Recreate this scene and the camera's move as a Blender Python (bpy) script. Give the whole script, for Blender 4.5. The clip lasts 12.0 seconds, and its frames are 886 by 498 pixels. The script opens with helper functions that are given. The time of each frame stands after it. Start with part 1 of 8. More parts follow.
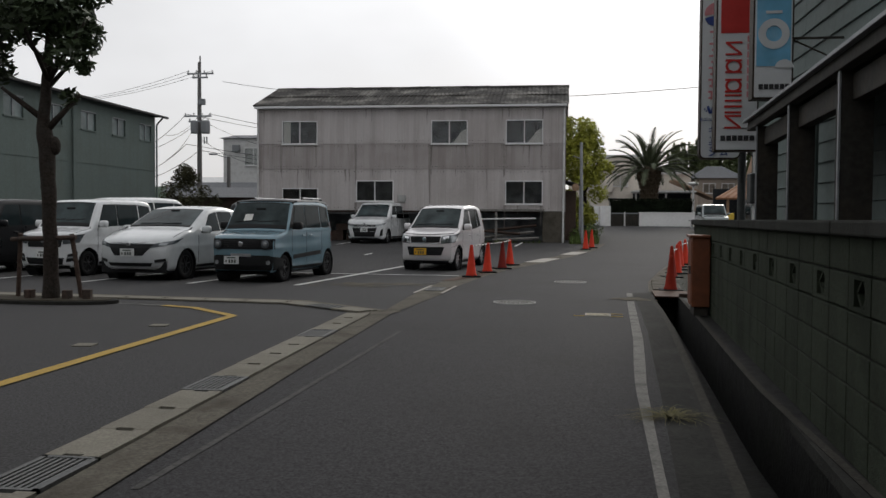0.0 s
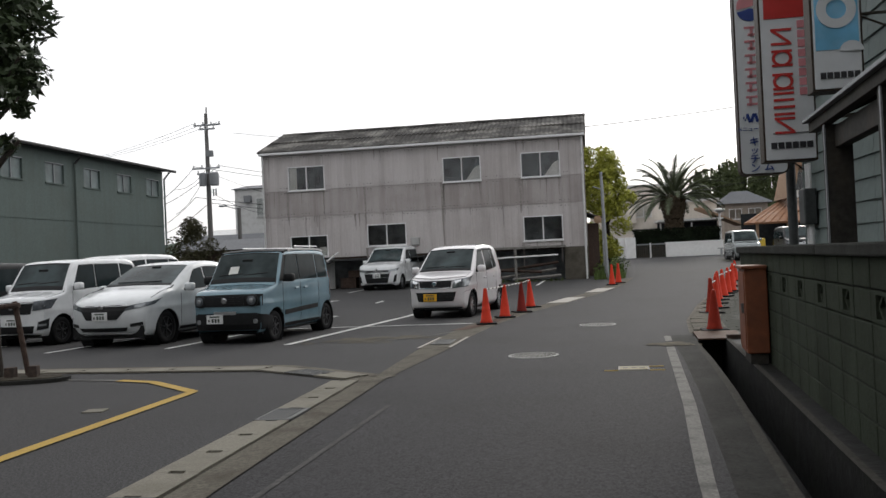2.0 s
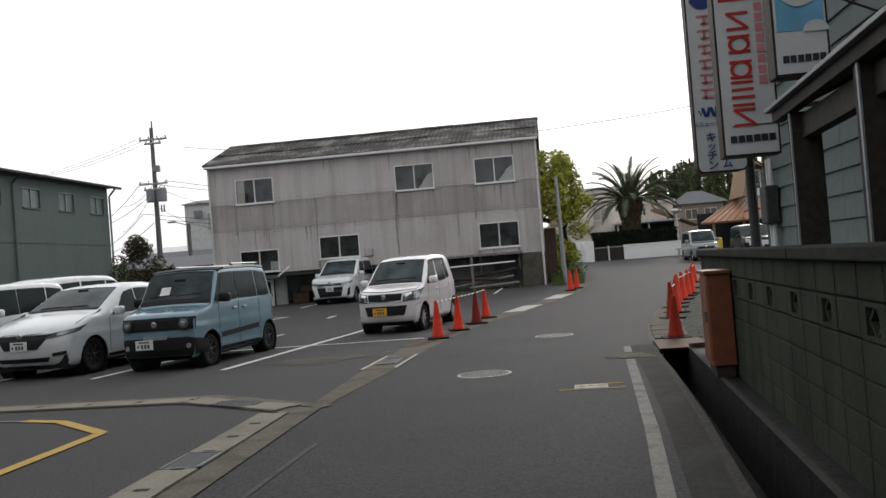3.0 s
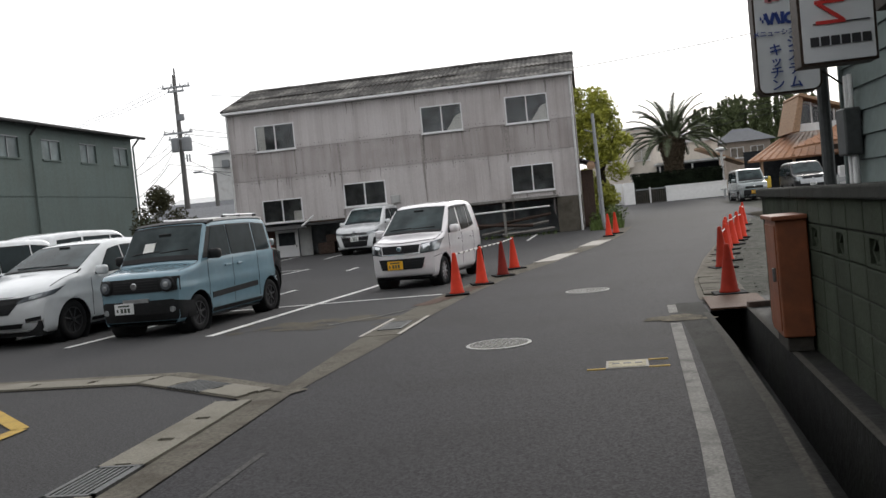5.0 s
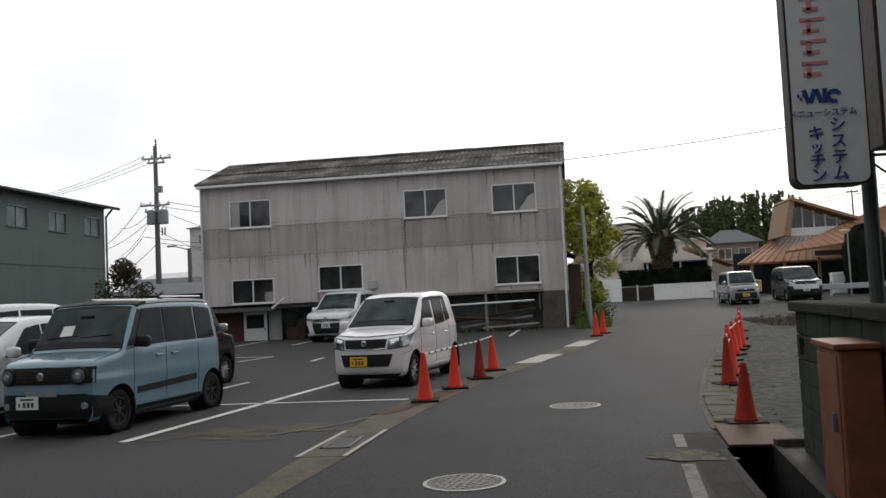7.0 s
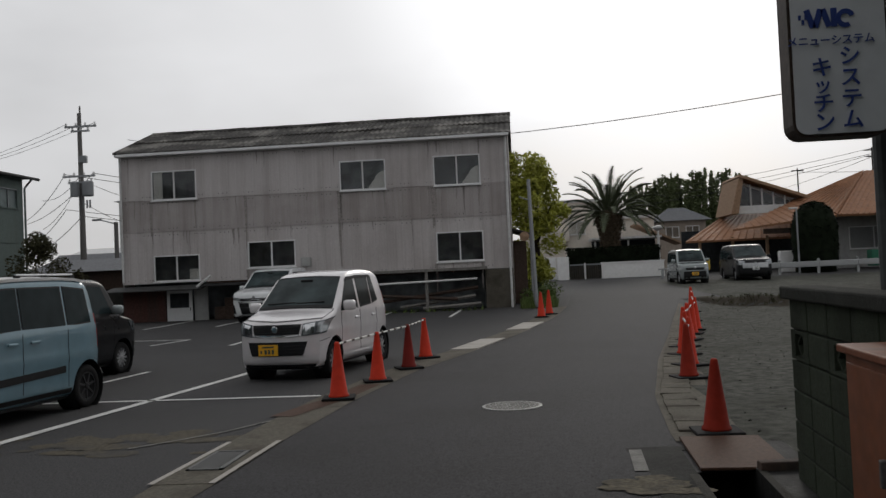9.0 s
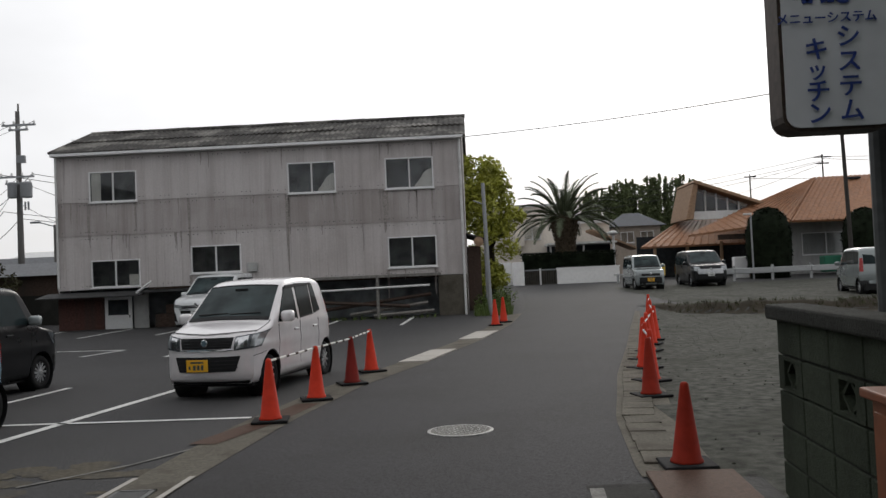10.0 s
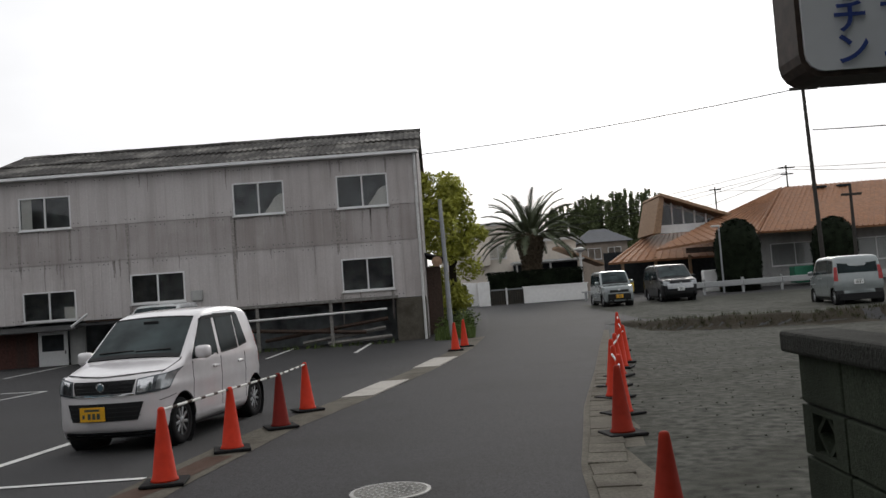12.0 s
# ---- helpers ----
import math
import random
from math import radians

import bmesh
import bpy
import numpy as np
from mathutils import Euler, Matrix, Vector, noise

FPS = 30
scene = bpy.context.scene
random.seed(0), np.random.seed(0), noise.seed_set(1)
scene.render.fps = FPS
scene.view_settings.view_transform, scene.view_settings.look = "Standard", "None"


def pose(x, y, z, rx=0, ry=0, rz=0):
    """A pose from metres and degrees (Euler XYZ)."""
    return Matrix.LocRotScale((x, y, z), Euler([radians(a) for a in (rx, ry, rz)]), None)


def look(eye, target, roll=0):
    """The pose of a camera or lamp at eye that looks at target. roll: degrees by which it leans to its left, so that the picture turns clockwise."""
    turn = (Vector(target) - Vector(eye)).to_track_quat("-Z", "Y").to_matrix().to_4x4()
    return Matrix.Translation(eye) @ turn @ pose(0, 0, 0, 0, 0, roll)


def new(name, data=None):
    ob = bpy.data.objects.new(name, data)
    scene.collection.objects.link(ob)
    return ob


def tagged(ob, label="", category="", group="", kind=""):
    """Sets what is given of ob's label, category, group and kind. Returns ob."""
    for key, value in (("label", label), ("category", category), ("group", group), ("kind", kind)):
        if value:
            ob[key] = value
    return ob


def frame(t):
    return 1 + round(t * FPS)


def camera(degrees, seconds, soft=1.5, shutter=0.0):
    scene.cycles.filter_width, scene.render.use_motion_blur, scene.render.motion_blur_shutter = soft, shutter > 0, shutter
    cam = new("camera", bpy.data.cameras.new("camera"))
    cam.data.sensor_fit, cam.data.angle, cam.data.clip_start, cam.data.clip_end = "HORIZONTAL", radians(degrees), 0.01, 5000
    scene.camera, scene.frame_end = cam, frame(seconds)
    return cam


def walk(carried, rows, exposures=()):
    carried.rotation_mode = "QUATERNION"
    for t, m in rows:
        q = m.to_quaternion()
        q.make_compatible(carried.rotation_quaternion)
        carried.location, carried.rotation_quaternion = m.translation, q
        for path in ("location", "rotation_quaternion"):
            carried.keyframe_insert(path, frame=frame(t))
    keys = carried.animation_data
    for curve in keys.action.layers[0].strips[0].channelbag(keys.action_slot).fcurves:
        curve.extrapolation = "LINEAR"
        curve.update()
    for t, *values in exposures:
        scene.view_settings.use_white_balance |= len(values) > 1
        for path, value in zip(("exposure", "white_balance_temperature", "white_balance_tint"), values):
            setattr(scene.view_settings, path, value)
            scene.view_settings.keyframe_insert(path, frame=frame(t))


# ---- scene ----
cam = camera(53.1, 12.0)
EXPOSURES = [(0, -0.5, 6330, 10), (0.5, 0.1, 6330, 10), (1, 0.5, 6330, 10), (1.5, 0.2, 6330, 10), (2, 0.02, 6330, 10), (2.5, 0, 6330, 10), (4.5, 0.18, 6330, 10), (5, 0.25, 6330, 10), (5.5, 0.28, 6330, 10), (6.5, 0.1, 6330, 10), (8.5, -0.9, 6330, 10), (9, -0.8, 6330, 10), (9.5, -0.5, 6330, 10), (10, -0.3, 6330, 10), (10.5, -0.22, 6330, 10), (11, -0.42, 6330, 10), (11.5, -0.27, 6330, 10), (12, -0.28, 6330, 10)]
PATH = [
    (0, (0.58, -2.412, 1.296), (0.316, -0.431, 1.226), 0.4),
    (0.5, (0.641, -1.81, 1.308), (0.367, 0.167, 1.181), -2.7),
    (1, (0.629, -1.321, 1.307), (0.333, 0.657, 1.313), -0.8),
    (1.5, (0.588, -0.894, 1.325), (0.295, 1.082, 1.412), -3.1),
    (2, (0.607, -0.414, 1.309), (0.291, 1.561, 1.333), -2.6),
    (2.5, (0.596, 0.043, 1.333), (0.363, 2.029, 1.314), -3.4),
    (2.7, (0.672, 0.235, 1.355), (0.443, 2.221, 1.393), -4.7),
    (4.3, (0.801, 1.688, 1.34), (0.591, 3.677, 1.34), -2.7),
    (4.5, (0.837, 1.916, 1.358), (0.652, 3.907, 1.337), -4.2),
    (5, (0.871, 2.375, 1.357), (0.544, 4.347, 1.28), -5.6),
    (5.5, (0.863, 2.838, 1.374), (0.57, 4.816, 1.39), -3.3),
    (6, (0.871, 3.268, 1.385), (0.534, 5.238, 1.465), -4.1),
    (6.5, (0.815, 3.817, 1.41), (0.495, 5.787, 1.536), -1.5),
    (6.7, (0.785, 3.94, 1.438), (0.503, 5.916, 1.558), -2.7),
    (8.3, (0.893, 5.523, 1.47), (0.64, 7.504, 1.575), -2.3),
    (8.5, (0.911, 5.69, 1.45), (0.658, 7.672, 1.534), -1.9),
    (9, (0.907, 6.065, 1.478), (0.74, 8.057, 1.536), -2.6),
    (9.5, (0.968, 6.546, 1.506), (0.794, 8.538, 1.536), -3.6),
    (10, (0.977, 6.999, 1.538), (0.909, 8.996, 1.601), -2.5),
    (10.5, (1.055, 7.357, 1.563), (0.986, 9.351, 1.708), -3.6),
    (11, (1.109, 7.755, 1.552), (1.106, 9.755, 1.575), -2.4),
    (11.5, (1.252, 8.199, 1.560), (1.280, 10.198, 1.626), -6.6),
    (12, (1.320, 8.629, 1.532), (1.324, 10.626, 1.640), -4.2),
]
walk(cam, [(t, look(eye, target, roll)) for t, eye, target, roll in PATH],
     exposures=EXPOSURES)


# ---- light: a bright overcast sky, the sun low ahead behind thin cloud ----
SUN_AZ, SUN_EL = radians(11), radians(23)
world = bpy.data.worlds.new("overcast_sky")
scene.world = world
world.use_nodes = True
wn, wl = world.node_tree.nodes, world.node_tree.links
wn.clear()
w_out = wn.new("ShaderNodeOutputWorld")
w_bg = wn.new("ShaderNodeBackground")
w_sky = wn.new("ShaderNodeTexSky")
w_sky.sky_type, w_sky.sun_disc = "NISHITA", False
w_sky.sun_elevation, w_sky.sun_rotation = SUN_EL, SUN_AZ
w_sky.dust_density, w_sky.air_density = 4.0, 1.0
w_co = wn.new("ShaderNodeTexCoord")
w_map = wn.new("ShaderNodeMapping")
w_map.inputs["Scale"].default_value = (1.0, 1.0, 2.2)
w_noise = wn.new("ShaderNodeTexNoise")
w_noise.inputs["Scale"].default_value, w_noise.inputs["Detail"].default_value = 1.7, 5.0
w_dot = wn.new("ShaderNodeVectorMath")
w_dot.operation = "DOT_PRODUCT"
w_dot.inputs[1].default_value = (math.sin(SUN_AZ) * math.cos(SUN_EL), math.cos(SUN_AZ) * math.cos(SUN_EL), math.sin(SUN_EL))
w_glow = wn.new("ShaderNodeMapRange")
for key, value in (("From Min", -1.0), ("From Max", 1.0), ("To Min", 8.0), ("To Max", 12.5)):
    w_glow.inputs[key].default_value = value
# the brighter patch of cloud round the hidden sun
w_halo = wn.new("ShaderNodeMapRange")
w_halo.interpolation_type = "SMOOTHSTEP"
for key, value in (("From Min", 0.92), ("From Max", 1.0), ("To Min", 0.0), ("To Max", 7.0)):
    w_halo.inputs[key].default_value = value
w_sum = wn.new("ShaderNodeMath")
w_sum.operation = "ADD"
w_thick = wn.new("ShaderNodeMapRange")
for key, value in (("From Min", 0.3), ("From Max", 0.7), ("To Min", 0.78), ("To Max", 1.12)):
    w_thick.inputs[key].default_value = value
w_mul = wn.new("ShaderNodeMath")
w_mul.operation = "MULTIPLY"
w_cloud = wn.new("ShaderNodeMix")
w_cloud.data_type = "RGBA"
w_cloud.blend_type = "MULTIPLY"
w_cloud.inputs[0].default_value = 1.0
w_cloud.inputs[7].default_value = (1.0, 0.99, 0.985, 1)
w_mix = wn.new("ShaderNodeMix")
w_mix.data_type = "RGBA"
w_part = wn.new("ShaderNodeMapRange")
for key, value in (("From Min", 0.36), ("From Max", 0.6), ("To Min", 0.86), ("To Max", 0.98)):
    w_part.inputs[key].default_value = value
wl.new(w_noise.outputs["Fac"], w_part.inputs["Value"])
wl.new(w_part.outputs["Result"], w_mix.inputs[0])
wl.new(w_co.outputs["Generated"], w_map.inputs["Vector"])
wl.new(w_map.outputs["Vector"], w_noise.inputs["Vector"])
wl.new(w_co.outputs["Generated"], w_dot.inputs[0])
wl.new(w_dot.outputs["Value"], w_glow.inputs["Value"])
wl.new(w_noise.outputs["Fac"], w_thick.inputs["Value"])
wl.new(w_dot.outputs["Value"], w_halo.inputs["Value"])
wl.new(w_glow.outputs["Result"], w_sum.inputs[0])
wl.new(w_halo.outputs["Result"], w_sum.inputs[1])
wl.new(w_sum.outputs["Value"], w_mul.inputs[0])
wl.new(w_thick.outputs["Result"], w_mul.inputs[1])
wl.new(w_mul.outputs["Value"], w_cloud.inputs[6])
wl.new(w_sky.outputs["Color"], w_mix.inputs[6])
wl.new(w_cloud.outputs[2], w_mix.inputs[7])
wl.new(w_mix.outputs[2], w_bg.inputs["Color"])
w_bg.inputs["Strength"].default_value = 0.1
wl.new(w_bg.outputs["Background"], w_out.inputs["Surface"])
sun = new("sun", bpy.data.lights.new("sun", "SUN"))
sun.data.energy, sun.data.angle, sun.data.color = 0.7, radians(14), (1.0, 0.94, 0.84)
sun.matrix_world = look((0, 0, 60), (-math.sin(SUN_AZ) * math.cos(SUN_EL), -math.cos(SUN_AZ) * math.cos(SUN_EL), 60 - math.sin(SUN_EL)))

# ---- materials ----
def material(name, color, rough=0.8, metal=0.0, grain=30.0, vary=0.12, stain=0.0, stain_scale=0.7, stain_color=(0.05, 0.05, 0.045),
             bump=0.0, bump_scale=60.0, coat=0.0, streak=0.0, piece=0.0, spec=None):
    """A surface with fine grain, larger stains, vertical run marks, relief and, between pieces, small differences."""
    m = bpy.data.materials.new(name)
    m.use_nodes = True
    n, l = m.node_tree.nodes, m.node_tree.links
    b = n["Principled BSDF"]
    b.inputs["Roughness"].default_value, b.inputs["Metallic"].default_value = rough, metal
    b.inputs["Coat Weight"].default_value, b.inputs["Coat Roughness"].default_value = coat, 0.06
    b.inputs["Specular IOR Level"].default_value = spec if spec is not None else (0.16 if rough > 0.65 else 0.4)
    co = n.new("ShaderNodeTexCoord")
    geo = n.new("ShaderNodeNewGeometry")
    pos = geo.outputs["Position"]
    def noise_tex(scale, detail=4.0, vec=pos, mul=None):
        if mul is not None:
            mp = n.new("ShaderNodeMapping")
            mp.inputs["Scale"].default_value = mul
            l.new(vec, mp.inputs["Vector"])
            vec = mp.outputs["Vector"]
        t = n.new("ShaderNodeTexNoise")
        t.inputs["Scale"].default_value, t.inputs["Detail"].default_value = scale, detail
        l.new(vec, t.inputs["Vector"])
        return t.outputs["Fac"]
    def blend(fac, a, c):
        x = n.new("ShaderNodeMix")
        x.data_type = "RGBA"
        l.new(fac, x.inputs[0])
        for sock, val in ((x.inputs[6], a), (x.inputs[7], c)):
            if isinstance(val, tuple):
                sock.default_value = (*val, 1)
            else:
                l.new(val, sock)
        return x.outputs[2]
    def ramp(fac, lo, hi, top=1.0):
        r = n.new("ShaderNodeMapRange")
        r.inputs["From Min"].default_value, r.inputs["From Max"].default_value, r.inputs["To Max"].default_value = lo, hi, top
        l.new(fac, r.inputs["Value"])
        return r.outputs["Result"]
    lo = tuple(max(c * (1 - vary), 0) for c in color)
    hi = tuple(min(c * (1 + vary), 1) for c in color)
    col = blend(ramp(noise_tex(grain), 0.3, 0.7), lo, hi)
    if piece:
        info = n.new("ShaderNodeObjectInfo")
        col = blend(ramp(info.outputs["Random"], 0, 1, piece), col, tuple(c * 0.6 for c in color))
    if stain:
        col = blend(ramp(noise_tex(stain_scale, 6.0), 0.48, 0.72, stain), col, stain_color)
    if streak:
        col = blend(ramp(noise_tex(1.0, 5.0, mul=(3.2, 3.2, 0.2)), 0.45, 0.75, streak), col, stain_color)
    l.new(col, b.inputs["Base Color"])
    if not metal:
        l.new(ramp(noise_tex(grain * 0.4), 0.2, 0.8, 1.0), b.inputs["Roughness"])
        rr = b.inputs["Roughness"].links[0].from_node
        rr.inputs["To Min"].default_value, rr.inputs["To Max"].default_value = max(rough - 0.08, 0.02), min(rough + 0.08, 1)
    if bump:
        bp = n.new("ShaderNodeBump")
        bp.inputs["Strength"].default_value, bp.inputs["Distance"].default_value = bump, 0.01
        l.new(noise_tex(bump_scale, 5.0), bp.inputs["Height"])
        l.new(bp.outputs["Normal"], b.inputs["Normal"])
    return m


def glass_material(name, tint=(0.75, 0.8, 0.8), rough=0.02):
    m = bpy.data.materials.new(name)
    m.use_nodes = True
    b = m.node_tree.nodes["Principled BSDF"]
    b.inputs["Base Color"].default_value = (*tint, 1)
    b.inputs["Transmission Weight"].default_value, b.inputs["Roughness"].default_value, b.inputs["IOR"].default_value = 1.0, rough, 1.45
    return m


M = {}
M["asphalt"] = material("asphalt", (0.057, 0.056, 0.057), 0.82, grain=55, vary=0.6, stain=0.5, stain_scale=0.35, stain_color=(0.043, 0.042, 0.041), bump=0.5, bump_scale=260)
M["road"] = material("road_asphalt", (0.040, 0.039, 0.041), 0.78, grain=60, vary=0.55, stain=0.55, stain_scale=0.5, stain_color=(0.025, 0.024, 0.023), bump=0.45, bump_scale=300)
M["gravel"] = material("gravel_ground", (0.060, 0.061, 0.051), 0.95, grain=7, vary=0.65, stain=0.9, stain_scale=0.8, stain_color=(0.034, 0.035, 0.026), bump=0.9, bump_scale=90)
M["dirt"] = material("dirt", (0.043, 0.037, 0.027), 0.95, grain=18, vary=0.35, stain=0.6, stain_scale=1.4, stain_color=(0.06, 0.05, 0.035), bump=0.9, bump_scale=40)
M["concrete"] = material("gutter_concrete", (0.23, 0.215, 0.178), 0.9, grain=70, vary=0.2, stain=0.6, stain_scale=1.6, stain_color=(0.12, 0.108, 0.085), bump=0.5, bump_scale=120, piece=0.35)
M["rough_concrete"] = material("rough_concrete", (0.135, 0.123, 0.10), 0.93, grain=40, vary=0.35, stain=0.7, stain_scale=2.5, stain_color=(0.055, 0.047, 0.037), bump=0.9, bump_scale=90, piece=0.4)
# very dark concrete for the road margin, footings and low walls
M["dark_concrete"] = material("near_black_concrete", (0.028, 0.028, 0.025), 0.9, grain=40, vary=0.3, stain=0.6, stain_scale=2.0, bump=0.6, bump_scale=70)
M["iron"] = material("cast_iron", (0.13, 0.13, 0.13), 0.55, 0.7, grain=60, vary=0.25)
M["steel_grate"] = material("galvanised_grate", (0.12, 0.122, 0.12), 0.6, 0.5, grain=50, vary=0.25)
M["rust_plate"] = material("rusty_steel_plate", (0.075, 0.042, 0.028), 0.75, 0.2, grain=30, vary=0.3, stain=0.5, stain_scale=4, stain_color=(0.08, 0.045, 0.03), bump=0.4)
M["scuff"] = material("scuffed_asphalt", (0.075, 0.073, 0.07), 0.85, grain=40, vary=0.4, stain=0.9, stain_scale=3, stain_color=(0.042, 0.041, 0.04))
M["white_line"] = material("road_paint_white", (0.66, 0.66, 0.64), 0.75, grain=90, vary=0.12, stain=0.5, stain_scale=3.5, stain_color=(0.28, 0.27, 0.26))
M["worn_line"] = material("worn_road_paint", (0.19, 0.185, 0.17), 0.8, grain=60, vary=0.3, stain=0.9, stain_scale=4, stain_color=(0.075, 0.073, 0.068))
M["yellow_line"] = material("road_paint_yellow", (0.42, 0.285, 0.07), 0.75, grain=70, vary=0.15, stain=0.5, stain_scale=4, stain_color=(0.25, 0.17, 0.07))
M["block"] = material("concrete_block", (0.042, 0.051, 0.035), 0.93, grain=70, vary=0.35, stain=0.9, stain_scale=1.6, stain_color=(0.020, 0.025, 0.016), bump=0.8, bump_scale=130, streak=0.6, piece=0.35)
M["cap"] = material("weathered_coping", (0.026, 0.027, 0.023), 0.92, grain=60, vary=0.3, stain=0.6, stain_scale=3, bump=0.7, bump_scale=80)
M["slate_panel"] = material("cement_wall_panel", (0.53, 0.50, 0.49), 0.85, grain=25, vary=0.07, stain=0.4, stain_scale=0.7, stain_color=(0.30, 0.265, 0.25), streak=0.5, bump=0.2, bump_scale=50, piece=0.09)
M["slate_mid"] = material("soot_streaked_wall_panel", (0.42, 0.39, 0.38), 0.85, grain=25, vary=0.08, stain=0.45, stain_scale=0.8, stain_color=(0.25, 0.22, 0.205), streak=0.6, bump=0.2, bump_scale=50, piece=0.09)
M["run_stain"] = material("dark_run_marks", (0.30, 0.275, 0.26), 0.9, grain=18, vary=0.3, streak=0.7, stain_color=(0.30, 0.28, 0.27))
M["roof_slate"] = material("corrugated_roof_sheet", (0.062, 0.059, 0.056), 0.9, grain=14, vary=0.4, stain=0.95, stain_scale=1.1, stain_color=(0.25, 0.24, 0.22), bump=0.4, bump_scale=50)
M["trim"] = material("pale_painted_metal", (0.62, 0.62, 0.61), 0.5, grain=20, vary=0.08, stain=0.4, stain_scale=3, stain_color=(0.32, 0.30, 0.28))
M["alu"] = material("window_aluminium", (0.72, 0.72, 0.72), 0.45, 0.2, grain=20, vary=0.06)
# two dark backing tones: the dimness of interiors and recesses is in the colour
M["room_shade"] = material("interior_shade_tone", (0.030, 0.033, 0.036), 0.9, grain=5, vary=0.3)
M["room_wall"] = material("dim_room_tone", (0.14, 0.15, 0.155), 0.9, grain=2, vary=0.5)
M["curtain"] = material("pale_curtain_and_glow", (0.62, 0.60, 0.56), 0.95, grain=12, vary=0.1, streak=0.4, stain_color=(0.35, 0.33, 0.3))
M["glass"] = glass_material("window_glass", (0.86, 0.88, 0.88))
M["brown_wood"] = material("weathered_dark_wood", (0.075, 0.052, 0.042), 0.85, grain=18, vary=0.35, streak=0.6, bump=0.5, bump_scale=40)
M["red_wall"] = material("red_brown_boarding", (0.09, 0.045, 0.038), 0.8, grain=15, vary=0.25, streak=0.5)
M["grey_wood"] = material("grey_timber", (0.21, 0.20, 0.185), 0.9, grain=16, vary=0.3, streak=0.5, bump=0.4)
M["white_pipe"] = material("white_plastic", (0.7, 0.7, 0.69), 0.5, grain=20, vary=0.08)
M["green_wall"] = material("grey_green_render", (0.125, 0.155, 0.145), 0.85, grain=12, vary=0.08, stain=0.35, stain_scale=0.5, stain_color=(0.10, 0.115, 0.10), streak=0.35, bump=0.2)
M["siding"] = material("pale_green_siding", (0.17, 0.205, 0.198), 0.7, grain=14, vary=0.07, stain=0.3, stain_scale=1.2, stain_color=(0.13, 0.155, 0.14), streak=0.3, piece=0.12)
M["dark_roof"] = material("dark_roof_tiles", (0.055, 0.055, 0.055), 0.75, grain=8, vary=0.25)
M["grey_roof"] = material("grey_roof_tiles", (0.17, 0.175, 0.185), 0.7, grain=10, vary=0.2)
M["frame_steel"] = material("dark_porch_steel", (0.045, 0.042, 0.037), 0.7, 0.2, grain=20, vary=0.25, stain=0.4, stain_scale=4, stain_color=(0.10, 0.08, 0.06))
M["cone"] = material("orange_cone_plastic", (0.56, 0.036, 0.012), 0.6, grain=12, vary=0.12, stain=0.35, stain_scale=6, stain_color=(0.36, 0.03, 0.015), piece=0.25, spec=0.2)
# darker orange for the first two cones along the lane
M["cone_deep"] = material("deep_orange_cone_plastic", (0.25, 0.024, 0.012), 0.65, grain=12, vary=0.15, stain=0.5, stain_scale=6, stain_color=(0.2, 0.02, 0.012), spec=0.1)
M["cone_dark"] = material("faded_red_cone_plastic", (0.17, 0.018, 0.013), 0.6, grain=12, vary=0.15, stain=0.4, stain_scale=6, stain_color=(0.10, 0.012, 0.010), spec=0.1)
M["rubber"] = material("black_rubber", (0.013, 0.013, 0.0135), 0.85, grain=40, vary=0.25)
M["box_orange"] = material("orange_brown_cabinet_paint", (0.165, 0.052, 0.02), 0.6, grain=15, vary=0.15, stain=0.5, stain_scale=5, stain_color=(0.085, 0.032, 0.016))
M["sign_white"] = material("sign_white_acrylic", (0.62, 0.635, 0.645), 0.35, grain=8, vary=0.05, stain=0.25, stain_scale=2, stain_color=(0.4, 0.4, 0.4))
M["sign_red"] = material("sign_red", (0.48, 0.035, 0.03), 0.4, grain=8, vary=0.08)
M["sign_pink"] = material("faded_sign_pink", (0.62, 0.25, 0.27), 0.45, grain=8, vary=0.1)
M["sign_blue"] = material("sign_sky_blue", (0.16, 0.42, 0.62), 0.4, grain=3, vary=0.2, stain=0.6, stain_scale=2.2, stain_color=(0.45, 0.62, 0.72))
M["sign_navy"] = material("sign_navy", (0.03, 0.055, 0.22), 0.4, grain=8, vary=0.1)
M["sign_black"] = material("sign_black", (0.03, 0.03, 0.033), 0.4, grain=8, vary=0.1)
M["sign_frame"] = material("rusty_sign_frame", (0.045, 0.032, 0.024), 0.6, 0.4, grain=25, vary=0.35)
M["pole_grey"] = material("galvanised_pole", (0.30, 0.31, 0.32), 0.5, 0.5, grain=20, vary=0.12)
M["meter_dark"] = material("dark_grey_painted_steel", (0.055, 0.06, 0.06), 0.55, 0.1, grain=15, vary=0.2)
# the backlit silhouette look of the poles is put into this colour
M["pole_dark"] = material("backlit_dark_pole", (0.05, 0.046, 0.042), 0.85, grain=20, vary=0.25)
M["conc_pole"] = material("concrete_pole", (0.15, 0.145, 0.14), 0.85, grain=20, vary=0.12)
M["cable"] = material("black_cable", (0.03, 0.03, 0.032), 0.6, grain=20, vary=0.1)
M["transformer"] = material("transformer_grey", (0.22, 0.23, 0.24), 0.5, 0.2, grain=15, vary=0.1)
M["bark"] = material("grey_brown_bark", (0.036, 0.029, 0.024), 0.95, grain=25, vary=0.4, bump=1.0, bump_scale=30, stain=0.4, stain_scale=5)
M["palm_bark"] = material("palm_trunk_bark", (0.085, 0.066, 0.045), 0.95, grain=14, vary=0.45, bump=1.0, bump_scale=14)
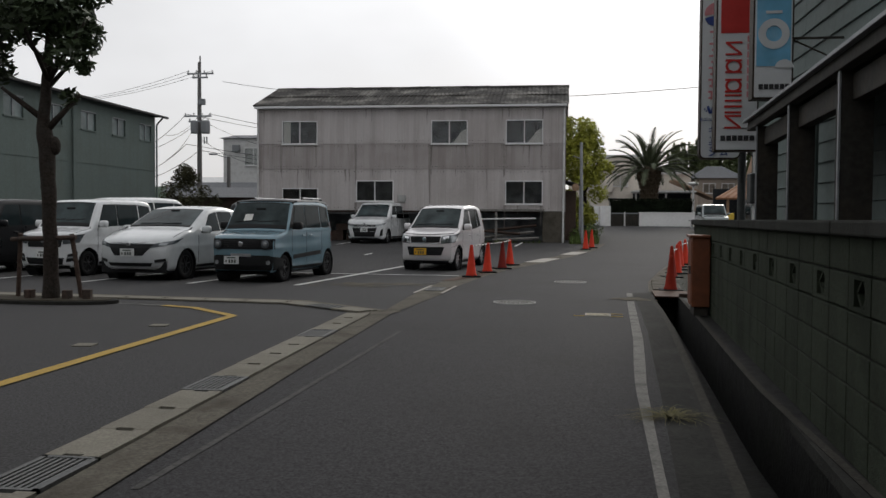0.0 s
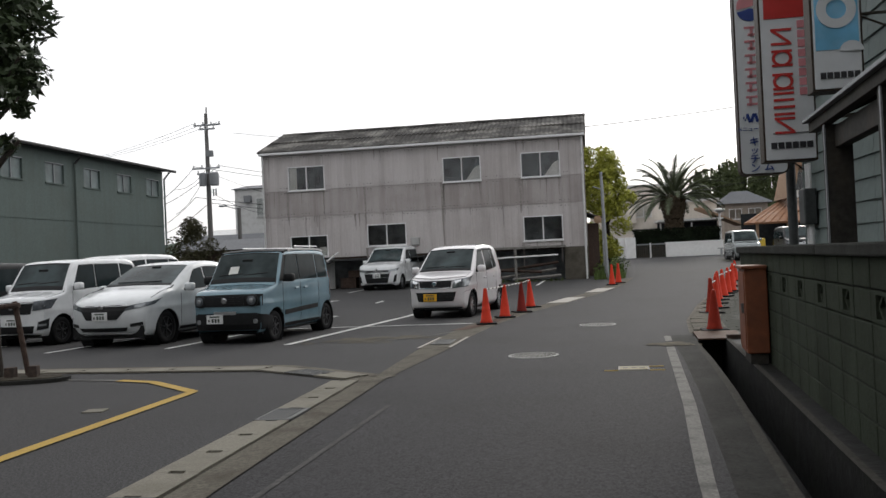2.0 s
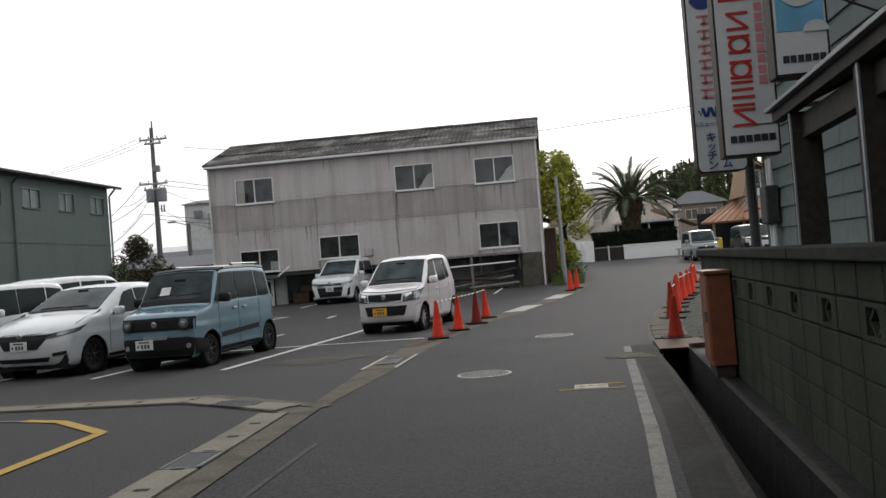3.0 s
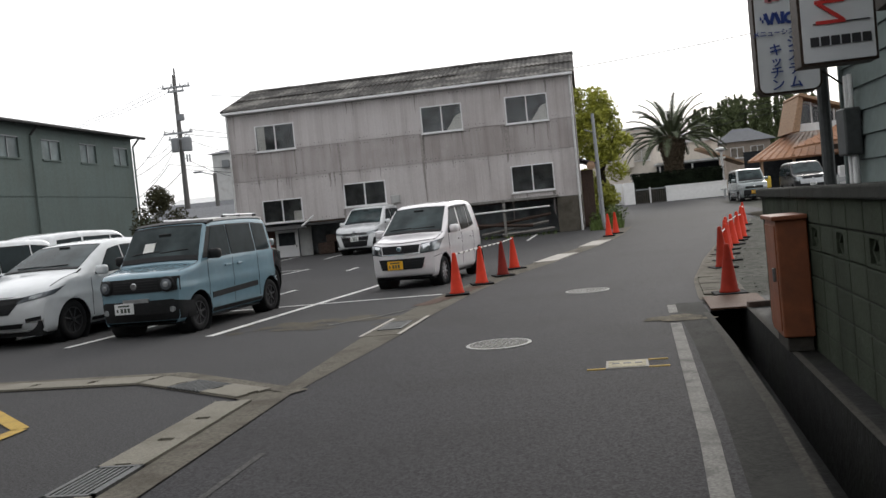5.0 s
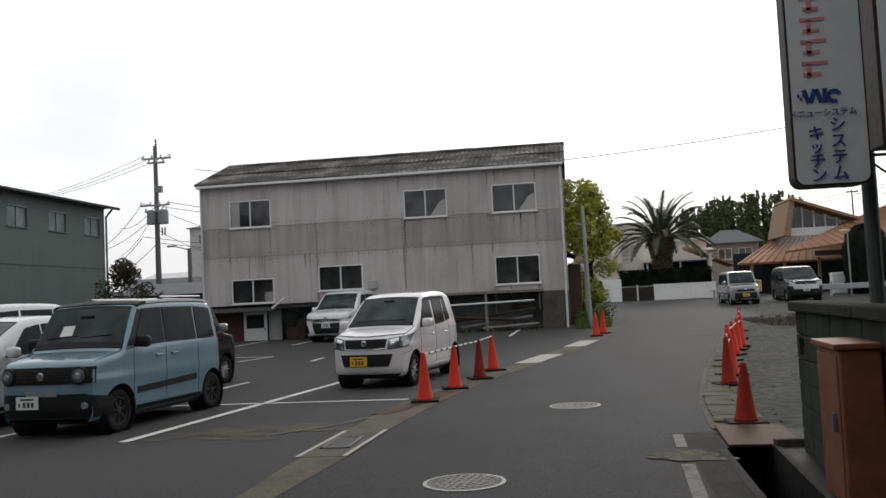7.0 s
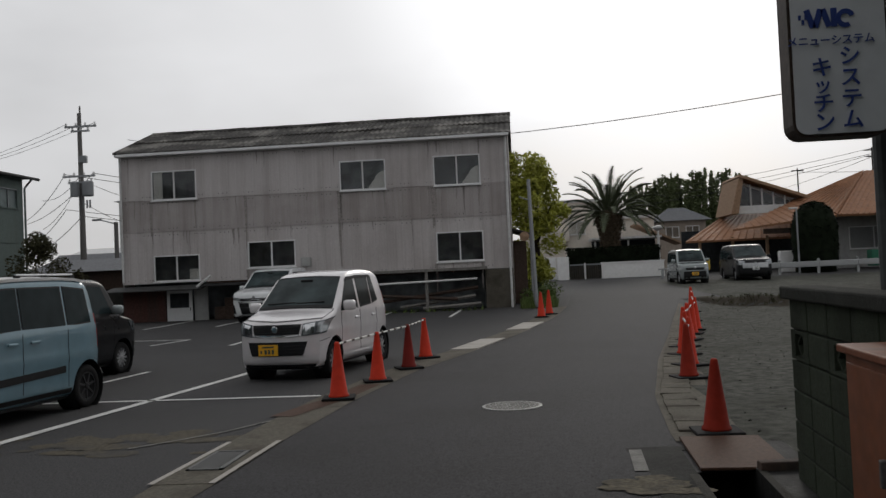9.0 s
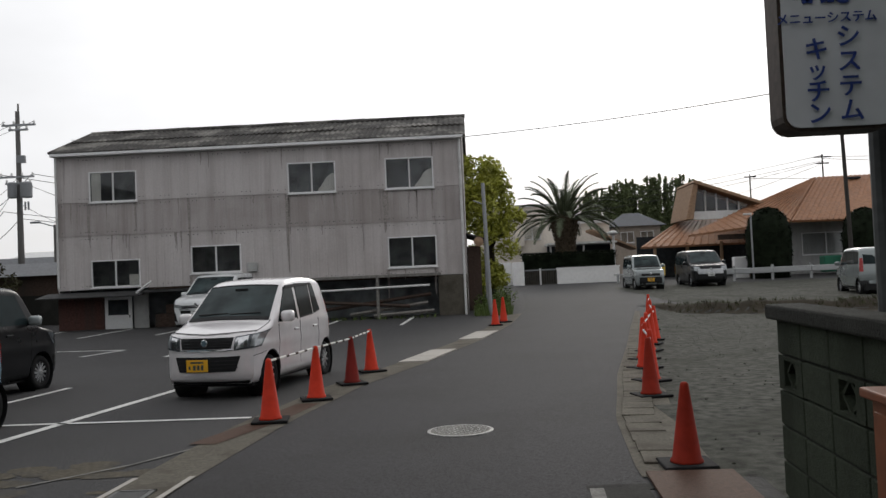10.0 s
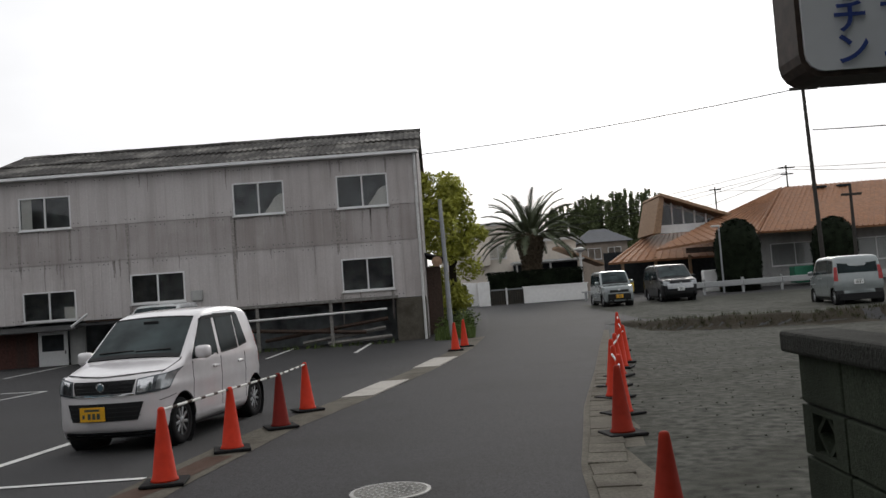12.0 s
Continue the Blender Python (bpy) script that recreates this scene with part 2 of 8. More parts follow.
M["leaf"] = material("evergreen_leaf", (0.042, 0.062, 0.026), 0.55, grain=3, vary=0.45)
M["leaf_bright"] = material("spring_leaf", (0.34, 0.35, 0.055), 0.6, grain=1.2, vary=0.4)
M["leaf_palm"] = material("palm_leaf", (0.07, 0.085, 0.045), 0.55, grain=2, vary=0.35)
M["leaf_dark"] = material("clipped_hedge_leaf", (0.010, 0.014, 0.008), 0.85, grain=3, vary=0.4, spec=0.05)
M["leaf_brown"] = material("conifer_leaf", (0.06, 0.058, 0.03), 0.75, grain=3, vary=0.4)
M["bamboo"] = material("bamboo_leaf", (0.115, 0.14, 0.065), 0.7, grain=1, vary=0.4)
M["grass"] = material("verge_grass", (0.085, 0.12, 0.035), 0.8, grain=6, vary=0.4)
M["hill"] = material("far_wooded_hill", (0.06, 0.085, 0.06), 0.95, grain=0.25, vary=0.4, bump=1.0, bump_scale=0.5)
M["house_white"] = material("cream_render", (0.72, 0.66, 0.58), 0.85, grain=6, vary=0.06, stain=0.25, stain_scale=0.4, stain_color=(0.42, 0.38, 0.35), streak=0.25)
M["white_wall"] = material("white_painted_wall", (0.78, 0.78, 0.77), 0.75, grain=6, vary=0.05, stain=0.25, stain_scale=0.8, stain_color=(0.55, 0.54, 0.52))
M["orange_roof"] = material("terracotta_roof_tiles", (0.29, 0.14, 0.07), 0.65, grain=5, vary=0.22, stain=0.4, stain_scale=0.9, stain_color=(0.22, 0.12, 0.075), piece=0.15)
M["beam"] = material("tan_timber_fascia", (0.30, 0.20, 0.13), 0.75, grain=8, vary=0.2)
M["pale_wall"] = material("pale_grey_wall", (0.38, 0.38, 0.37), 0.85, grain=5, vary=0.08, streak=0.3)
# for the added light-blocking walls behind the camera
M["dark_wall"] = material("dark_blocker_wall", (0.16, 0.16, 0.155), 0.9, grain=5, vary=0.1, streak=0.3)
M["guard"] = material("guardrail_steel", (0.36, 0.37, 0.37), 0.5, 0.3, grain=10, vary=0.08)
M["green_plastic"] = material("green_plastic_tub", (0.03, 0.17, 0.10), 0.5, grain=10, vary=0.1)
M["yellow"] = material("yellow_plastic", (0.6, 0.42, 0.05), 0.5, grain=10, vary=0.1)
M["mud"] = material("thin_mud", (0.082, 0.072, 0.054), 0.9, grain=25, vary=0.4, stain=0.8, stain_scale=3.0, stain_color=(0.054, 0.053, 0.052))
M["frosted"] = material("frosted_glass", (0.15, 0.185, 0.185), 0.35, grain=1.5, vary=0.3, spec=0.25)
M["weed"] = material("dull_weed", (0.05, 0.052, 0.026), 0.8, grain=3, vary=0.5)
M["straw"] = material("dry_straw", (0.16, 0.145, 0.075), 0.9, grain=30, vary=0.35)
M["lip"] = material("worn_concrete_lip", (0.046, 0.043, 0.037), 0.92, grain=40, vary=0.35, stain=0.8, stain_scale=3, stain_color=(0.04, 0.038, 0.032), bump=0.6)
# near-black: the shade inside the channel is put into this colour
M["channel_shade"] = material("channel_shade_black", (0.010, 0.010, 0.0095), 0.75, grain=20, vary=0.4, stain=0.6, stain_scale=2.0, stain_color=(0.016, 0.018, 0.012), bump=0.6, bump_scale=30)
M["tan_wall"] = material("tan_render", (0.30, 0.255, 0.215), 0.85, grain=5, vary=0.1, streak=0.3, stain_color=(0.2, 0.17, 0.14))
M["slate_tiles"] = material("slate_grey_roof_tiles", (0.10, 0.105, 0.115), 0.7, grain=8, vary=0.25)
M["manhole"] = material("worn_manhole_iron", (0.36, 0.355, 0.34), 0.6, 0.3, grain=60, vary=0.3, stain=0.5, stain_scale=6, stain_color=(0.20, 0.195, 0.185))
M["hatch_beige"] = material("worn_beige_hatch_paint", (0.40, 0.36, 0.25), 0.75, grain=60, vary=0.25, stain=0.7, stain_scale=12, stain_color=(0.16, 0.145, 0.11))
M["sand"] = material("thin_sandy_mortar", (0.115, 0.10, 0.072), 0.95, grain=30, vary=0.45, stain=0.8, stain_scale=5, stain_color=(0.05, 0.047, 0.042), bump=0.6)
M["pale_slab"] = material("pale_concrete_slab", (0.42, 0.395, 0.36), 0.85, grain=50, vary=0.15, stain=0.4, stain_scale=3, stain_color=(0.24, 0.22, 0.19), bump=0.4, bump_scale=90)

# ---- building blocks ----
def thing(name, at=(0, 0, 0), turn=0.0, label="", category="", group="", kind=""):
    ob = new(name)
    ob.empty_display_size = 0.2
    ob.matrix_basis = pose(*at, 0, 0, turn)
    return tagged(ob, label, category, group, kind)


def mesh_of(name, bm, mat, smooth=False):
    me = bpy.data.meshes.new(name)
    bm.normal_update()
    bm.to_mesh(me)
    bm.free()
    me.materials.append(mat)
    if smooth:
        me.polygons.foreach_set("use_smooth", [True] * len(me.polygons))
    return me


def part(name, bm, mat, parent=None, label="", smooth=False, world=False):
    """One mesh object under a thing or under a part. world: the mesh is drawn in world places."""
    if world and parent is not None:
        off, up = Vector(), parent
        while up is not None:
            off += up.matrix_basis.translation
            up = up.parent
        bmesh.ops.translate(bm, verts=bm.verts, vec=-off)
    ob = new(name, mesh_of(name, bm, mat, smooth))
    ob.parent = parent
    return tagged(ob, label)


def box(bm, x0, x1, y0, y1, z0, z1, bevel=0.0, m=None):
    r = bmesh.ops.create_cube(bm, size=1.0)
    vs = r["verts"]
    bmesh.ops.scale(bm, vec=(x1 - x0, y1 - y0, z1 - z0), verts=vs)
    bmesh.ops.translate(bm, vec=((x0 + x1) / 2, (y0 + y1) / 2, (z0 + z1) / 2), verts=vs)
    if m is not None:
        bmesh.ops.transform(bm, matrix=m, verts=vs)
    if bevel:
        es = list({e for v in vs for e in v.link_edges})
        bmesh.ops.bevel(bm, geom=es, offset=bevel, segments=2, profile=0.5, affect="EDGES")
    return bm


def boxed(*a, **k):
    return box(bmesh.new(), *a, **k)


def tube(bm, p0, p1, r0, r1=None, n=10):
    """A tapered round bar from p0 to p1."""
    p0, p1 = Vector(p0), Vector(p1)
    r1 = r0 if r1 is None else r1
    d = p1 - p0
    q = d.to_track_quat("Z", "Y").to_matrix().to_4x4()
    m = Matrix.Translation((p0 + p1) / 2) @ q
    bmesh.ops.create_cone(bm, cap_ends=True, segments=n, radius1=r0, radius2=r1, depth=d.length, matrix=m)
    return bm


def tubed(*a, **k):
    return tube(bmesh.new(), *a, **k)


def lathe(profile, n=24, bm=None, m=None):
    """A turned body from a profile of (radius, height)."""
    bm = bm or bmesh.new()
    rings = []
    for r, z in profile:
        ring = []
        for i in range(n):
            a = 2 * math.pi * i / n
            v = Vector((r * math.cos(a), r * math.sin(a), z))
            ring.append(bm.verts.new(m @ v if m is not None else v))
        rings.append(ring)
    for a, b in zip(rings, rings[1:]):
        for i in range(n):
            bm.faces.new((a[i], a[(i + 1) % n], b[(i + 1) % n], b[i]))
    bm.faces.new(rings[-1])
    bm.faces.new(list(reversed(rings[0])))
    return bm


def poly_prism(pts, z0, z1, bm=None):
    """An upright prism over a polygon in plan."""
    bm = bm or bmesh.new()
    lo = [bm.verts.new((x, y, z0)) for x, y in pts]
    hi = [bm.verts.new((x, y, z1)) for x, y in pts]
    n = len(pts)
    bm.faces.new(hi)
    bm.faces.new(list(reversed(lo)))
    for i in range(n):
        bm.faces.new((lo[i], lo[(i + 1) % n], hi[(i + 1) % n], hi[i]))
    bmesh.ops.recalc_face_normals(bm, faces=bm.faces)
    return bm


def lerp(a, b, f):
    return a + (b - a) * f


def along(rows, y):
    """Reads x at y from rows of (y, x)."""
    if y <= rows[0][0]:
        return rows[0][1]
    for (y0, x0), (y1, x1) in zip(rows, rows[1:]):
        if y <= y1:
            return lerp(x0, x1, (y - y0) / (y1 - y0))
    (y0, x0), (y1, x1) = rows[-2:]
    return x1 + (x1 - x0) / (y1 - y0) * (y - y1)


def smoothstep(a, b, v):
    f = min(max((v - a) / (b - a), 0.0), 1.0)
    return f * f * (3 - 2 * f)


# ---- the lie of the land ----
RISE = [(20, 0.0), (30, 0.10), (38, 0.27), (50, 0.55), (60, 0.82), (75, 0.95), (200, 1.0)]
ROAD_L = [(-40, -1.35), (0, -1.49), (5, -1.61), (9.5, -1.66), (12.5, -1.42), (14.2, -1.36), (16.8, -1.16), (20, -0.72), (22.6, 0.0), (27, 1.02),
          (29.5, 1.5), (32, 1.95), (36, 2.45), (40, 2.8), (48, 3.2), (60, 3.4)]
ROAD_R = [(-40, 0.95), (0, 1.33), (4.5, 1.66), (6, 1.76), (8, 1.90), (10.4, 2.02), (12.5, 2.09), (14, 2.16), (16.2, 2.36), (18, 2.66), (20, 2.98), (24.3, 3.85),
          (29, 4.75), (33, 5.55), (37.8, 6.5), (39.5, 7.2)]
DITCH_R = [(-40, 1.35), (4.5, 2.05), (7.8, 2.24), (12.2, 2.48)]
BANK = [(5.6, 38.4), (7.2, 37.6), (9.5, 35.2), (12, 34.0), (16, 34.2), (25, 35.5), (60, 40.0)]


def land(x, y):
    """The height of the ground."""
    z = along(RISE, y) if y > 20 else 0.0
    if y > 13 and x > along(ROAD_R, y) + 0.3:
        edge = along(BANK, x)
        low = smoothstep(0, 1.2, x - along(ROAD_R, y) - 0.3) if y < 37 else 1.0
        low *= 1 - smoothstep(edge - 0.45, edge + 0.05, y)
        lump = 0.05 * noise.noise(Vector((x * 1.3, y * 1.3, 0)))
        berm = 0.16 * math.exp(-((y - edge) / 0.45) ** 2) * (1 + 0.8 * noise.noise(Vector((x * 0.9, y * 1.1, 4)))) * smoothstep(7.5, 9.5, x)
        z = lerp(z, 0.0, low) + berm + lump * smoothstep(edge - 2.5, edge - 0.5, y) * (1 - smoothstep(edge + 0.3, edge + 2, y))
    return z


def sheet(xs, ys, lift=0.0, inside=None):
    """A sheet over the land. inside(x, y) keeps only some cells."""
    bm = bmesh.new()
    grid = {}
    def at(i, j):
        if (i, j) not in grid:
            grid[i, j] = bm.verts.new((xs[i], ys[j], land(xs[i], ys[j]) + lift))
        return grid[i, j]
    for i in range(len(xs) - 1):
        for j in range(len(ys) - 1):
            if inside is None or inside((xs[i] + xs[i + 1]) / 2, (ys[j] + ys[j + 1]) / 2):
                bm.faces.new((at(i, j), at(i + 1, j), at(i + 1, j + 1), at(i, j + 1)))
    return bm


def ribbon(left, right, y0, y1, step=0.5, lift=0.004, cross=1):
    """A strip of ground between two lines of (y, x)."""
    bm = bmesh.new()
    rows = []
    n = max(int((y1 - y0) / step), 1)
    for j in range(n + 1):
        y = lerp(y0, y1, j / n)
        a, b = (f(y) if callable(f) else along(f, y) for f in (left, right))
        rows.append([bm.verts.new((lerp(a, b, i / cross), y, land(lerp(a, b, i / cross), y) + lift)) for i in range(cross + 1)])
    for r, s in zip(rows, rows[1:]):
        for i in range(cross):
            bm.faces.new((r[i], r[i + 1], s[i + 1], s[i]))
    return bm


def strip(pts, width, lift=0.008, step=0.6):
    """A painted stripe along a polyline in plan."""
    bm = bmesh.new()
    for (x0, y0), (x1, y1) in zip(pts, pts[1:]):
        d = Vector((x1 - x0, y1 - y0))
        nrm = Vector((-d.y, d.x)).normalized() * width / 2
        n = max(int(d.length / step), 1)
        prev = None
        for i in range(n + 1):
            c = Vector((lerp(x0, x1, i / n), lerp(y0, y1, i / n)))
            pair = [bm.verts.new((*(c + s * nrm), land(*(c + s * nrm)) + lift)) for s in (1, -1)]
            if prev:
                bm.faces.new((prev[0], prev[1], pair[1], pair[0]))
            prev = pair
    bmesh.ops.recalc_face_normals(bm, faces=bm.faces)
    for f in bm.faces:
        if f.normal.z < 0:
            f.normal_flip()
    return bm


# ---- ground ----
def steps(a, b, d):
    n = max(int(round((b - a) / d)), 1)
    return [lerp(a, b, i / n) for i in range(n + 1)]


def off_ditch(x, y):
    return not (y < 12.5 and along(ROAD_R, y) - 0.3 < x < along(DITCH_R, y) + 0.3)


g_xs = [-2500, -600, -150] + steps(-60, -10, 2.5) + steps(-9.5, 1.0, 0.75)[1:] + steps(1.25, 13, 0.25) + steps(14, 40, 1.0) + [60, 150, 600, 2500]
g_ys = [-2500, -300, -60] + steps(-30, 12, 1.5) + steps(12.5, 31.5, 0.5) + steps(32, 40, 0.25) + steps(40.5, 45, 0.5) + steps(46, 80, 2) + [100, 200, 600, 2500]
ground = part("ground", sheet(g_xs, g_ys, 0.0, lambda x, y: not (y < 12.5 and along(ROAD_R, y) - 0.25 < x < along(DITCH_R, y) + 0.35)), M["asphalt"], smooth=True)
tagged(ground, "worn grey asphalt yard and surrounding ground", "ground", kind="structure")
road = part("road", ribbon(ROAD_L, ROAD_R, -40, 39.5, 0.5, 0.005, 6), M["road"], smooth=True)
tagged(road, "narrow grey asphalt lane curving to the right", "road", kind="structure")
far_road = part("road_far", ribbon(lambda y: along(ROAD_L, y), lambda y: 8.0 + (y - 39.5) * 0.0, 39.5, 58, 0.5, 0.005, 4), M["road"], smooth=True)
tagged(far_road, "lane running on past the junction", "road", kind="structure")
cross_road = part("road_cross", sheet(steps(8.0, 60, 1.0), steps(36, 53, 0.5), 0.006, lambda x, y: y > along(BANK, x) + 0.6 and y < 52.5), M["gravel"], smooth=True)
tagged(cross_road, "dusty side road turning off along the bank", "road", kind="structure")
lot = part("gravel_lot", sheet(steps(2.5, 26, 0.4), steps(12.6, 39, 0.4), 0.012,
                               lambda x, y: x > along(ROAD_R, y) + 0.62 and y < along(BANK, x) - 0.9), M["gravel"], smooth=True)
verge_strip = part("gravel_edge", ribbon(lambda y: along(ROAD_R, y) + 0.60, lambda y: along(ROAD_R, y) + 1.25, 13.1, 34.5, 0.4, 0.0115, 2), M["gravel"], smooth=True)
tagged(verge_strip, "gravel spilling up to the gutter's edge", "gravel", kind="structure")
tagged(lot, "vacant lot of grey gravel and dirt", "gravel", kind="structure")
bank = part("dirt_bank", sheet(steps(5, 30, 0.25), steps(32, 41, 0.125), 0.02,
                               lambda x, y: x > along(ROAD_R, y) + 0.5 and along(BANK, x) - 1.0 < y < along(BANK, x) + 0.75), M["dirt"], smooth=True)
tagged(bank, "low bank of bare brown dirt", "dirt bank", kind="structure")
# stones scattered over the lot
rng = random.Random(3)
bm = bmesh.new()
for i in range(900):
    x, y = rng.uniform(2.8, 10), rng.uniform(13, 37)
    if x < along(ROAD_R, y) + 0.5:
        continue
    r = rng.uniform(0.008, 0.022)
    bmesh.ops.create_icosphere(bm, subdivisions=1, radius=r, matrix=Matrix.Translation((x, y, land(x, y) + 0.015)) @ pose(0, 0, 0, rng.uniform(0, 90), 0, rng.uniform(0, 90)) @ Matrix.Diagonal((1, rng.uniform(0.6, 1), 0.6, 1)))
stones = part("loose_stones", bm, M["gravel"])
tagged(stones, "loose grey stones on the vacant lot", "gravel", kind="stuff")

# road edge apron between the white line and the channel
apron = part("road_apron", ribbon(lambda y: along(ROAD_R, y) - 0.32, ROAD_R, -40, 13.4, 0.5, 0.009), M["dark_concrete"])
tagged(apron, "dark concrete road margin beside the channel", "road edge", kind="structure")

# ---- open drainage channel beside the block wall ----
channel = thing("drainage_channel", (2.0, 4.0, -0.55), label="open concrete drainage channel beside the lane", category="drain", kind="structure")
part("channel_floor", ribbon(lambda y: along(ROAD_R, y) - 0.05, lambda y: along(DITCH_R, y) + 0.05, -40, 13.4, 0.8, -0.55), M["channel_shade"], channel, world=True)
def channel_side(line, t0, t1, top):
    bm = bmesh.new()
    prev = None
    for y in steps(-40, 13.4, 0.9):
        x = along(line, y)
        ring = [bm.verts.new(p) for p in ((x + t0, y, -0.6), (x + t1, y, -0.6), (x + t1, y, top), (x + t0, y, top))]
        if prev:
            for k in range(4):
                bm.faces.new((prev[k], prev[(k + 1) % 4], ring[(k + 1) % 4], ring[k]))
        else:
            bm.faces.new(ring)
        prev = ring
    bm.faces.new(list(reversed(prev)))
    bmesh.ops.recalc_face_normals(bm, faces=bm.faces)
    return bm
# both channel walls carry the channel's shade in their base colour
part("channel_wall", channel_side(ROAD_R, -0.28, 0.0, 0.004), M["channel_shade"], channel, world=True)
part("channel_wall", channel_side(DITCH_R, 0.0, 0.4, 0.03), M["channel_shade"], channel, world=True)
part("channel_lip", ribbon(lambda y: along(ROAD_R, y) - 0.065, lambda y: along(ROAD_R, y) + 0.004, -40, 12.4, 0.5, 0.014), M["lip"], channel, "worn paler lip of the channel", world=True)
part("channel_lip", ribbon(lambda y: along(DITCH_R, y) - 0.004, lambda y: along(DITCH_R, y) + 0.05, -40, 12.4, 0.5, 0.036), M["lip"], channel, "worn paler lip of the channel", world=True)
part("channel_end", boxed(1.7, 3.1, 13.25, 13.4, -0.6, 0.006), M["dark_concrete"], channel, world=True)
plate = thing("steel_plate", (2.45, 13.05, 0.0), -3, "rust-brown steel plate bridging the end of the channel", "steel plate")
part("plate", boxed(-0.30, 0.34, -0.58, 0.62, 0.012, 0.035, 0.006), M["rust_plate"], plate)
stub = thing("timber_offcut", (2.75, 12.42, 0.0), 4, "dark timber lying at the channel's end", "timber")
part("beam", boxed(-0.25, 0.28, -0.05, 0.05, 0.005, 0.09, 0.01), M["brown_wood"], stub)

# ---- right-hand road edge past the plate: rough concrete gutter with lids ----
edge_gutter = thing("edge_gutter", (2.7, 16, 0), label="pale concrete gutter along the lane's curved edge", category="gutter", kind="structure")
part("gutter_bed", ribbon(lambda y: along(ROAD_R, y) + 0.0, lambda y: along(ROAD_R, y) + 0.66, 13.6, 35, 0.4, 0.010), M["rough_concrete"], edge_gutter, world=True)

rl = random.Random(17)
y = 14.0
while y < 24.0:
    x = along(ROAD_R, y + 0.22) + 0.24
    dx = along(ROAD_R, y + 0.44) - along(ROAD_R, y)
    slab = boxed(-0.17, 0.17, -0.215, 0.215, 0.0, 0.016 + rl.uniform(0, 0.008), 0.008)
    bmesh.ops.transform(slab, matrix=Matrix.Translation((x + rl.uniform(-0.012, 0.012), y + 0.22, land(x, y + 0.22) + 0.008)) @ pose(0, 0, 0, 0, rl.uniform(-0.8, 0.8), -math.degrees(math.atan2(dx, 0.44)) + rl.uniform(-1.5, 1.5)), verts=slab.verts)
    part("lid", slab, M["rough_concrete"], edge_gutter, world=True)
    y += 0.455

# ---- white edge line, worn ----
edge_line = thing("edge_line", (1.4, 6, 0), label="worn white edge line on the lane", category="road marking", kind="structure")
def edge_x(y):
    return along([(-40, 0.35), (0, 0.98), (4.5, 1.20), (7.25, 1.41), (11.6, 1.66), (13.2, 1.76), (16, 1.95)], y)
def edge_w(y):
    return along([(-40, 0.022), (2.5, 0.028), (5.5, 0.052), (12, 0.055)], y)
part("line", ribbon(lambda y: edge_x(y) - edge_w(y), lambda y: edge_x(y) + edge_w(y), -40, 11.75, 0.5, 0.012), M["worn_line"], edge_line, world=True)
part("line", ribbon(lambda y: edge_x(y) - 0.05, lambda y: edge_x(y) + 0.05, 12.55, 13.3, 0.5, 0.012), M["worn_line"], edge_line, world=True)
def ragged(cx, cy, rx, ry, seed, n=72):
    q = random.Random(seed)
    k = [(q.uniform(0.01, 0.06), q.randint(3, 17), q.uniform(0, 6)) for _ in range(7)]
    return [(cx + rx * (1 + sum(a * math.sin(m * t + p) for a, m, p in k)) * math.cos(t), cy + ry * (1 + sum(a * math.sin(m * t + p) for a, m, p in k)) * math.sin(t)) for t in [i * math.tau / n for i in range(n)]]
def smears(cx, cy, sx, sy, n, r0, r1, seed, z0):
    """Thin ragged smears lying over one another."""
    q, bm = random.Random(seed), bmesh.new()
    for i in range(n):
        x, y, r = cx + q.gauss(0, sx), cy + q.gauss(0, sy), q.uniform(r0, r1)
        ring = [bm.verts.new((px, py, z0 + 0.00006 * i)) for px, py in ragged(x, y, r * 1.5, r, q.randint(0, 9999), 22)]
        bm.faces.new(ring)
    bmesh.ops.recalc_face_normals(bm, faces=bm.faces)
    for f in bm.faces:
        if f.normal.z < 0:
            f.normal_flip()
    return bm
patch = part("mortar_patch", smears(1.70, 12.1, 0.15, 0.10, 34, 0.03, 0.10, 4, 0.0125), M["sand"])
tagged(patch, "sandy mortar patch spread across the edge line", "road patch", kind="structure")

# dry weeds lying on the edge line
bm = bmesh.new()
wd = random.Random(31)
for i in range(110):
    a, r0 = wd.uniform(0, math.tau), wd.uniform(0, 0.10)
    ln, lift = wd.uniform(0.10, 0.26), wd.uniform(0.005, 0.035)
    x0, y0, curl = 1.30 + r0 * math.cos(a), 3.47 + r0 * math.sin(a), wd.uniform(-0.9, 0.9)
    prev = None
    for k in range(4):
        f = k / 3
        px, py = x0 + ln * f * 1.25 * math.cos(a + curl * f), y0 + ln * f * math.sin(a + curl * f)
        w = 0.0045 * (1 - 0.8 * f)
        pair = [bm.verts.new((px - w * math.sin(a), py + w * math.cos(a), 0.016 + lift * math.sin(math.pi * f))), bm.verts.new((px + w * math.sin(a), py - w * math.cos(a), 0.016 + lift * math.sin(math.pi * f)))]
        if prev:
            bm.faces.new((prev[0], pair[0], pair[1], prev[1]))
        prev = pair
weeds = part("dry_weeds", bm, M["straw"])
tagged(weeds, "clump of dry weeds lying across the edge line", "weeds", kind="stuff")

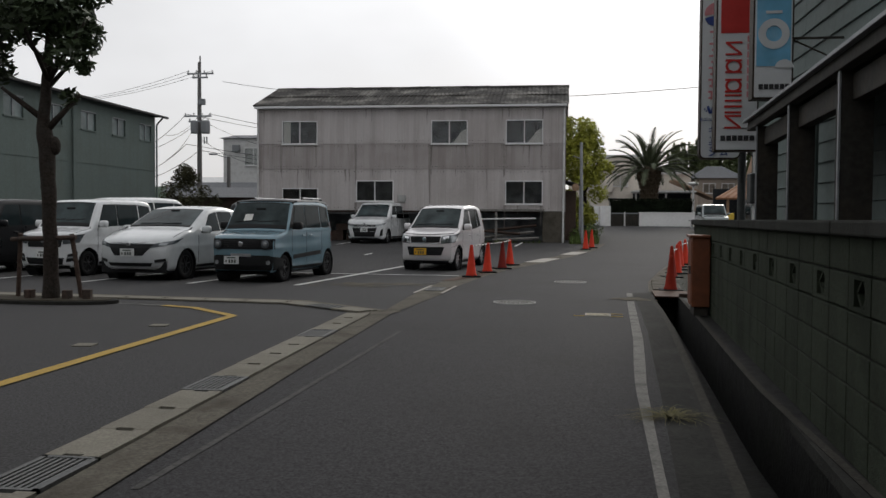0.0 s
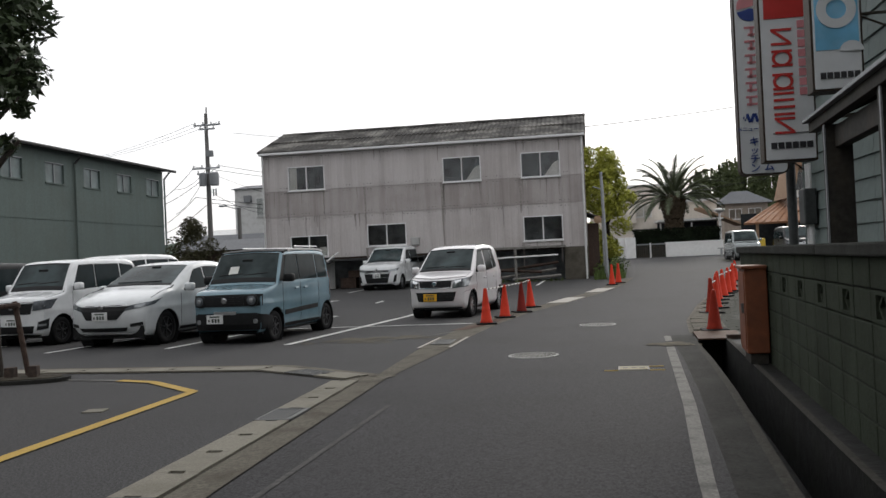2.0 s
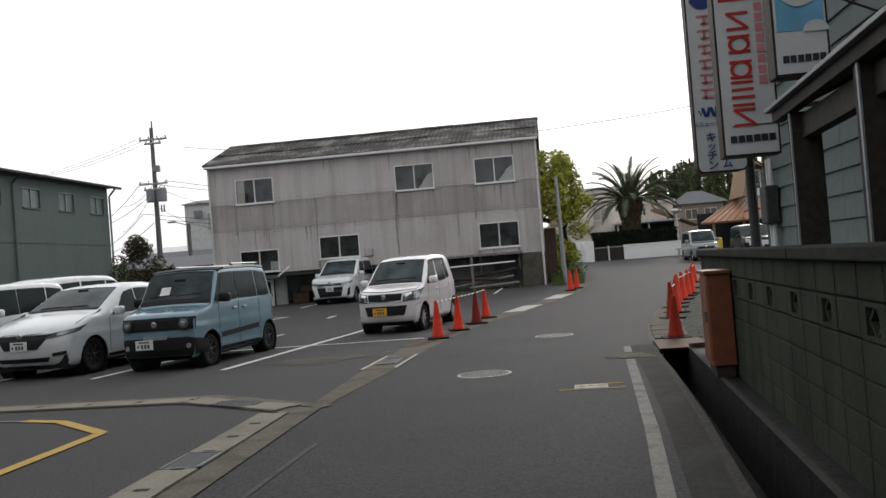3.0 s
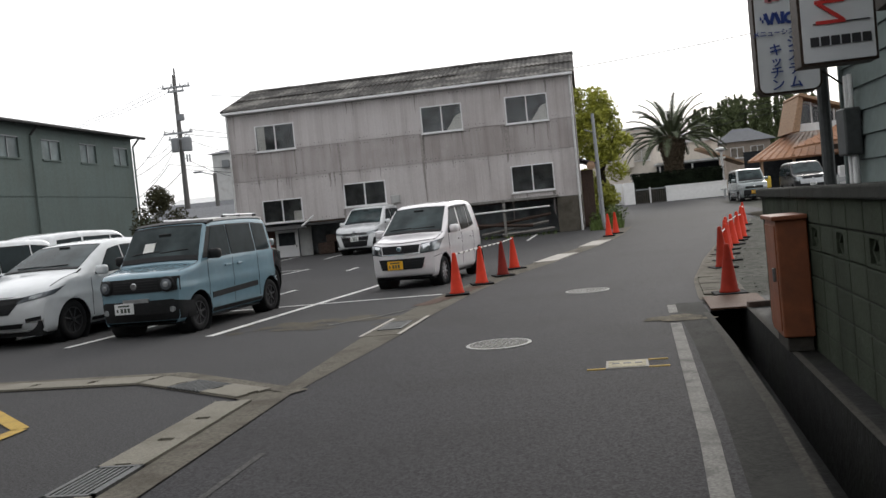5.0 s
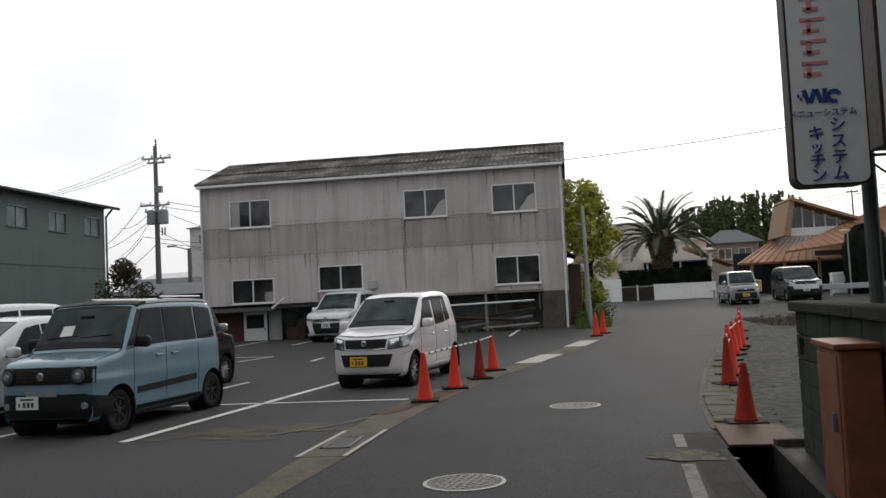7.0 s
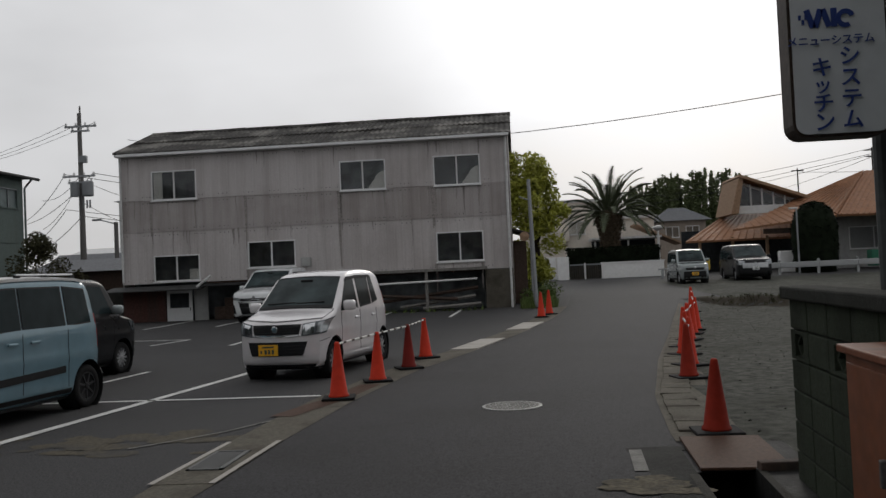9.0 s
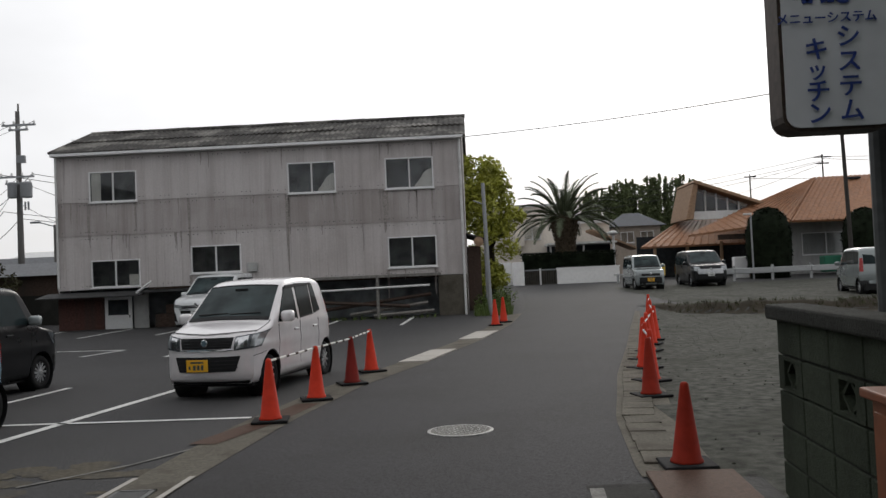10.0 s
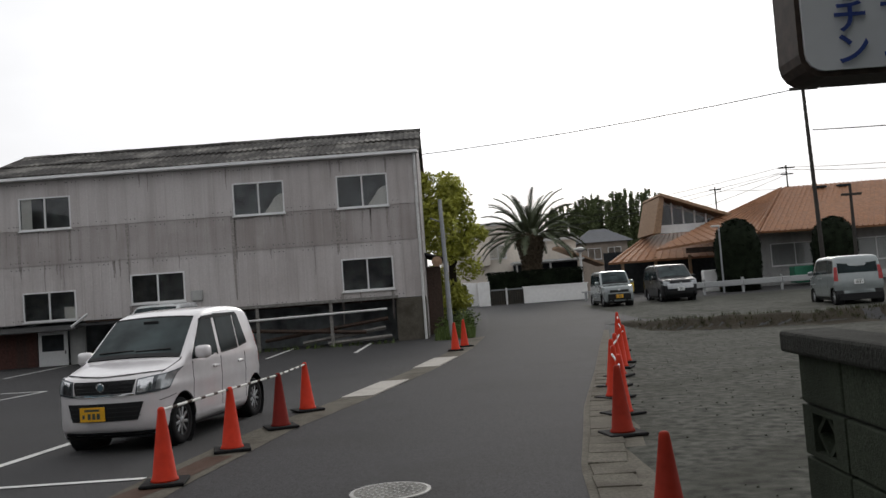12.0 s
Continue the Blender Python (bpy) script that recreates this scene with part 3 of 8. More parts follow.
# ---- left gutter with slotted lids and kerb band ----
def kerb_l(y):
    return along(ROAD_L, y)
left_gutter = thing("left_gutter", (-2, 5, 0), label="concrete gutter with slotted lids along the yard's edge", category="gutter", kind="structure")
part("kerb_band", ribbon(lambda y: kerb_l(y) - 0.26, lambda y: kerb_l(y) + 0.0, -30, 9.4, 0.5, 0.014), M["rough_concrete"], left_gutter, "rough pale kerb band", world=True)
GRATES = (1.65, 4.05, 7.05)
def lid(bm, cx, cy, w, l):
    """A gutter lid with two hand slots."""
    box(bm, cx - w / 2, cx - 0.055, cy - l / 2, cy + l / 2, 0.0, 0.022)
    box(bm, cx + 0.055, cx + w / 2, cy - l / 2, cy + l / 2, 0.0, 0.022)
    box(bm, cx - 0.055, cx + 0.055, cy - l / 2 + 0.035, cy + l / 2 - 0.035, 0.0, 0.022)
    return bm
def grate(name, parent, x0, x1, y0, y1, n, z=0.0):
    fr = bmesh.new()
    for a in ((x0, x0 + 0.03, y0, y1), (x1 - 0.03, x1, y0, y1), (x0, x1, y0, y0 + 0.03), (x0, x1, y1 - 0.03, y1)):
        box(fr, *a, z, z + 0.024)
    g = part(name, fr, M["steel_grate"], parent, "galvanised drain grate", world=True)
    for i in range(n):
        x = lerp(x0 + 0.03, x1 - 0.03, (i + 0.5) / n)
        part("bar", boxed(x - 0.27 * (x1 - x0 - 0.06) / n, x + 0.27 * (x1 - x0 - 0.06) / n, y0 + 0.03, y1 - 0.03, z + 0.004, z + 0.02), M["steel_grate"], g, world=True)
    # no hole is cut: a thin black sheet gives the darkness below
    part("pit", boxed(x0 + 0.03, x1 - 0.03, y0 + 0.03, y1 - 0.03, z + 0.001, z + 0.006), M["rubber"], g, "black sheet standing for the shade under the bars", world=True)
y = -2.85
while y < 8.6:
    x = kerb_l(y + 0.3) - 0.27
    if any(abs(y + 0.3 - g) < 0.29 for g in GRATES):
        grate("grate", left_gutter, x - 0.33, x - 0.01, y + 0.01, y + 0.59, 7)
    else:
        part("lid", lid(bmesh.new(), x - 0.17, y + 0.3, 0.31, 0.594), M["concrete"], left_gutter, world=True)
    y += 0.6
# the branch that turns into the yard
BR = [(-2.02, 9.42), (-3.49, 10.47), (-6.2, 10.72), (-10.5, 10.97)]
branch = thing("branch_gutter", (-3.5, 10.5, 0), label="concrete gutter branching across the yard", category="gutter", kind="structure")
part("kerb_band", strip([(-1.60, 9.38), (-3.33, 10.73), (-6.4, 11.0), (-10.5, 11.25)], 0.17, 0.016), M["rough_concrete"], branch, world=True)
part("bed", strip([(-1.75, 9.3), (-3.45, 10.53), (-6.4, 10.8), (-10.5, 11.03)], 0.50, 0.009), M["rough_concrete"], branch, world=True)
for (x0, y0), (x1, y1) in zip(BR, BR[1:]):
    L, ang = math.hypot(x1 - x0, y1 - y0), math.degrees(math.atan2(y1 - y0, x1 - x0))
    n = int(L / 0.6)
    for i in range(n):
        f = (i + 0.5) / n
        b = lid(bmesh.new(), 0, 0, 0.34, L / n - 0.012)
        bmesh.ops.transform(b, matrix=pose(lerp(x0, x1, f), lerp(y0, y1, f), 0.004, 0, 0, ang - 90), verts=b.verts)
        if i == 1 and x0 > -3:
            b.free()
            m = pose(lerp(x0, x1, f), lerp(y0, y1, f), 0.0, 0, 0, ang - 90)
            # black sheet under the bars stands for the drain's shade
            g = part("grate", boxed(-0.17, 0.17, -L / n / 2, L / n / 2, 0.010, 0.014, m=m), M["rubber"], branch, "drain grate bars on a black sheet", world=True)
            for k in range(9):
                v = lerp(-L / n / 2, L / n / 2, (k + 0.5) / 9)
                part("bar", boxed(-0.17, 0.17, v - 0.016, v + 0.016, 0.014, 0.026, m=m), M["steel_grate"], g, world=True)
        else:
            part("lid", b, M["concrete"], branch, world=True)
# the kerb band that runs on along the lane, under the cones
band = thing("kerb_band", (-1.4, 14, 0), label="stained rough concrete band between yard and lane", category="kerb", kind="structure")
part("band", ribbon(lambda y: kerb_l(y) - along([(9.4, 0.16), (12.4, 0.45), (16.5, 0.55), (36, 0.5)], y), lambda y: kerb_l(y) + 0.02, 9.4, 36, 0.4, 0.010), M["rough_concrete"], band, world=True)
for y0, y1, w in ((12.5, 14.15, 0.47), (22.9, 25.0, 0.52), (27.4, 29.6, 0.55)):
    bmk = bmesh.new()
    xs = [kerb_l(y0) + 0.0, kerb_l(y1) + 0.0]
    vs = []
    for z in (0.0, 0.028 if y0 > 20 else 0.014):
        vs.append([bmk.verts.new((x, y, land(x, y) + z)) for x, y in ((xs[0] - w, y0), (xs[0], y0), (xs[1], y1), (xs[1] - w, y1))])
    bmk.faces.new(vs[1])
    for k in range(4):
        bmk.faces.new((vs[0][k], vs[0][(k + 1) % 4], vs[1][(k + 1) % 4], vs[1][k]))
    part("slab", bmk, M["pale_slab"] if y0 > 20 else M["rough_concrete"], band, "pale concrete cover slab" if y0 > 20 else "concrete slab round the grate", world=True)
grate("grate", band, -1.80, -1.50, 12.95, 13.70, 9, 0.001)
for x in (-1.9, -1.43):
    part("edge_strip", strip([(x, 12.5), (x + 0.06, 14.15)], 0.05, 0.018), M["pale_slab"], band, "white-painted slab edge", world=True)
rust = part("rust_stain", strip([(-1.75, 15.6), (-1.4, 16.9), (-1.2, 18.2)], 0.3, 0.014), M["rust_plate"], None)
tagged(rust, "rusty iron strip laid on the kerb band", "iron strip", kind="structure")

# ---- yard markings ----
yellow = thing("yellow_line", (-3.6, 6, 0), label="yellow painted boundary line round the entrance", category="road marking", kind="structure")
part("line", strip([(-3.63, -6), (-3.65, 5.5), (-3.64, 8.62), (-4.55, 9.48), (-5.1, 9.7)], 0.13, 0.010), M["yellow_line"], yellow, world=True)
faint = part("old_line", strip([(-5.1, 9.7), (-6.3, 9.98), (-8.2, 10.2)], 0.06, 0.009), M["worn_line"])
tagged(faint, "faded remnant of the boundary line", "road marking", kind="structure")
MARKS = [((-4.38, 13.8), (-3.55, 20.7), 0.13), ((-1.68, 17.25), (-5.6, 17.4), 0.10), ((-6.5, 13.75), (-5.6, 21.1), 0.11), ((-8.65, 13.6), (-7.8, 20.5), 0.11),
         ((-10.8, 13.6), (-10, 20.4), 0.11), ((-5.6, 17.4), (-14, 17.9), 0.10), ((-10.95, 33.2), (-10.6, 36.6), 0.11), ((-9.5, 28.75), (-7.65, 28.45), 0.10),
         ((-7.65, 28.45), (-8.05, 26.9), 0.10), ((-5.8, 26.1), (-5.8, 27.2), 0.12), ((-3.75, 33.4), (-3.55, 36.8), 0.11), ((-1.25, 33.2), (-1.1, 36.8), 0.11),
         ((-8.6, 33.2), (-8.3, 36.7), 0.11), ((-13.2, 33.2), (-12.9, 36.6), 0.11)]
for a, b, w in MARKS:
    mk = part("bay_line", strip([a, b], w, 0.009), M["white_line"])
    tagged(mk, "white painted parking bay line", "road marking", "parking lines", "structure")
worn = part("old_line", strip([(-2.75, 14.0), (-2.48, 14.3), (-2.1, 14.76), (-1.77, 15.42)], 0.04, 0.009), M["worn_line"])
tagged(worn, "faded old paint line on the asphalt", "road marking", kind="structure")
mud = part("mud_patch", smears(-3.05, 14.3, 0.5, 0.25, 40, 0.05, 0.16, 9, 0.003), M["mud"])
tagged(mud, "thin brown mud stain on the yard's asphalt", "mud stain", kind="structure")
seam = part("road_seam", strip([(-1.40, 1.5), (-1.30, 4.6), (-1.22, 7.5)], 0.045, 0.009), M["scuff"])
tagged(seam, "faint pale scrape along the lane's edge", "road marking", kind="structure")
for x, y in ((-4.12, 5.85), (-4.12, 7.5)):
    mk = thing("ground_marker", (x, y, 0), 8, "small pale square marker set in the asphalt", "ground marker", "ground markers")
    part("tile", boxed(-0.10, 0.10, -0.09, 0.09, 0.0, 0.012, 0.004), M["concrete"], mk)

# ---- manholes and hatch in the lane ----
def manhole(x, y, r):
    t = thing("manhole_cover", (x, y, 0.004), rng.uniform(0, 90), "round iron manhole cover with worn pale pattern", "manhole cover", "manhole covers")
    part("ring", lathe([(r, 0.0), (r, 0.010), (r - 0.03, 0.012), (r - 0.03, 0.004)], 36), M["manhole"], t)
    part("cover", lathe([(r - 0.035, 0.0), (r - 0.035, 0.010), (r - 0.06, 0.012)], 36), M["worn_line"], t)
    studs = bmesh.new()
    for k in range(1, 5):
        rr = (r - 0.08) * k / 4
        n = 6 * k
        for i in range(n):
            a = i * math.tau / n
            box(studs, rr * math.cos(a) - 0.016, rr * math.cos(a) + 0.016, rr * math.sin(a) - 0.008, rr * math.sin(a) + 0.008, 0.010, 0.018)
    tagged(part("studs", studs, M["manhole"], t, "raised iron studs"), kind="stuff")
    return t
manhole(-0.12, 11.2, 0.33)
manhole(0.77, 15.85, 0.33)
hatch = thing("valve_hatch", (1.08, 9.64, 0.004), -2, "small rectangular iron hatch with worn yellow brackets painted round it", "hatch cover")
part("cover", boxed(-0.17, 0.17, -0.16, 0.16, 0.0, 0.010, 0.01), M["pale_slab"], hatch)
part("inset", boxed(-0.15, 0.15, -0.135, 0.135, 0.008, 0.014, 0.004), M["hatch_beige"], hatch)
for x in (-0.09, 0.0, 0.09):
    part("slot", boxed(x - 0.03, x + 0.03, -0.02, 0.02, 0.012, 0.017), M["iron"], hatch)
for x0, x1, y in ((0.17, 0.33, -0.17), (0.17, 0.33, 0.14), (-0.32, -0.17, -0.17)):
    part("paint_mark", boxed(x0, x1, y, y + 0.035, 0.001, 0.008), M["yellow_line"], hatch, "worn yellow paint stroke")

# ---- block wall along the channel ----
def wall_x(y):
    return 2.25 + 0.061 * (y - 5.0)
W_END, B_L, B_H = 12.15, 0.4365, 0.2
W_ANG = -math.degrees(math.atan(0.061))
wall = thing("wall_blocks", (wall_x(5), 5.0, 0.0), W_ANG, "mossy grey concrete block wall with pierced ornamental blocks", "block wall", kind="structure")
# local frame: y runs along the wall, the face is at x = 0
def block_mesh():
    return mesh_of("block", boxed(0.0, 0.12, -B_L / 2 + 0.006, B_L / 2 - 0.006, 0.006, B_H - 0.005, 0.008), M["block"])
def pierced_mesh():
    bm = bmesh.new()
    h, l = B_H - 0.011, B_L / 2 - 0.008
    for a in ((0, 0.12, -l, -0.105, 0, h), (0, 0.12, 0.105, l, 0, h), (0, 0.12, -0.105, 0.105, 0, 0.022), (0, 0.12, -0.105, 0.105, h - 0.022, h)):
        box(bm, *a)
    # the lozenge in the opening
    for sy in (-1, 1):
        for sz in (-1, 1):
            c = pose(0.06, sy * 0.052, h / 2 + sz * 0.038, sy * sz * -38, 0, 0)
            box(bm, -0.045, 0.045, -0.068, 0.068, -0.010, 0.010, m=c)
    return mesh_of("pierced_block", bm, M["block"])
blk, prc = block_mesh(), pierced_mesh()
n_far = int((W_END - 5.0) / B_L)
for c in range(6):
    for k in range(0, 32):
        yy = (W_END - 5.0) - (k + 0.5) * B_L
        yw = 5.0 + yy
        if yw < -1.5:
            continue
        pierced = c == 4 and (k % 2 == 0)
        y_end = yy + B_L / 2
        if yy > W_END - 5.0:
            continue
        ob = new("pierced_block" if pierced else "block", prc if pierced else blk)
        ob.parent = wall
        ob.location = (0.0, yy, 0.02 + c * B_H + (0.006 if pierced else 0.0))
        ob.rotation_euler = (0, 0, radians(((k * 7 + c * 13) % 5 - 2) * 0.12))
part("core", boxed(0.012, 0.108, -20, W_END - 5.0 - 0.012, 0.0, 0.80), M["dark_concrete"], wall, "mortar joints")
part("core", boxed(0.012, 0.108, -20, W_END - 5.0 - 0.012, 1.02, 1.2), M["dark_concrete"], wall, "mortar joints")
part("rear_run", boxed(0.0, 0.12, -20, -6.6, 0.0, 1.2), M["block"], wall)
for y0, y1 in ((-20, -6), (-6, -2.2), (-2.2, 1.6), (1.6, 5.0), (5.0, W_END - 5.0 + 0.07)):
    part("coping", boxed(-0.045, 0.165, y0 + 0.006, y1 - 0.006, 1.215, 1.30, 0.014), M["cap"], wall, "weathered dark coping")
part("footing", boxed(-0.12, 0.2, -20, W_END - 5.0 + 0.1, -0.05, 0.028), M["dark_concrete"], wall)

# orange-brown cabinet on the wall
cab = thing("utility_cabinet", (2.43, 9.8, 0.03), W_ANG, "orange-brown painted steel utility cabinet on a dark stand", "utility cabinet")
part("body", boxed(-0.13, 0.10, -0.30, 0.30, 0.12, 1.03, 0.012), M["box_orange"], cab)
part("lid", boxed(-0.16, 0.10, -0.33, 0.33, 1.03, 1.065, 0.008), M["box_orange"], cab)
part("door", boxed(-0.14, -0.128, -0.26, 0.26, 0.17, 0.99, 0.004), M["box_orange"], cab)
part("handle", boxed(-0.165, -0.138, -0.20, -0.17, 0.55, 0.66, 0.006), M["iron"], cab)
part("stand", boxed(-0.10, 0.09, -0.26, 0.26, 0.0, 0.12, 0.01), M["frame_steel"], cab)

# ---- the shop behind the wall: siding, eaves and a steel porch ----
shop = thing("shop_building", (3.6, 5, 0), label="two-storey shop with pale green-grey lap siding", category="building", kind="structure")
S_X, S_END = 3.62, 12.3
part("wall", boxed(S_X + 0.03, 9.0, -14, S_END - 0.03, 0.0, 6.6), M["siding"], shop, world=True)
def lap(y0, y1, z0, z1):
    bm = bmesh.new()
    vs = [bm.verts.new(p) for p in ((S_X - 0.012, y0, z0), (S_X - 0.012, y1, z0), (S_X + 0.012, y1, z1), (S_X + 0.012, y0, z1), (S_X + 0.03, y0, z0), (S_X + 0.03, y1, z0), (S_X + 0.03, y1, z1), (S_X + 0.03, y0, z1))]
    for f in ((0, 1, 2, 3), (0, 4, 5, 1), (0, 3, 7, 4), (1, 5, 6, 2), (3, 2, 6, 7)):
        bm.faces.new([vs[i] for i in f])
    bmesh.ops.recalc_face_normals(bm, faces=bm.faces)
    return bm
for z in [0.3 + 0.24 * i for i in range(26)]:
    for y0, y1 in ((-8, -2), (-2, 2.4), (2.4, 6.2), (6.2, 9.4), (9.4, S_END)):
        part("board", lap(y0 + 0.004, y1 - 0.004, z, z + 0.237), M["siding"], shop, world=True)
part("corner_trim", boxed(S_X - 0.03, S_X + 0.06, S_END - 0.02, S_END + 0.04, 0.0, 6.6), M["siding"], shop, world=True)
part("soffit", boxed(S_X - 0.6, 9.2, -14, S_END + 0.5, 6.6, 6.75), M["dark_roof"], shop, world=True)
def window(parent, x0, x1, z0, z1, y, split=0.5, depth=0.07, glass=None, sill=True, pane_gap=0.035):
    """A sliding aluminium window facing -y, its outer face at y."""
    w = part("window", bmesh.new(), M["alu"], parent)
    fr = bmesh.new()
    t = 0.045
    for a in ((x0, x0 + t, z0, z1), (x1 - t, x1, z0, z1), (x0 + t, x1 - t, z0, z0 + t), (x0 + t, x1 - t, z1 - t, z1)):
        box(fr, a[0], a[1], y, y + depth, a[2], a[3], 0.004)
    part("window_frame", fr, M["alu"], w, world=True)
    xm = lerp(x0, x1, split)
    part("mullion", boxed(xm - 0.025, xm + 0.025, y + 0.008, y + depth, z0 + t, z1 - t, 0.003), M["alu"], w, world=True)
    for a, b, d in ((x0 + t, xm - 0.025, 0.028), (xm + 0.025, x1 - t, 0.045)):
        p = part("pane", boxed(a, b, y + d, y + d + 0.006, z0 + t, z1 - t), glass or M["glass"], w, world=True)
        p.visible_shadow = False
    if sill:
        part("window_sill", boxed(x0 - 0.03, x1 + 0.03, y - 0.05, y + 0.02, z0 - 0.04, z0 - 0.003, 0.005), M["alu"], w, world=True)
    return w
# porch frame along the wall
porch = thing("steel_porch", (2.62, 7.5, 0.0), W_ANG, "dark steel lean-to porch frame behind the block wall", "porch", kind="structure")
for y in (0.0, -1.8, -3.6, -5.4, -7.2):
    part("post", boxed(0.03, 0.24, y - 0.05, y + 0.09, 0.0, 2.30, 0.006), M["frame_steel"], porch)
    part("post_edge", boxed(0.015, 0.028, y - 0.055, y - 0.02, 0.0, 2.30), M["pole_grey"], porch, "pale post edge")
    part("rafter", boxed(0.05, 0.95, y - 0.03, y + 0.05, 2.30, 2.40, m=Matrix.Translation((0, 0, 2.35)) @ pose(0, 0, 0, 0, -22, 0) @ Matrix.Translation((0, 0, -2.35))), M["frame_steel"], porch)
part("edge_beam", boxed(0.0, 0.09, -14, 0.52, 2.30, 2.40, 0.006), M["frame_steel"], porch)
part("edge_strip", boxed(-0.05, 0.0, -14, 0.55, 2.39, 2.42, 0.004), M["transformer"], porch, "pale metal roof edge")
part("inner_beam", boxed(0.10, 0.20, -14, 0.3, 2.10, 2.28, 0.006), M["frame_steel"], porch)
part("roof_sheet", boxed(-0.03, 1.12, -14, 0.54, 2.40, 2.415, m=Matrix.Translation((0, 0, 2.41)) @ pose(0, 0, 0, 0, -22, 0) @ Matrix.Translation((0, 0, -2.41))), M["frame_steel"], porch)
for y in (0.9, -0.7, -2.6):
    part("conduit", tubed((0.86 - 0.06 * y, y, 0.2), (0.86 - 0.06 * y, y, 2.5), 0.035), M["siding"], porch, "painted downpipe")
shop_door = thing("shop_opening", (3.6, 4.4, 0), label="dark shop doorway behind the porch", category="door", kind="structure")
# flat panel on the wall, the doorway's inner shade given as its colour
part("door_panel", boxed(S_X - 0.03, S_X - 0.014, 2.6, 5.4, 0.1, 2.15), M["room_shade"], shop_door, world=True)
part("door_frame", boxed(S_X - 0.05, S_X - 0.013, 5.4, 5.5, 0.1, 2.2), M["siding"], shop_door, world=True)
meter = thing("meter_box", (3.5, 11.8, 1.6), label="dark grey meter box on the siding with white pipes", category="meter box")
part("case", boxed(3.44, 3.6, 11.68, 11.98, 1.55, 2.02, 0.02), M["meter_dark"], meter, world=True)
for dy in (0.06, 0.2):
    part("pipe", tubed((3.54, 11.7 + dy, 0.1), (3.54, 11.7 + dy, 1.55), 0.03), M["white_pipe"], meter, world=True)
    part("pipe", tubed((3.54, 11.7 + dy, 2.02), (3.54, 11.7 + dy, 2.35), 0.025), M["white_pipe"], meter, world=True)

# ---- hanging signs ----
def bars(parent, name, rows, y, mat):
    """Flat strokes on a sign's face, each (x0, x1, z0, z1)."""
    for x0, x1, z0, z1 in rows:
        part(name, boxed(x0, x1, y - 0.006, y + 0.004, z0, z1), mat, parent, world=True)
def sign_box(name, x0, x1, y, z0, z1, r, label):
    t = thing(name, ((x0 + x1) / 2, y, z0), label=label, category="sign", group="hanging signs")
    def slab(ins, y0, y1, rr):
        pts = []
        for cx, cz, a0 in ((x1 - ins - rr, z1 - ins - rr, 0), (x0 + ins + rr, z1 - ins - rr, 90), (x0 + ins + rr, z0 + ins + rr, 180), (x1 - ins - rr, z0 + ins + rr, 270)):
            pts += [(cx + rr * math.cos(radians(a0 + k * 22.5)), cz + rr * math.sin(radians(a0 + k * 22.5))) for k in range(5)]
        bm = poly_prism(pts, 0, 1)
        for v in bm.verts:
            v.co = Vector((v.co.x, lerp(y0, y1, v.co.z), v.co.y))
        bmesh.ops.recalc_face_normals(bm, faces=bm.faces)
        return bm
    part("case", slab(0, y, y + 0.2, r), M["sign_frame"], t, "rust-stained metal case", world=True)
    part("face", slab(0.020, y - 0.012, y + 0.01, max(r - 0.02, 0.01)), M["sign_white"], t, "white acrylic face", world=True)
    return t
def word(parent, text, x, z, size, y, mat, name="lettering"):
    cu = bpy.data.curves.new(name, "FONT")
    cu.body, cu.size, cu.align_x, cu.align_y, cu.extrude = text, size, "CENTER", "CENTER", 0.003
    cu.offset = size * 0.012
    tmp = bpy.data.objects.new("tmp", cu)
    scene.collection.objects.link(tmp)
    me = bpy.data.meshes.new_from_object(tmp.evaluated_get(bpy.context.evaluated_depsgraph_get()))
    bpy.data.objects.remove(tmp)
    me.materials.clear()
    me.materials.append(mat)
    ob = new(name, me)
    ob.parent = parent
    ob.location = Vector((x, y - 0.016, z)) - parent.matrix_basis.translation
    ob.rotation_euler = (radians(90), 0, 0)
    return ob
# the blue sign
sa = sign_box("blue_sign", 2.60, 3.03, 7.75, 2.595, 4.45, 0.01, "tall sky-blue and white illuminated shop sign")
fy = 7.738
bars(sa, "blue_field", [(2.635, 2.995, 2.95, 4.41)], fy, M["sign_blue"])
def ring_shape(cx, cz, r0, r1, a0, a1, n=18, flat=1.0):
    bm = bmesh.new()
    prev = None
    for i in range(n + 1):
        a = radians(lerp(a0, a1, i / n))
        pair = [bm.verts.new((cx + r * math.cos(a), yy, cz + flat * r * math.sin(a))) for r in (r0, r1) for yy in (-0.004, 0.004)]
        if prev:
            for k in ((0, 2), (2, 3), (3, 1), (1, 0)):
                bm.faces.new((prev[k[0]], prev[k[1]], pair[k[1]], pair[k[0]]))
        prev = pair
    bmesh.ops.recalc_face_normals(bm, faces=bm.faces)
    return bm
def shape(parent, name, bm, y, mat):
    bmesh.ops.translate(bm, verts=bm.verts, vec=(0, y, 0))
    return part(name, bm, mat, parent, world=True)
shape(sa, "white_shape", ring_shape(2.815, 3.30, 0.085, 0.165, 0, 360, 28), fy - 0.012, M["sign_white"])
shape(sa, "white_shape", ring_shape(2.815, 3.74, 0.11, 0.15, 10, 170, 14, 0.5), fy - 0.012, M["sign_white"])
bars(sa, "white_shape", [(2.73, 2.90, 3.52, 3.55)], fy - 0.008, M["sign_white"])
shape(sa, "white_shape", ring_shape(2.815, 4.02, 0.07, 0.15, 180, 360, 18), fy - 0.012, M["sign_white"])
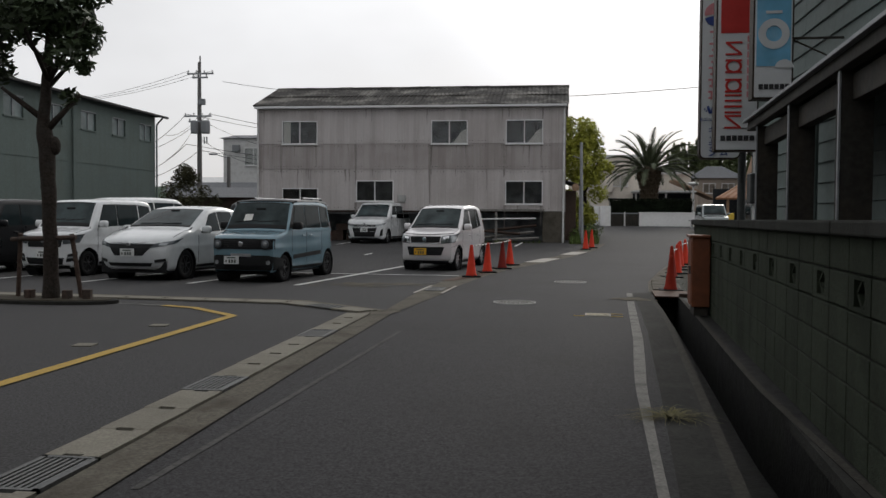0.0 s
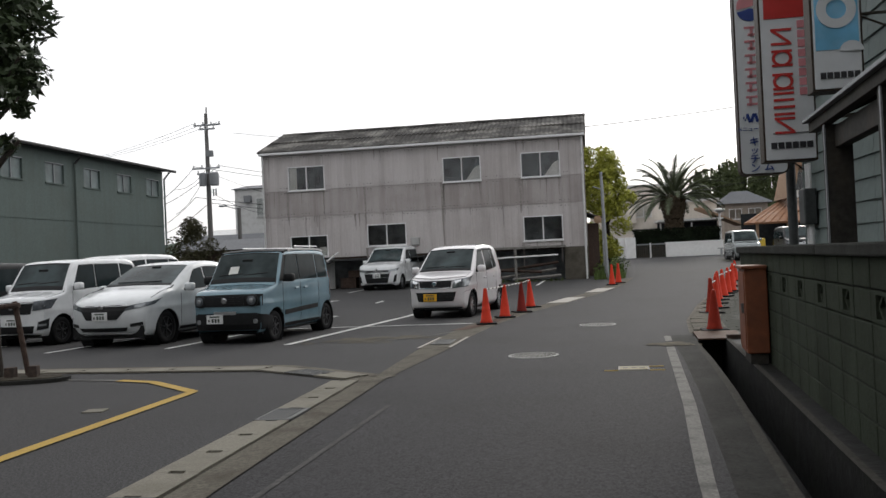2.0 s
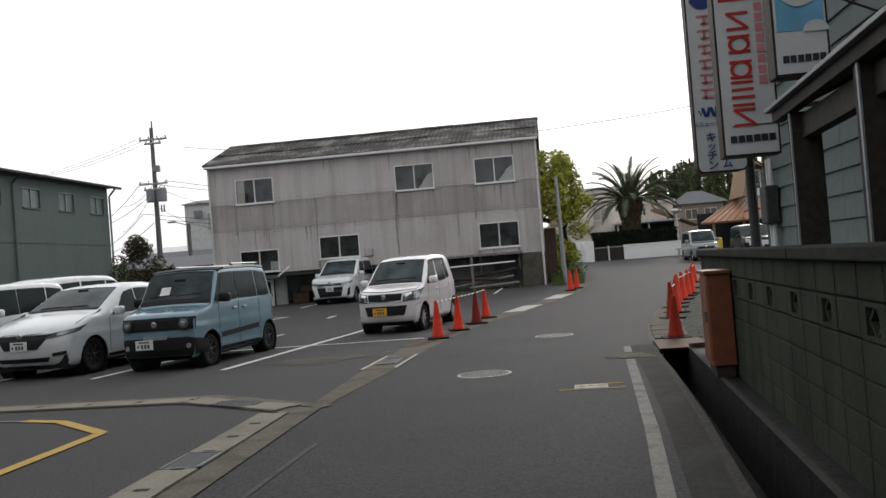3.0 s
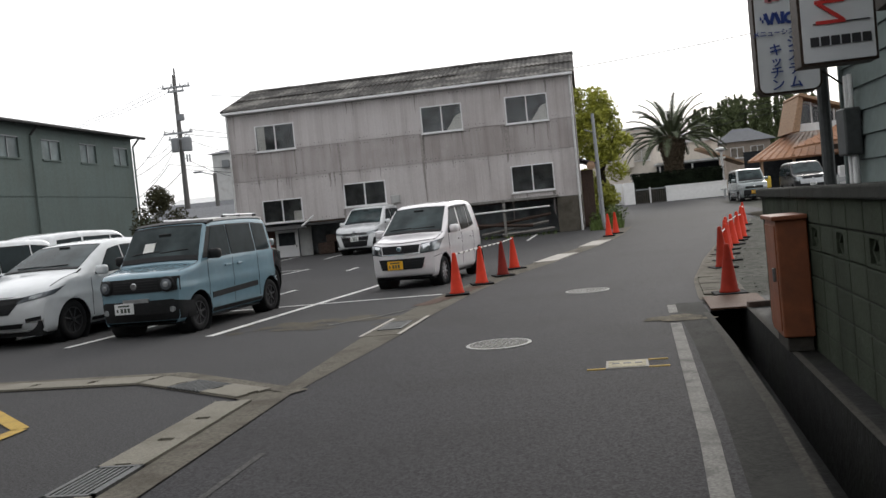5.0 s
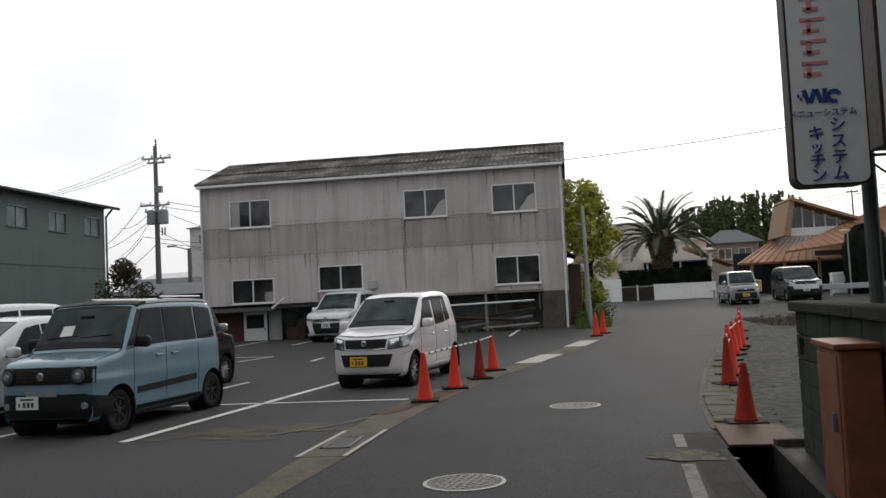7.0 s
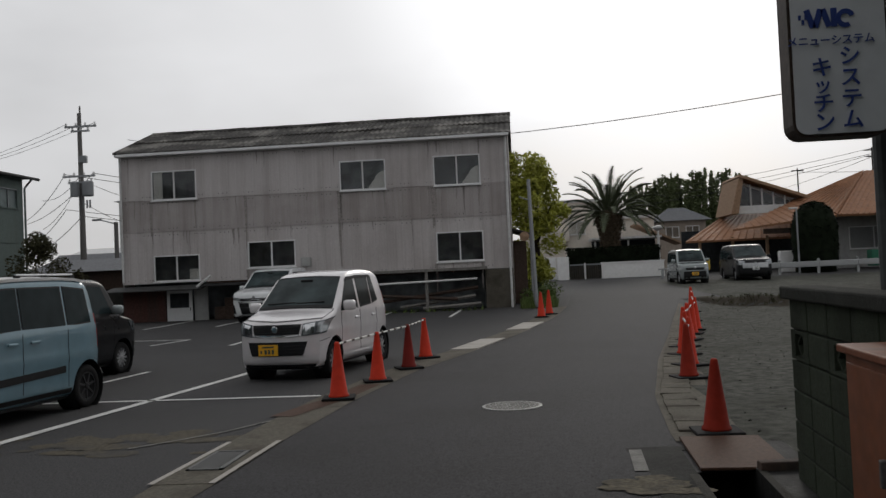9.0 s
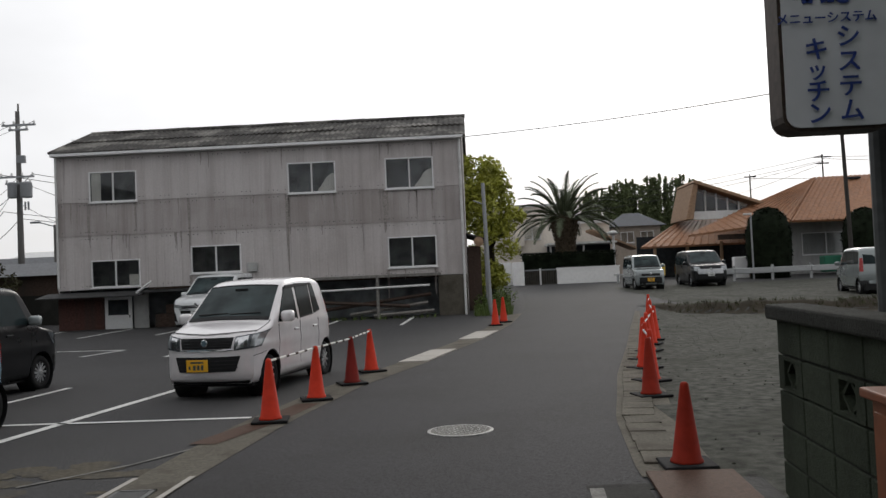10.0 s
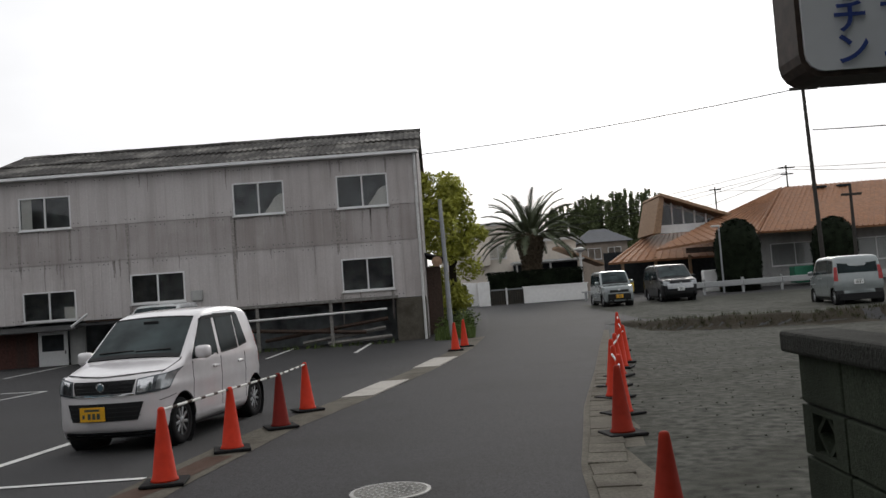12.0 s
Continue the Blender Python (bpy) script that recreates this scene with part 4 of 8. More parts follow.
shape(sa, "white_shape", ring_shape(2.93, 2.93, 0.0, 0.10, 0, 180, 14, 0.9), fy - 0.010, M["sign_white"])
bars(sa, "text_bar", [(2.665 + i * 0.056, 2.71 + i * 0.056, 2.70, 2.755) for i in range(6)], fy - 0.004, M["sign_black"])
# the red and white sign
sb = sign_box("red_sign", 2.445, 2.97, 9.1, 2.165, 4.75, 0.01, "tall white sign with red lettering shapes")
fy = 9.088
bars(sb, "red_field", [(2.50, 2.92, 3.63, 4.35)], fy, M["sign_red"])
for z, k in ((3.44, 0), (3.22, 1), (2.98, 2), (2.86, 3), (2.72, 4), (2.53, 5)):
    bars(sb, "red_shape", ([(2.56, 2.76, z + 0.06, z + 0.085), (2.56, 2.76, z - 0.085, z - 0.06)] if k != 3 else [(2.56, 2.76, z - 0.012, z + 0.012)]), fy - 0.004, M["sign_red"])
    if k in (1, 2):
        shape(sb, "red_shape", ring_shape(2.66, z, 0.07, 0.1, 0, 360, 20, 0.85), fy - 0.010, M["sign_red"])
    elif k != 3:
        b = boxed(-0.105, 0.105, -0.005, 0.005, -0.013, 0.013)
        bmesh.ops.transform(b, matrix=pose(2.66, fy - 0.009, z, 0, 38 if k in (0, 5) else 0, 0), verts=b.verts)
        part("red_shape", b, M["sign_red"], sb, world=True)
bars(sb, "red_text_bar", [(2.82, 2.89, 3.52 - i * 0.098, 3.595 - i * 0.098) for i in range(8)], fy - 0.003, M["sign_pink"])
bars(sb, "rule", [(2.54, 2.92, 2.448, 2.456)], fy - 0.003, M["sign_black"])
bars(sb, "text_bar", [(2.515 + i * 0.07, 2.573 + i * 0.07, 2.295, 2.36) for i in range(6)], fy - 0.003, M["sign_black"])
sa.location += Vector((0.04, 0, 0.03))
sb.location += Vector((0.025, 0, -0.01))
# the white sign with rounded corners
sc_ = sign_box("white_sign", 2.665, 3.285, 11.95, 2.225, 4.80, 0.09, "tall white rounded sign with navy and faded pink lettering")
fy = 11.938
word(sc_, "シ", 3.10, 2.78, 0.135, fy, M["sign_navy"]), word(sc_, "ス", 3.10, 2.645, 0.135, fy, M["sign_navy"])
word(sc_, "テ", 3.10, 2.51, 0.135, fy, M["sign_navy"]), word(sc_, "ム", 3.10, 2.375, 0.135, fy, M["sign_navy"])
word(sc_, "キ", 2.925, 2.715, 0.135, fy, M["sign_navy"]), word(sc_, "ッ", 2.925, 2.60, 0.12, fy, M["sign_navy"])
word(sc_, "チ", 2.925, 2.485, 0.135, fy, M["sign_navy"]), word(sc_, "ン", 2.925, 2.365, 0.135, fy, M["sign_navy"])
word(sc_, "メニューシステム", 2.99, 2.89, 0.068, fy, M["sign_navy"])
for z0 in (2.975,):
    for i in range(3):
        bars(sc_, "navy_shape", [(2.80 + 0.02 * i, 2.815 + 0.02 * i, z0 + 0.03 + 0.03 * ((i + 1) % 2), z0 + 0.06 + 0.03 * ((i + 1) % 2))], fy - 0.004, M["sign_navy"])
for a, b in ((2.87, -18), (2.92, 18), (2.97, -18), (3.02, 0)):
    bb = boxed(-0.018, 0.018, -0.005, 0.004, -0.06, 0.06)
    bmesh.ops.transform(bb, matrix=pose(a, fy - 0.006, 3.04, 0, b, 0), verts=bb.verts)
    part("navy_shape", bb, M["sign_navy"], sc_, world=True)
shape(sc_, "navy_shape", ring_shape(3.09, 3.03, 0.03, 0.06, 20, 300, 14), fy - 0.010, M["sign_navy"])
for i in range(6):
    z = 3.26 + i * 0.185
    v = (i * 0.37) % 0.12
    bars(sc_, "pink_shape", [(2.85 + v * 0.3, 3.06, z + 0.045, z + 0.075), (2.86 + v, 3.0 + v * 0.5, z - 0.05, z - 0.02), (2.89 + v, 2.925 + v, z - 0.06, z + 0.06)], fy - 0.004, M["sign_pink"])
shape(sc_, "pink_shape", ring_shape(2.95, 4.52, 0.0, 0.17, 20, 190, 18), fy - 0.008, M["sign_pink"])
shape(sc_, "navy_shape", ring_shape(2.95, 4.50, 0.0, 0.17, 195, 350, 18), fy - 0.008, M["sign_navy"])
for z in (2.6, 4.2):
    part("mounting_arm", boxed(2.80, S_X + 0.03, 9.18, 9.22, z - 0.02, z + 0.02, 0.004), M["frame_steel"], sb, "dark steel arm fixed to the shop wall", world=True)
sc_.location = sc_.location + Vector((0.036, -0.06, 0.02))
for piece in sc_.children:
    if piece.type == "MESH" and piece.data.materials and piece.data.materials[0] in (M["sign_navy"], M["sign_pink"]):
        piece.location.x -= 0.07
        piece.location.z -= 0.055
# pole and brackets that carry the signs
pole = thing("sign_pole", (3.45, 12.4, 0.0), label="dark grey steel pole at the shop's corner carrying the rounded sign", category="pole")
part("shaft", tubed((3.45, 12.4, 0.0), (3.45, 12.4, 4.7), 0.065, n=12), M["meter_dark"], pole, world=True)
for z in (2.6, 4.4):
    part("arm", tubed((3.25, 12.1, z), (3.45, 12.4, z), 0.02, n=6), M["transformer"], pole, world=True)
br = thing("sign_brackets", (3.3, 9, 2.4), label="thin steel brackets tying the signs to the shop", category="bracket")
for y, z, x in ((7.85, 3.3, 3.03), (7.85, 4.2, 3.03), (12.05, 2.5, 3.28), (12.05, 4.4, 3.28)):
    part("bar", tubed((x - 0.02, y, z), (S_X + 0.01, y, z), 0.014, n=6), M["frame_steel"], br, world=True)
    part("brace", tubed((x + 0.02, y, z), (S_X + 0.01, y, z - 0.28), 0.010, n=6), M["frame_steel"], br, world=True)

# ---- the long warehouse facing the yard ----
F_Y, WX0, WX1, EAVE, BASE = 37.02, -13.33, 0.74, 6.25, 0.25
wh = thing("warehouse", (-6.3, 40, 0.25), label="long two-storey warehouse clad in stained grey cement panels with a corrugated gable roof", category="warehouse", kind="structure")
WINS = [(-12.14, -10.47, 4.61, 5.67), (-5.25, -3.60, 4.60, 5.66), (-1.91, -0.26, 4.60, 5.66), (-1.91, -0.25, 1.92, 2.97), (-8.67, -6.94, 2.02, 2.97), (-12.14, -10.44, 1.68, 2.62)]
def ribbed(x0, x1, z0, z1, y):
    """A cement cladding sheet with three shallow upright ribs."""
    bm = bmesh.new()
    xs, n = [], max(int(round((x1 - x0) / 0.3)), 1)
    for k in range(n):
        a, b = lerp(x0, x1, k / n), lerp(x0, x1, (k + 1) / n)
        w = b - a
        xs += [(a, 0.0), (a + 0.78 * w, 0.0), (a + 0.82 * w, 0.009), (a + 0.96 * w, 0.009)]
    xs.append((x1, 0.0))
    lo = [bm.verts.new((x, y + d - 0.008, z0)) for x, d in xs]
    hi = [bm.verts.new((x, y + d, z1)) for x, d in xs]
    bk = [bm.verts.new((x, y + 0.03, z)) for x, z in ((x0, z0), (x1, z0), (x1, z1), (x0, z1))]
    for i in range(len(xs) - 1):
        bm.faces.new((lo[i], lo[i + 1], hi[i + 1], hi[i]))
    bm.faces.new((lo[0], hi[0], bk[3], bk[0]))
    bm.faces.new((lo[-1], bk[1], bk[2], hi[-1]))
    bm.faces.new((*reversed(lo), bk[0], bk[1]))
    bmesh.ops.recalc_face_normals(bm, faces=bm.faces)
    return bm
def minus(rects, w):
    out = []
    for x0, x1, z0, z1 in rects:
        a0, a1, b0, b1 = w
        if a0 >= x1 or a1 <= x0 or b0 >= z1 or b1 <= z0:
            out.append((x0, x1, z0, z1))
            continue
        for r in ((x0, a0, z0, z1), (a1, x1, z0, z1), (max(x0, a0), min(x1, a1), z0, b0), (max(x0, a0), min(x1, a1), b1, z1)):
            if r[1] - r[0] > 0.01 and r[3] - r[2] > 0.01:
                out.append(r)
    return out
def quad_sheet(x, w, z, ln, proud=0.0):
    """A thin tapering film of dirt on the facade."""
    bm = bmesh.new()
    rows = []
    for k in range(5):
        f = k / 4
        rows.append([bm.verts.new((x + (s - 0.5) * w * (1 - 0.75 * f) + 0.01 * math.sin(7 * f + x), F_Y - (0.034 if z > 4.68 else 0.022 if z > 3.53 else 0.012) - proud, z - ln * f)) for s in (0, 1)])
    for a, b in zip(rows, rows[1:]):
        bm.faces.new((a[0], b[0], b[1], a[1]))
    return bm
# plain backing behind the windows, coloured as dim as an unlit room
front = part("wall_front", boxed(WX0, WX1, F_Y + 0.9, F_Y + 1.0, BASE, EAVE), M["room_wall"], wh, "backing wall coloured as a dim room behind the facade", world=True)
n_pan = 15
bolts = bmesh.new()
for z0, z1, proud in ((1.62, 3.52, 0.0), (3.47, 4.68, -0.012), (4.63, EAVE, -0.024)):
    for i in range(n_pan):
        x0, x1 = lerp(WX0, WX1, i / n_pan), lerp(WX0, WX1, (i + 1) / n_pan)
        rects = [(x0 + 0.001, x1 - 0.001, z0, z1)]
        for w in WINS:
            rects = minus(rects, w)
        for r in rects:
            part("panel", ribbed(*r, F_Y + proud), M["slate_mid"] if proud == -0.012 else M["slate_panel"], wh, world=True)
            for zb in (z0 + 0.12, z1 - 0.16):
                if r[2] < zb < r[3]:
                    for xb in (r[0] + 0.08, r[0] + 0.22, r[1] - 0.08):
                        if xb < r[1] - 0.02:
                            box(bolts, xb - 0.014, xb + 0.014, F_Y + proud - 0.02, F_Y + proud, zb - 0.014, zb + 0.014)
part("bolts", bolts, M["iron"], wh, "rusty fixing bolts", world=True)
for i, (x0, x1, z0, z1) in enumerate(WINS):
    window(wh, x0, x1, z0, z1, F_Y - 0.045)
    part("reveal", boxed(x0, x1, F_Y + 0.03, F_Y + 0.9, z0 - 0.04, z0), M["pale_wall"], wh, world=True)
for x0, x1, z0, z1 in ((-12.08, -11.75, 4.66, 5.62), (-10.85, -10.5, 1.73, 2.1)):
    part("curtain", boxed(x0, x1, F_Y + 0.03, F_Y + 0.05, z0, z1, 0.006), M["curtain"], wh, "pale cloth behind the glass", world=True)
def glow_shape(xr, z0, w, h, y):
    """A rounded pale shape that stands for the reflected glow in a window's lower corner."""
    bm = poly_prism([(xr, z0)] + [(xr - w * math.cos(a) * (1 + 0.05 * math.sin(9 * a)), z0 + h * math.sin(a) ** 1.2) for a in [k * math.pi / 24 for k in range(13)]], 0, 0.05)
    for v in bm.verts:
        v.co = Vector((v.co.x, y + v.co.z, v.co.y))
    bmesh.ops.recalc_face_normals(bm, faces=bm.faces)
    return bm
# pale shapes in curtain colour imitate the reflection low in these two panes
for xr in (-3.66, -0.32):
    for k, (w, h) in enumerate(((0.58, 0.42), (0.44, 0.60))):
        part("white_bag", glow_shape(xr, 4.655, w, h, F_Y + 0.04 + 0.09 * (1 - k)), M["curtain"], wh, "pale shape standing for the glow in the pane", world=True)
run = random.Random(8)
for x0, x1, z0, z1 in WINS[:5]:
    for x, w, ln in ((x0 - 0.02, 0.11, run.uniform(0.9, 1.6)), (x1 - 0.08, 0.08, run.uniform(0.5, 1.0)), (lerp(x0, x1, run.uniform(0.3, 0.7)), 0.05, run.uniform(0.3, 0.6))):
        part("run_mark", quad_sheet(x, w, z0 - 0.05, ln), M["run_stain"], wh, "dark water run below a window", world=True)
for x, w, ln in ((-5.30, 0.16, 2.7), (-1.97, 0.16, 1.5), (-5.22, 0.09, 1.4), (-1.86, 0.08, 1.1), (-8.7, 0.10, 1.9), (-12.2, 0.12, 1.3)):
    part("run_mark", quad_sheet(x, w, 4.62, ln, 0.004), M["run_stain"], wh, "long dark water run from a window corner", world=True)
for i in range(26):
    x, z = run.uniform(WX0 + 0.3, WX1 - 0.3), run.choice((3.50, 4.66, 3.50, 6.18))
    part("run_mark", quad_sheet(x, run.uniform(0.03, 0.10), z, run.uniform(0.3, 1.0)), M["run_stain"], wh, "dark water run below a joint", world=True)
# eaves, gutter, downpipe
part("eaves_fascia", boxed(WX0 - 0.04, WX1 + 0.04, F_Y - 0.31, F_Y - 0.03, EAVE - 0.035, EAVE + 0.06, 0.01), M["alu"], wh, "pale metal eaves gutter", world=True)
part("downpipe", tubed((WX1 - 0.09, F_Y - 0.10, BASE), (WX1 - 0.09, F_Y - 0.10, EAVE), 0.045, n=10), M["trim"], wh, world=True)
part("downpipe", tubed((WX0 + 0.07, F_Y - 0.10, 1.7), (WX0 + 0.07, F_Y - 0.10, EAVE), 0.04, n=10), M["trim"], wh, world=True)
part("wall_side", boxed(WX1 - 0.03, WX1, F_Y + 0.03, 43.6, BASE, EAVE), M["slate_panel"], wh, world=True)
part("wall_side", boxed(WX0, WX0 + 0.03, F_Y + 0.03, 43.6, BASE, EAVE), M["slate_panel"], wh, world=True)
part("wall_rear", boxed(WX0, WX1, 43.6, 43.7, BASE, EAVE), M["slate_panel"], wh, world=True)
RIDGE_Y, RIDGE_Z = 40.3, 7.56
def gable(x):
    bm = bmesh.new()
    vs = [bm.verts.new((x + d, y, z)) for d in (0, 0.03) for y, z in ((F_Y, EAVE), (43.6, EAVE), (RIDGE_Y, RIDGE_Z - 0.05))]
    for f in ((0, 2, 1), (3, 4, 5), (0, 1, 4, 3), (1, 2, 5, 4), (2, 0, 3, 5)):
        bm.faces.new([vs[i] for i in f])
    bmesh.ops.recalc_face_normals(bm, faces=bm.faces)
    return bm
deck = bmesh.new()
dv = [deck.verts.new((x, y, z + d)) for d in (0.0, 0.03) for x, y, z in ((WX0 - 0.05, F_Y - 0.24, EAVE + 0.04), (WX1 + 0.10, F_Y - 0.24, EAVE + 0.04), (WX1 + 0.10, RIDGE_Y, RIDGE_Z - 0.06), (WX0 - 0.05, RIDGE_Y, RIDGE_Z - 0.06))]
for f in ((0, 3, 2, 1), (4, 5, 6, 7), (0, 1, 5, 4), (1, 2, 6, 5), (2, 3, 7, 6), (3, 0, 4, 7)):
    deck.faces.new([dv[i] for i in f])
part("roof_deck", deck, M["brown_wood"], wh, world=True)
part("verge_board", tubed((WX0 - 0.06, F_Y - 0.28, EAVE + 0.10), (WX0 - 0.06, RIDGE_Y, RIDGE_Z + 0.02), 0.055, n=6), M["roof_slate"], wh, world=True)
part("gable", gable(WX0), M["slate_panel"], wh, world=True)
part("gable", gable(WX1 - 0.03), M["slate_panel"], wh, world=True)
def roof_sheet(x0, x1, ya, za, yb, zb, waves, sag):
    """One corrugated roof sheet from the eaves edge (a) up to (b)."""
    bm = bmesh.new()
    n = waves * 6
    rows = []
    for y, z in ((ya, za), (yb, zb)):
        rows.append([bm.verts.new((lerp(x0, x1, i / n), y, z + sag + 0.022 * math.sin(math.tau * i / 6))) for i in range(n + 1)])
    rows.append([bm.verts.new((v.co.x, v.co.y, v.co.z - 0.015)) for v in rows[0]])
    for a, b in ((rows[0], rows[1]), (rows[2], rows[0])):
        for i in range(n):
            bm.faces.new((a[i], a[i + 1], b[i + 1], b[i]))
    bmesh.ops.recalc_face_normals(bm, faces=bm.faces)
    return bm
n_r = 15
rr = random.Random(5)
for i in range(n_r):
    x0, x1 = lerp(WX0 - 0.06, WX1 + 0.12, i / n_r), lerp(WX0 - 0.06, WX1 + 0.12, (i + 1) / n_r)
    for k in range(2):
        ya, yb = lerp(F_Y - 0.28, RIDGE_Y, k / 2) - 0.08 * k, lerp(F_Y - 0.28, RIDGE_Y, (k + 1) / 2)
        za, zb = lerp(EAVE + 0.10, RIDGE_Z, k / 2) + 0.02 * k, lerp(EAVE + 0.10, RIDGE_Z, (k + 1) / 2)
        part("roof_sheet", roof_sheet(x0, x1, ya, za, yb, zb, 5, rr.uniform(-0.012, 0.012)), M["roof_slate"], wh, world=True)
part("roof_rear", roof_sheet(WX0 - 0.06, WX1 + 0.12, RIDGE_Y, RIDGE_Z, 43.9, EAVE + 0.05, 70, 0), M["roof_slate"], wh, world=True)
for i in range(n_r):
    x0, x1 = lerp(WX0 - 0.08, WX1 + 0.14, i / n_r), lerp(WX0 - 0.08, WX1 + 0.14, (i + 1) / n_r)
    part("ridge_cap", tubed((x0, RIDGE_Y, RIDGE_Z + 0.01), (x1, RIDGE_Y, RIDGE_Z + 0.01 + rr.uniform(-0.01, 0.015)), 0.085, n=8), M["roof_slate"], wh, world=True)
# the ground storey under the cladding
part("plinth", boxed(-0.25, WX1, F_Y - 0.03, F_Y + 0.3, BASE - 0.1, 1.60, 0.02), M["rough_concrete"], wh, "stained concrete plinth", world=True)
# the recess's shade is put into the colour of its back wall
part("recess_back", boxed(-10.2, -0.25, F_Y + 1.3, F_Y + 1.4, BASE, 1.62), M["room_shade"], wh, world=True)
part("recess_soffit", boxed(-10.2, -0.25, F_Y + 0.03, F_Y + 1.4, 1.55, 1.62), M["brown_wood"], wh, world=True)
part("boarding", boxed(WX0, -11.75, F_Y - 0.02, F_Y + 0.05, BASE, 1.45), M["red_wall"], wh, "red-brown boarded wall", world=True)
part("boarding", boxed(-10.7, -10.2, F_Y - 0.02, F_Y + 0.05, BASE, 1.45), M["pale_wall"], wh, world=True)
lean = bmesh.new()
for k in range(14):
    box(lean, -13.7 + k * 0.255, -13.7 + k * 0.255 + 0.25, F_Y - 0.95, F_Y + 0.02, 1.50, 1.53, m=Matrix.Translation((0, F_Y, 1.6)) @ pose(0, 0, 0, 9, 0, 0) @ Matrix.Translation((0, -F_Y, -1.6)))
part("lean_to_roof", lean, M["dark_roof"], wh, "low dark lean-to roof", world=True)
low_door = part("door", boxed(-11.7, -10.76, F_Y - 0.06, F_Y - 0.02, BASE, 1.34, 0.008), M["alu"], wh, "pale low door", world=True)
part("pane", boxed(-11.58, -10.88, F_Y - 0.07, F_Y - 0.058, 0.72, 1.24), M["room_shade"], low_door, "dark glazed upper half", world=True)
part("handle", boxed(-10.85, -10.82, F_Y - 0.10, F_Y - 0.06, 0.62, 0.72, 0.004), M["iron"], low_door, world=True)
shelf = part("deck", boxed(-5.4, -0.16, F_Y - 0.75, F_Y - 0.03, 1.60, 1.70, 0.012), M["grey_wood"], wh, "sagging timber shelf along the wall", world=True)
shelf2 = part("deck", boxed(-10.2, -5.42, F_Y - 0.85, F_Y - 0.03, 1.45, 1.52, 0.012, m=None), M["dark_roof"], wh, "low dark awning", world=True)
for x in (-4.55, -2.25):
    part("post", boxed(x - 0.05, x + 0.05, F_Y - 0.72, F_Y - 0.62, BASE, 1.60, 0.006), M["grey_wood"], wh, world=True)
part("rail", tubed((-4.9, F_Y - 0.78, 1.22), (-0.5, F_Y - 0.78, 1.30), 0.035, n=8), M["white_pipe"], wh, "white pipe rail", world=True)
for i, (xa, za, xb, zb) in enumerate(((-4.4, 0.55, -0.5, 1.0), (-3.2, 0.40, -0.6, 0.72), (-4.8, 0.9, -1.2, 0.62), (-2.4, 0.35, -0.4, 0.45))):
    plank = thing("plank", ((xa + xb) / 2, F_Y - 0.4 - 0.07 * i, BASE), label="old grey plank stacked under the timber shelf", category="plank", group="stacked planks")
    part("board", tubed((xa, F_Y - 0.4 - 0.09 * i, za), (xb, F_Y - 0.4 - 0.09 * i, zb), 0.06, n=4), M["grey_wood"] if i % 2 else M["brown_wood"], plank, world=True)
slant = thing("white_board", (-9.9, F_Y - 0.9, BASE), label="white-edged board leaning on the low awning", category="board")
part("board", tubed((-10.25, F_Y - 0.95, 1.45), (-9.75, F_Y - 0.9, 1.82), 0.04, n=4), M["white_pipe"], slant, world=True)
crate = thing("crate_pile", (-9.3, F_Y + 0.2, BASE), label="dark crates and sacks stacked in the recess", category="crates")
for i, (x, z, w, h) in enumerate(((-9.6, 0.0, 0.7, 0.45), (-8.8, 0.0, 0.6, 0.35), (-9.3, 0.46, 0.55, 0.3), (-6.0, 0.0, 0.7, 0.5), (-5.2, 0.0, 0.5, 0.4))):
    part("crate", boxed(x - w / 2, x + w / 2, F_Y - 0.1, F_Y + 0.5, BASE + z, BASE + z + h, 0.02), M["brown_wood"], crate, world=True)
vent = part("vent_hood", boxed(-6.75, -6.38, F_Y - 0.12, F_Y - 0.01, 2.0, 2.32, 0.02), M["pale_wall"], wh, "small wall vent hood", world=True)
# lean-to and clutter round the warehouse's corner
side = thing("side_awning", (0.95, 40, 0.3), label="dark corrugated awning on the warehouse's side wall", category="awning")
part("sheet", boxed(WX1, WX1 + 0.75, 38.2, 42.0, 3.0, 3.06, 0.01, m=Matrix.Translation((WX1, 0, 3.0)) @ pose(0, 0, 0, 0, 18, 0) @ Matrix.Translation((-WX1, 0, -3.0))), M["dark_roof"], side, world=True)
part("post", tubed((WX1 + 0.65, 38.4, 0.3), (WX1 + 0.65, 38.4, 2.8), 0.03), M["pole_grey"], side, world=True)
part("boarding", boxed(WX1 + 0.02, WX1 + 0.5, 39.0, 41.8, 0.3, 2.6), M["brown_wood"], side, world=True)

# ---- the grey-green building behind the parked cars ----
lb = thing("green_building", (-33, 34, 0.3), label="long two-storey grey-green rendered building with a dark shallow roof", category="building", kind="structure")
LX, LY0, LY1, LE = -24.3, 12.0, 49.6, 7.40
LW = [(47.6 - 3.25 * k, 49.1 - 3.25 * k) for k in range(8)]
LWZ = (5.82, 6.80)
rects = [(LY0, LY1, 0.0, LE)]
for a, b in LW:
    rects = minus(rects, (a, b, *LWZ))
for y0, y1, z0, z1 in rects:
    part("wall", boxed(LX - 0.2, LX, y0, y1, z0, z1), M["green_wall"], lb, world=True)
part("wall", boxed(-41, LX - 0.2, LY1 - 0.2, LY1, 0, LE), M["green_wall"], lb, world=True)
part("wall", boxed(-41, LX - 0.2, LY0, LY0 + 0.2, 0, LE), M["green_wall"], lb, world=True)
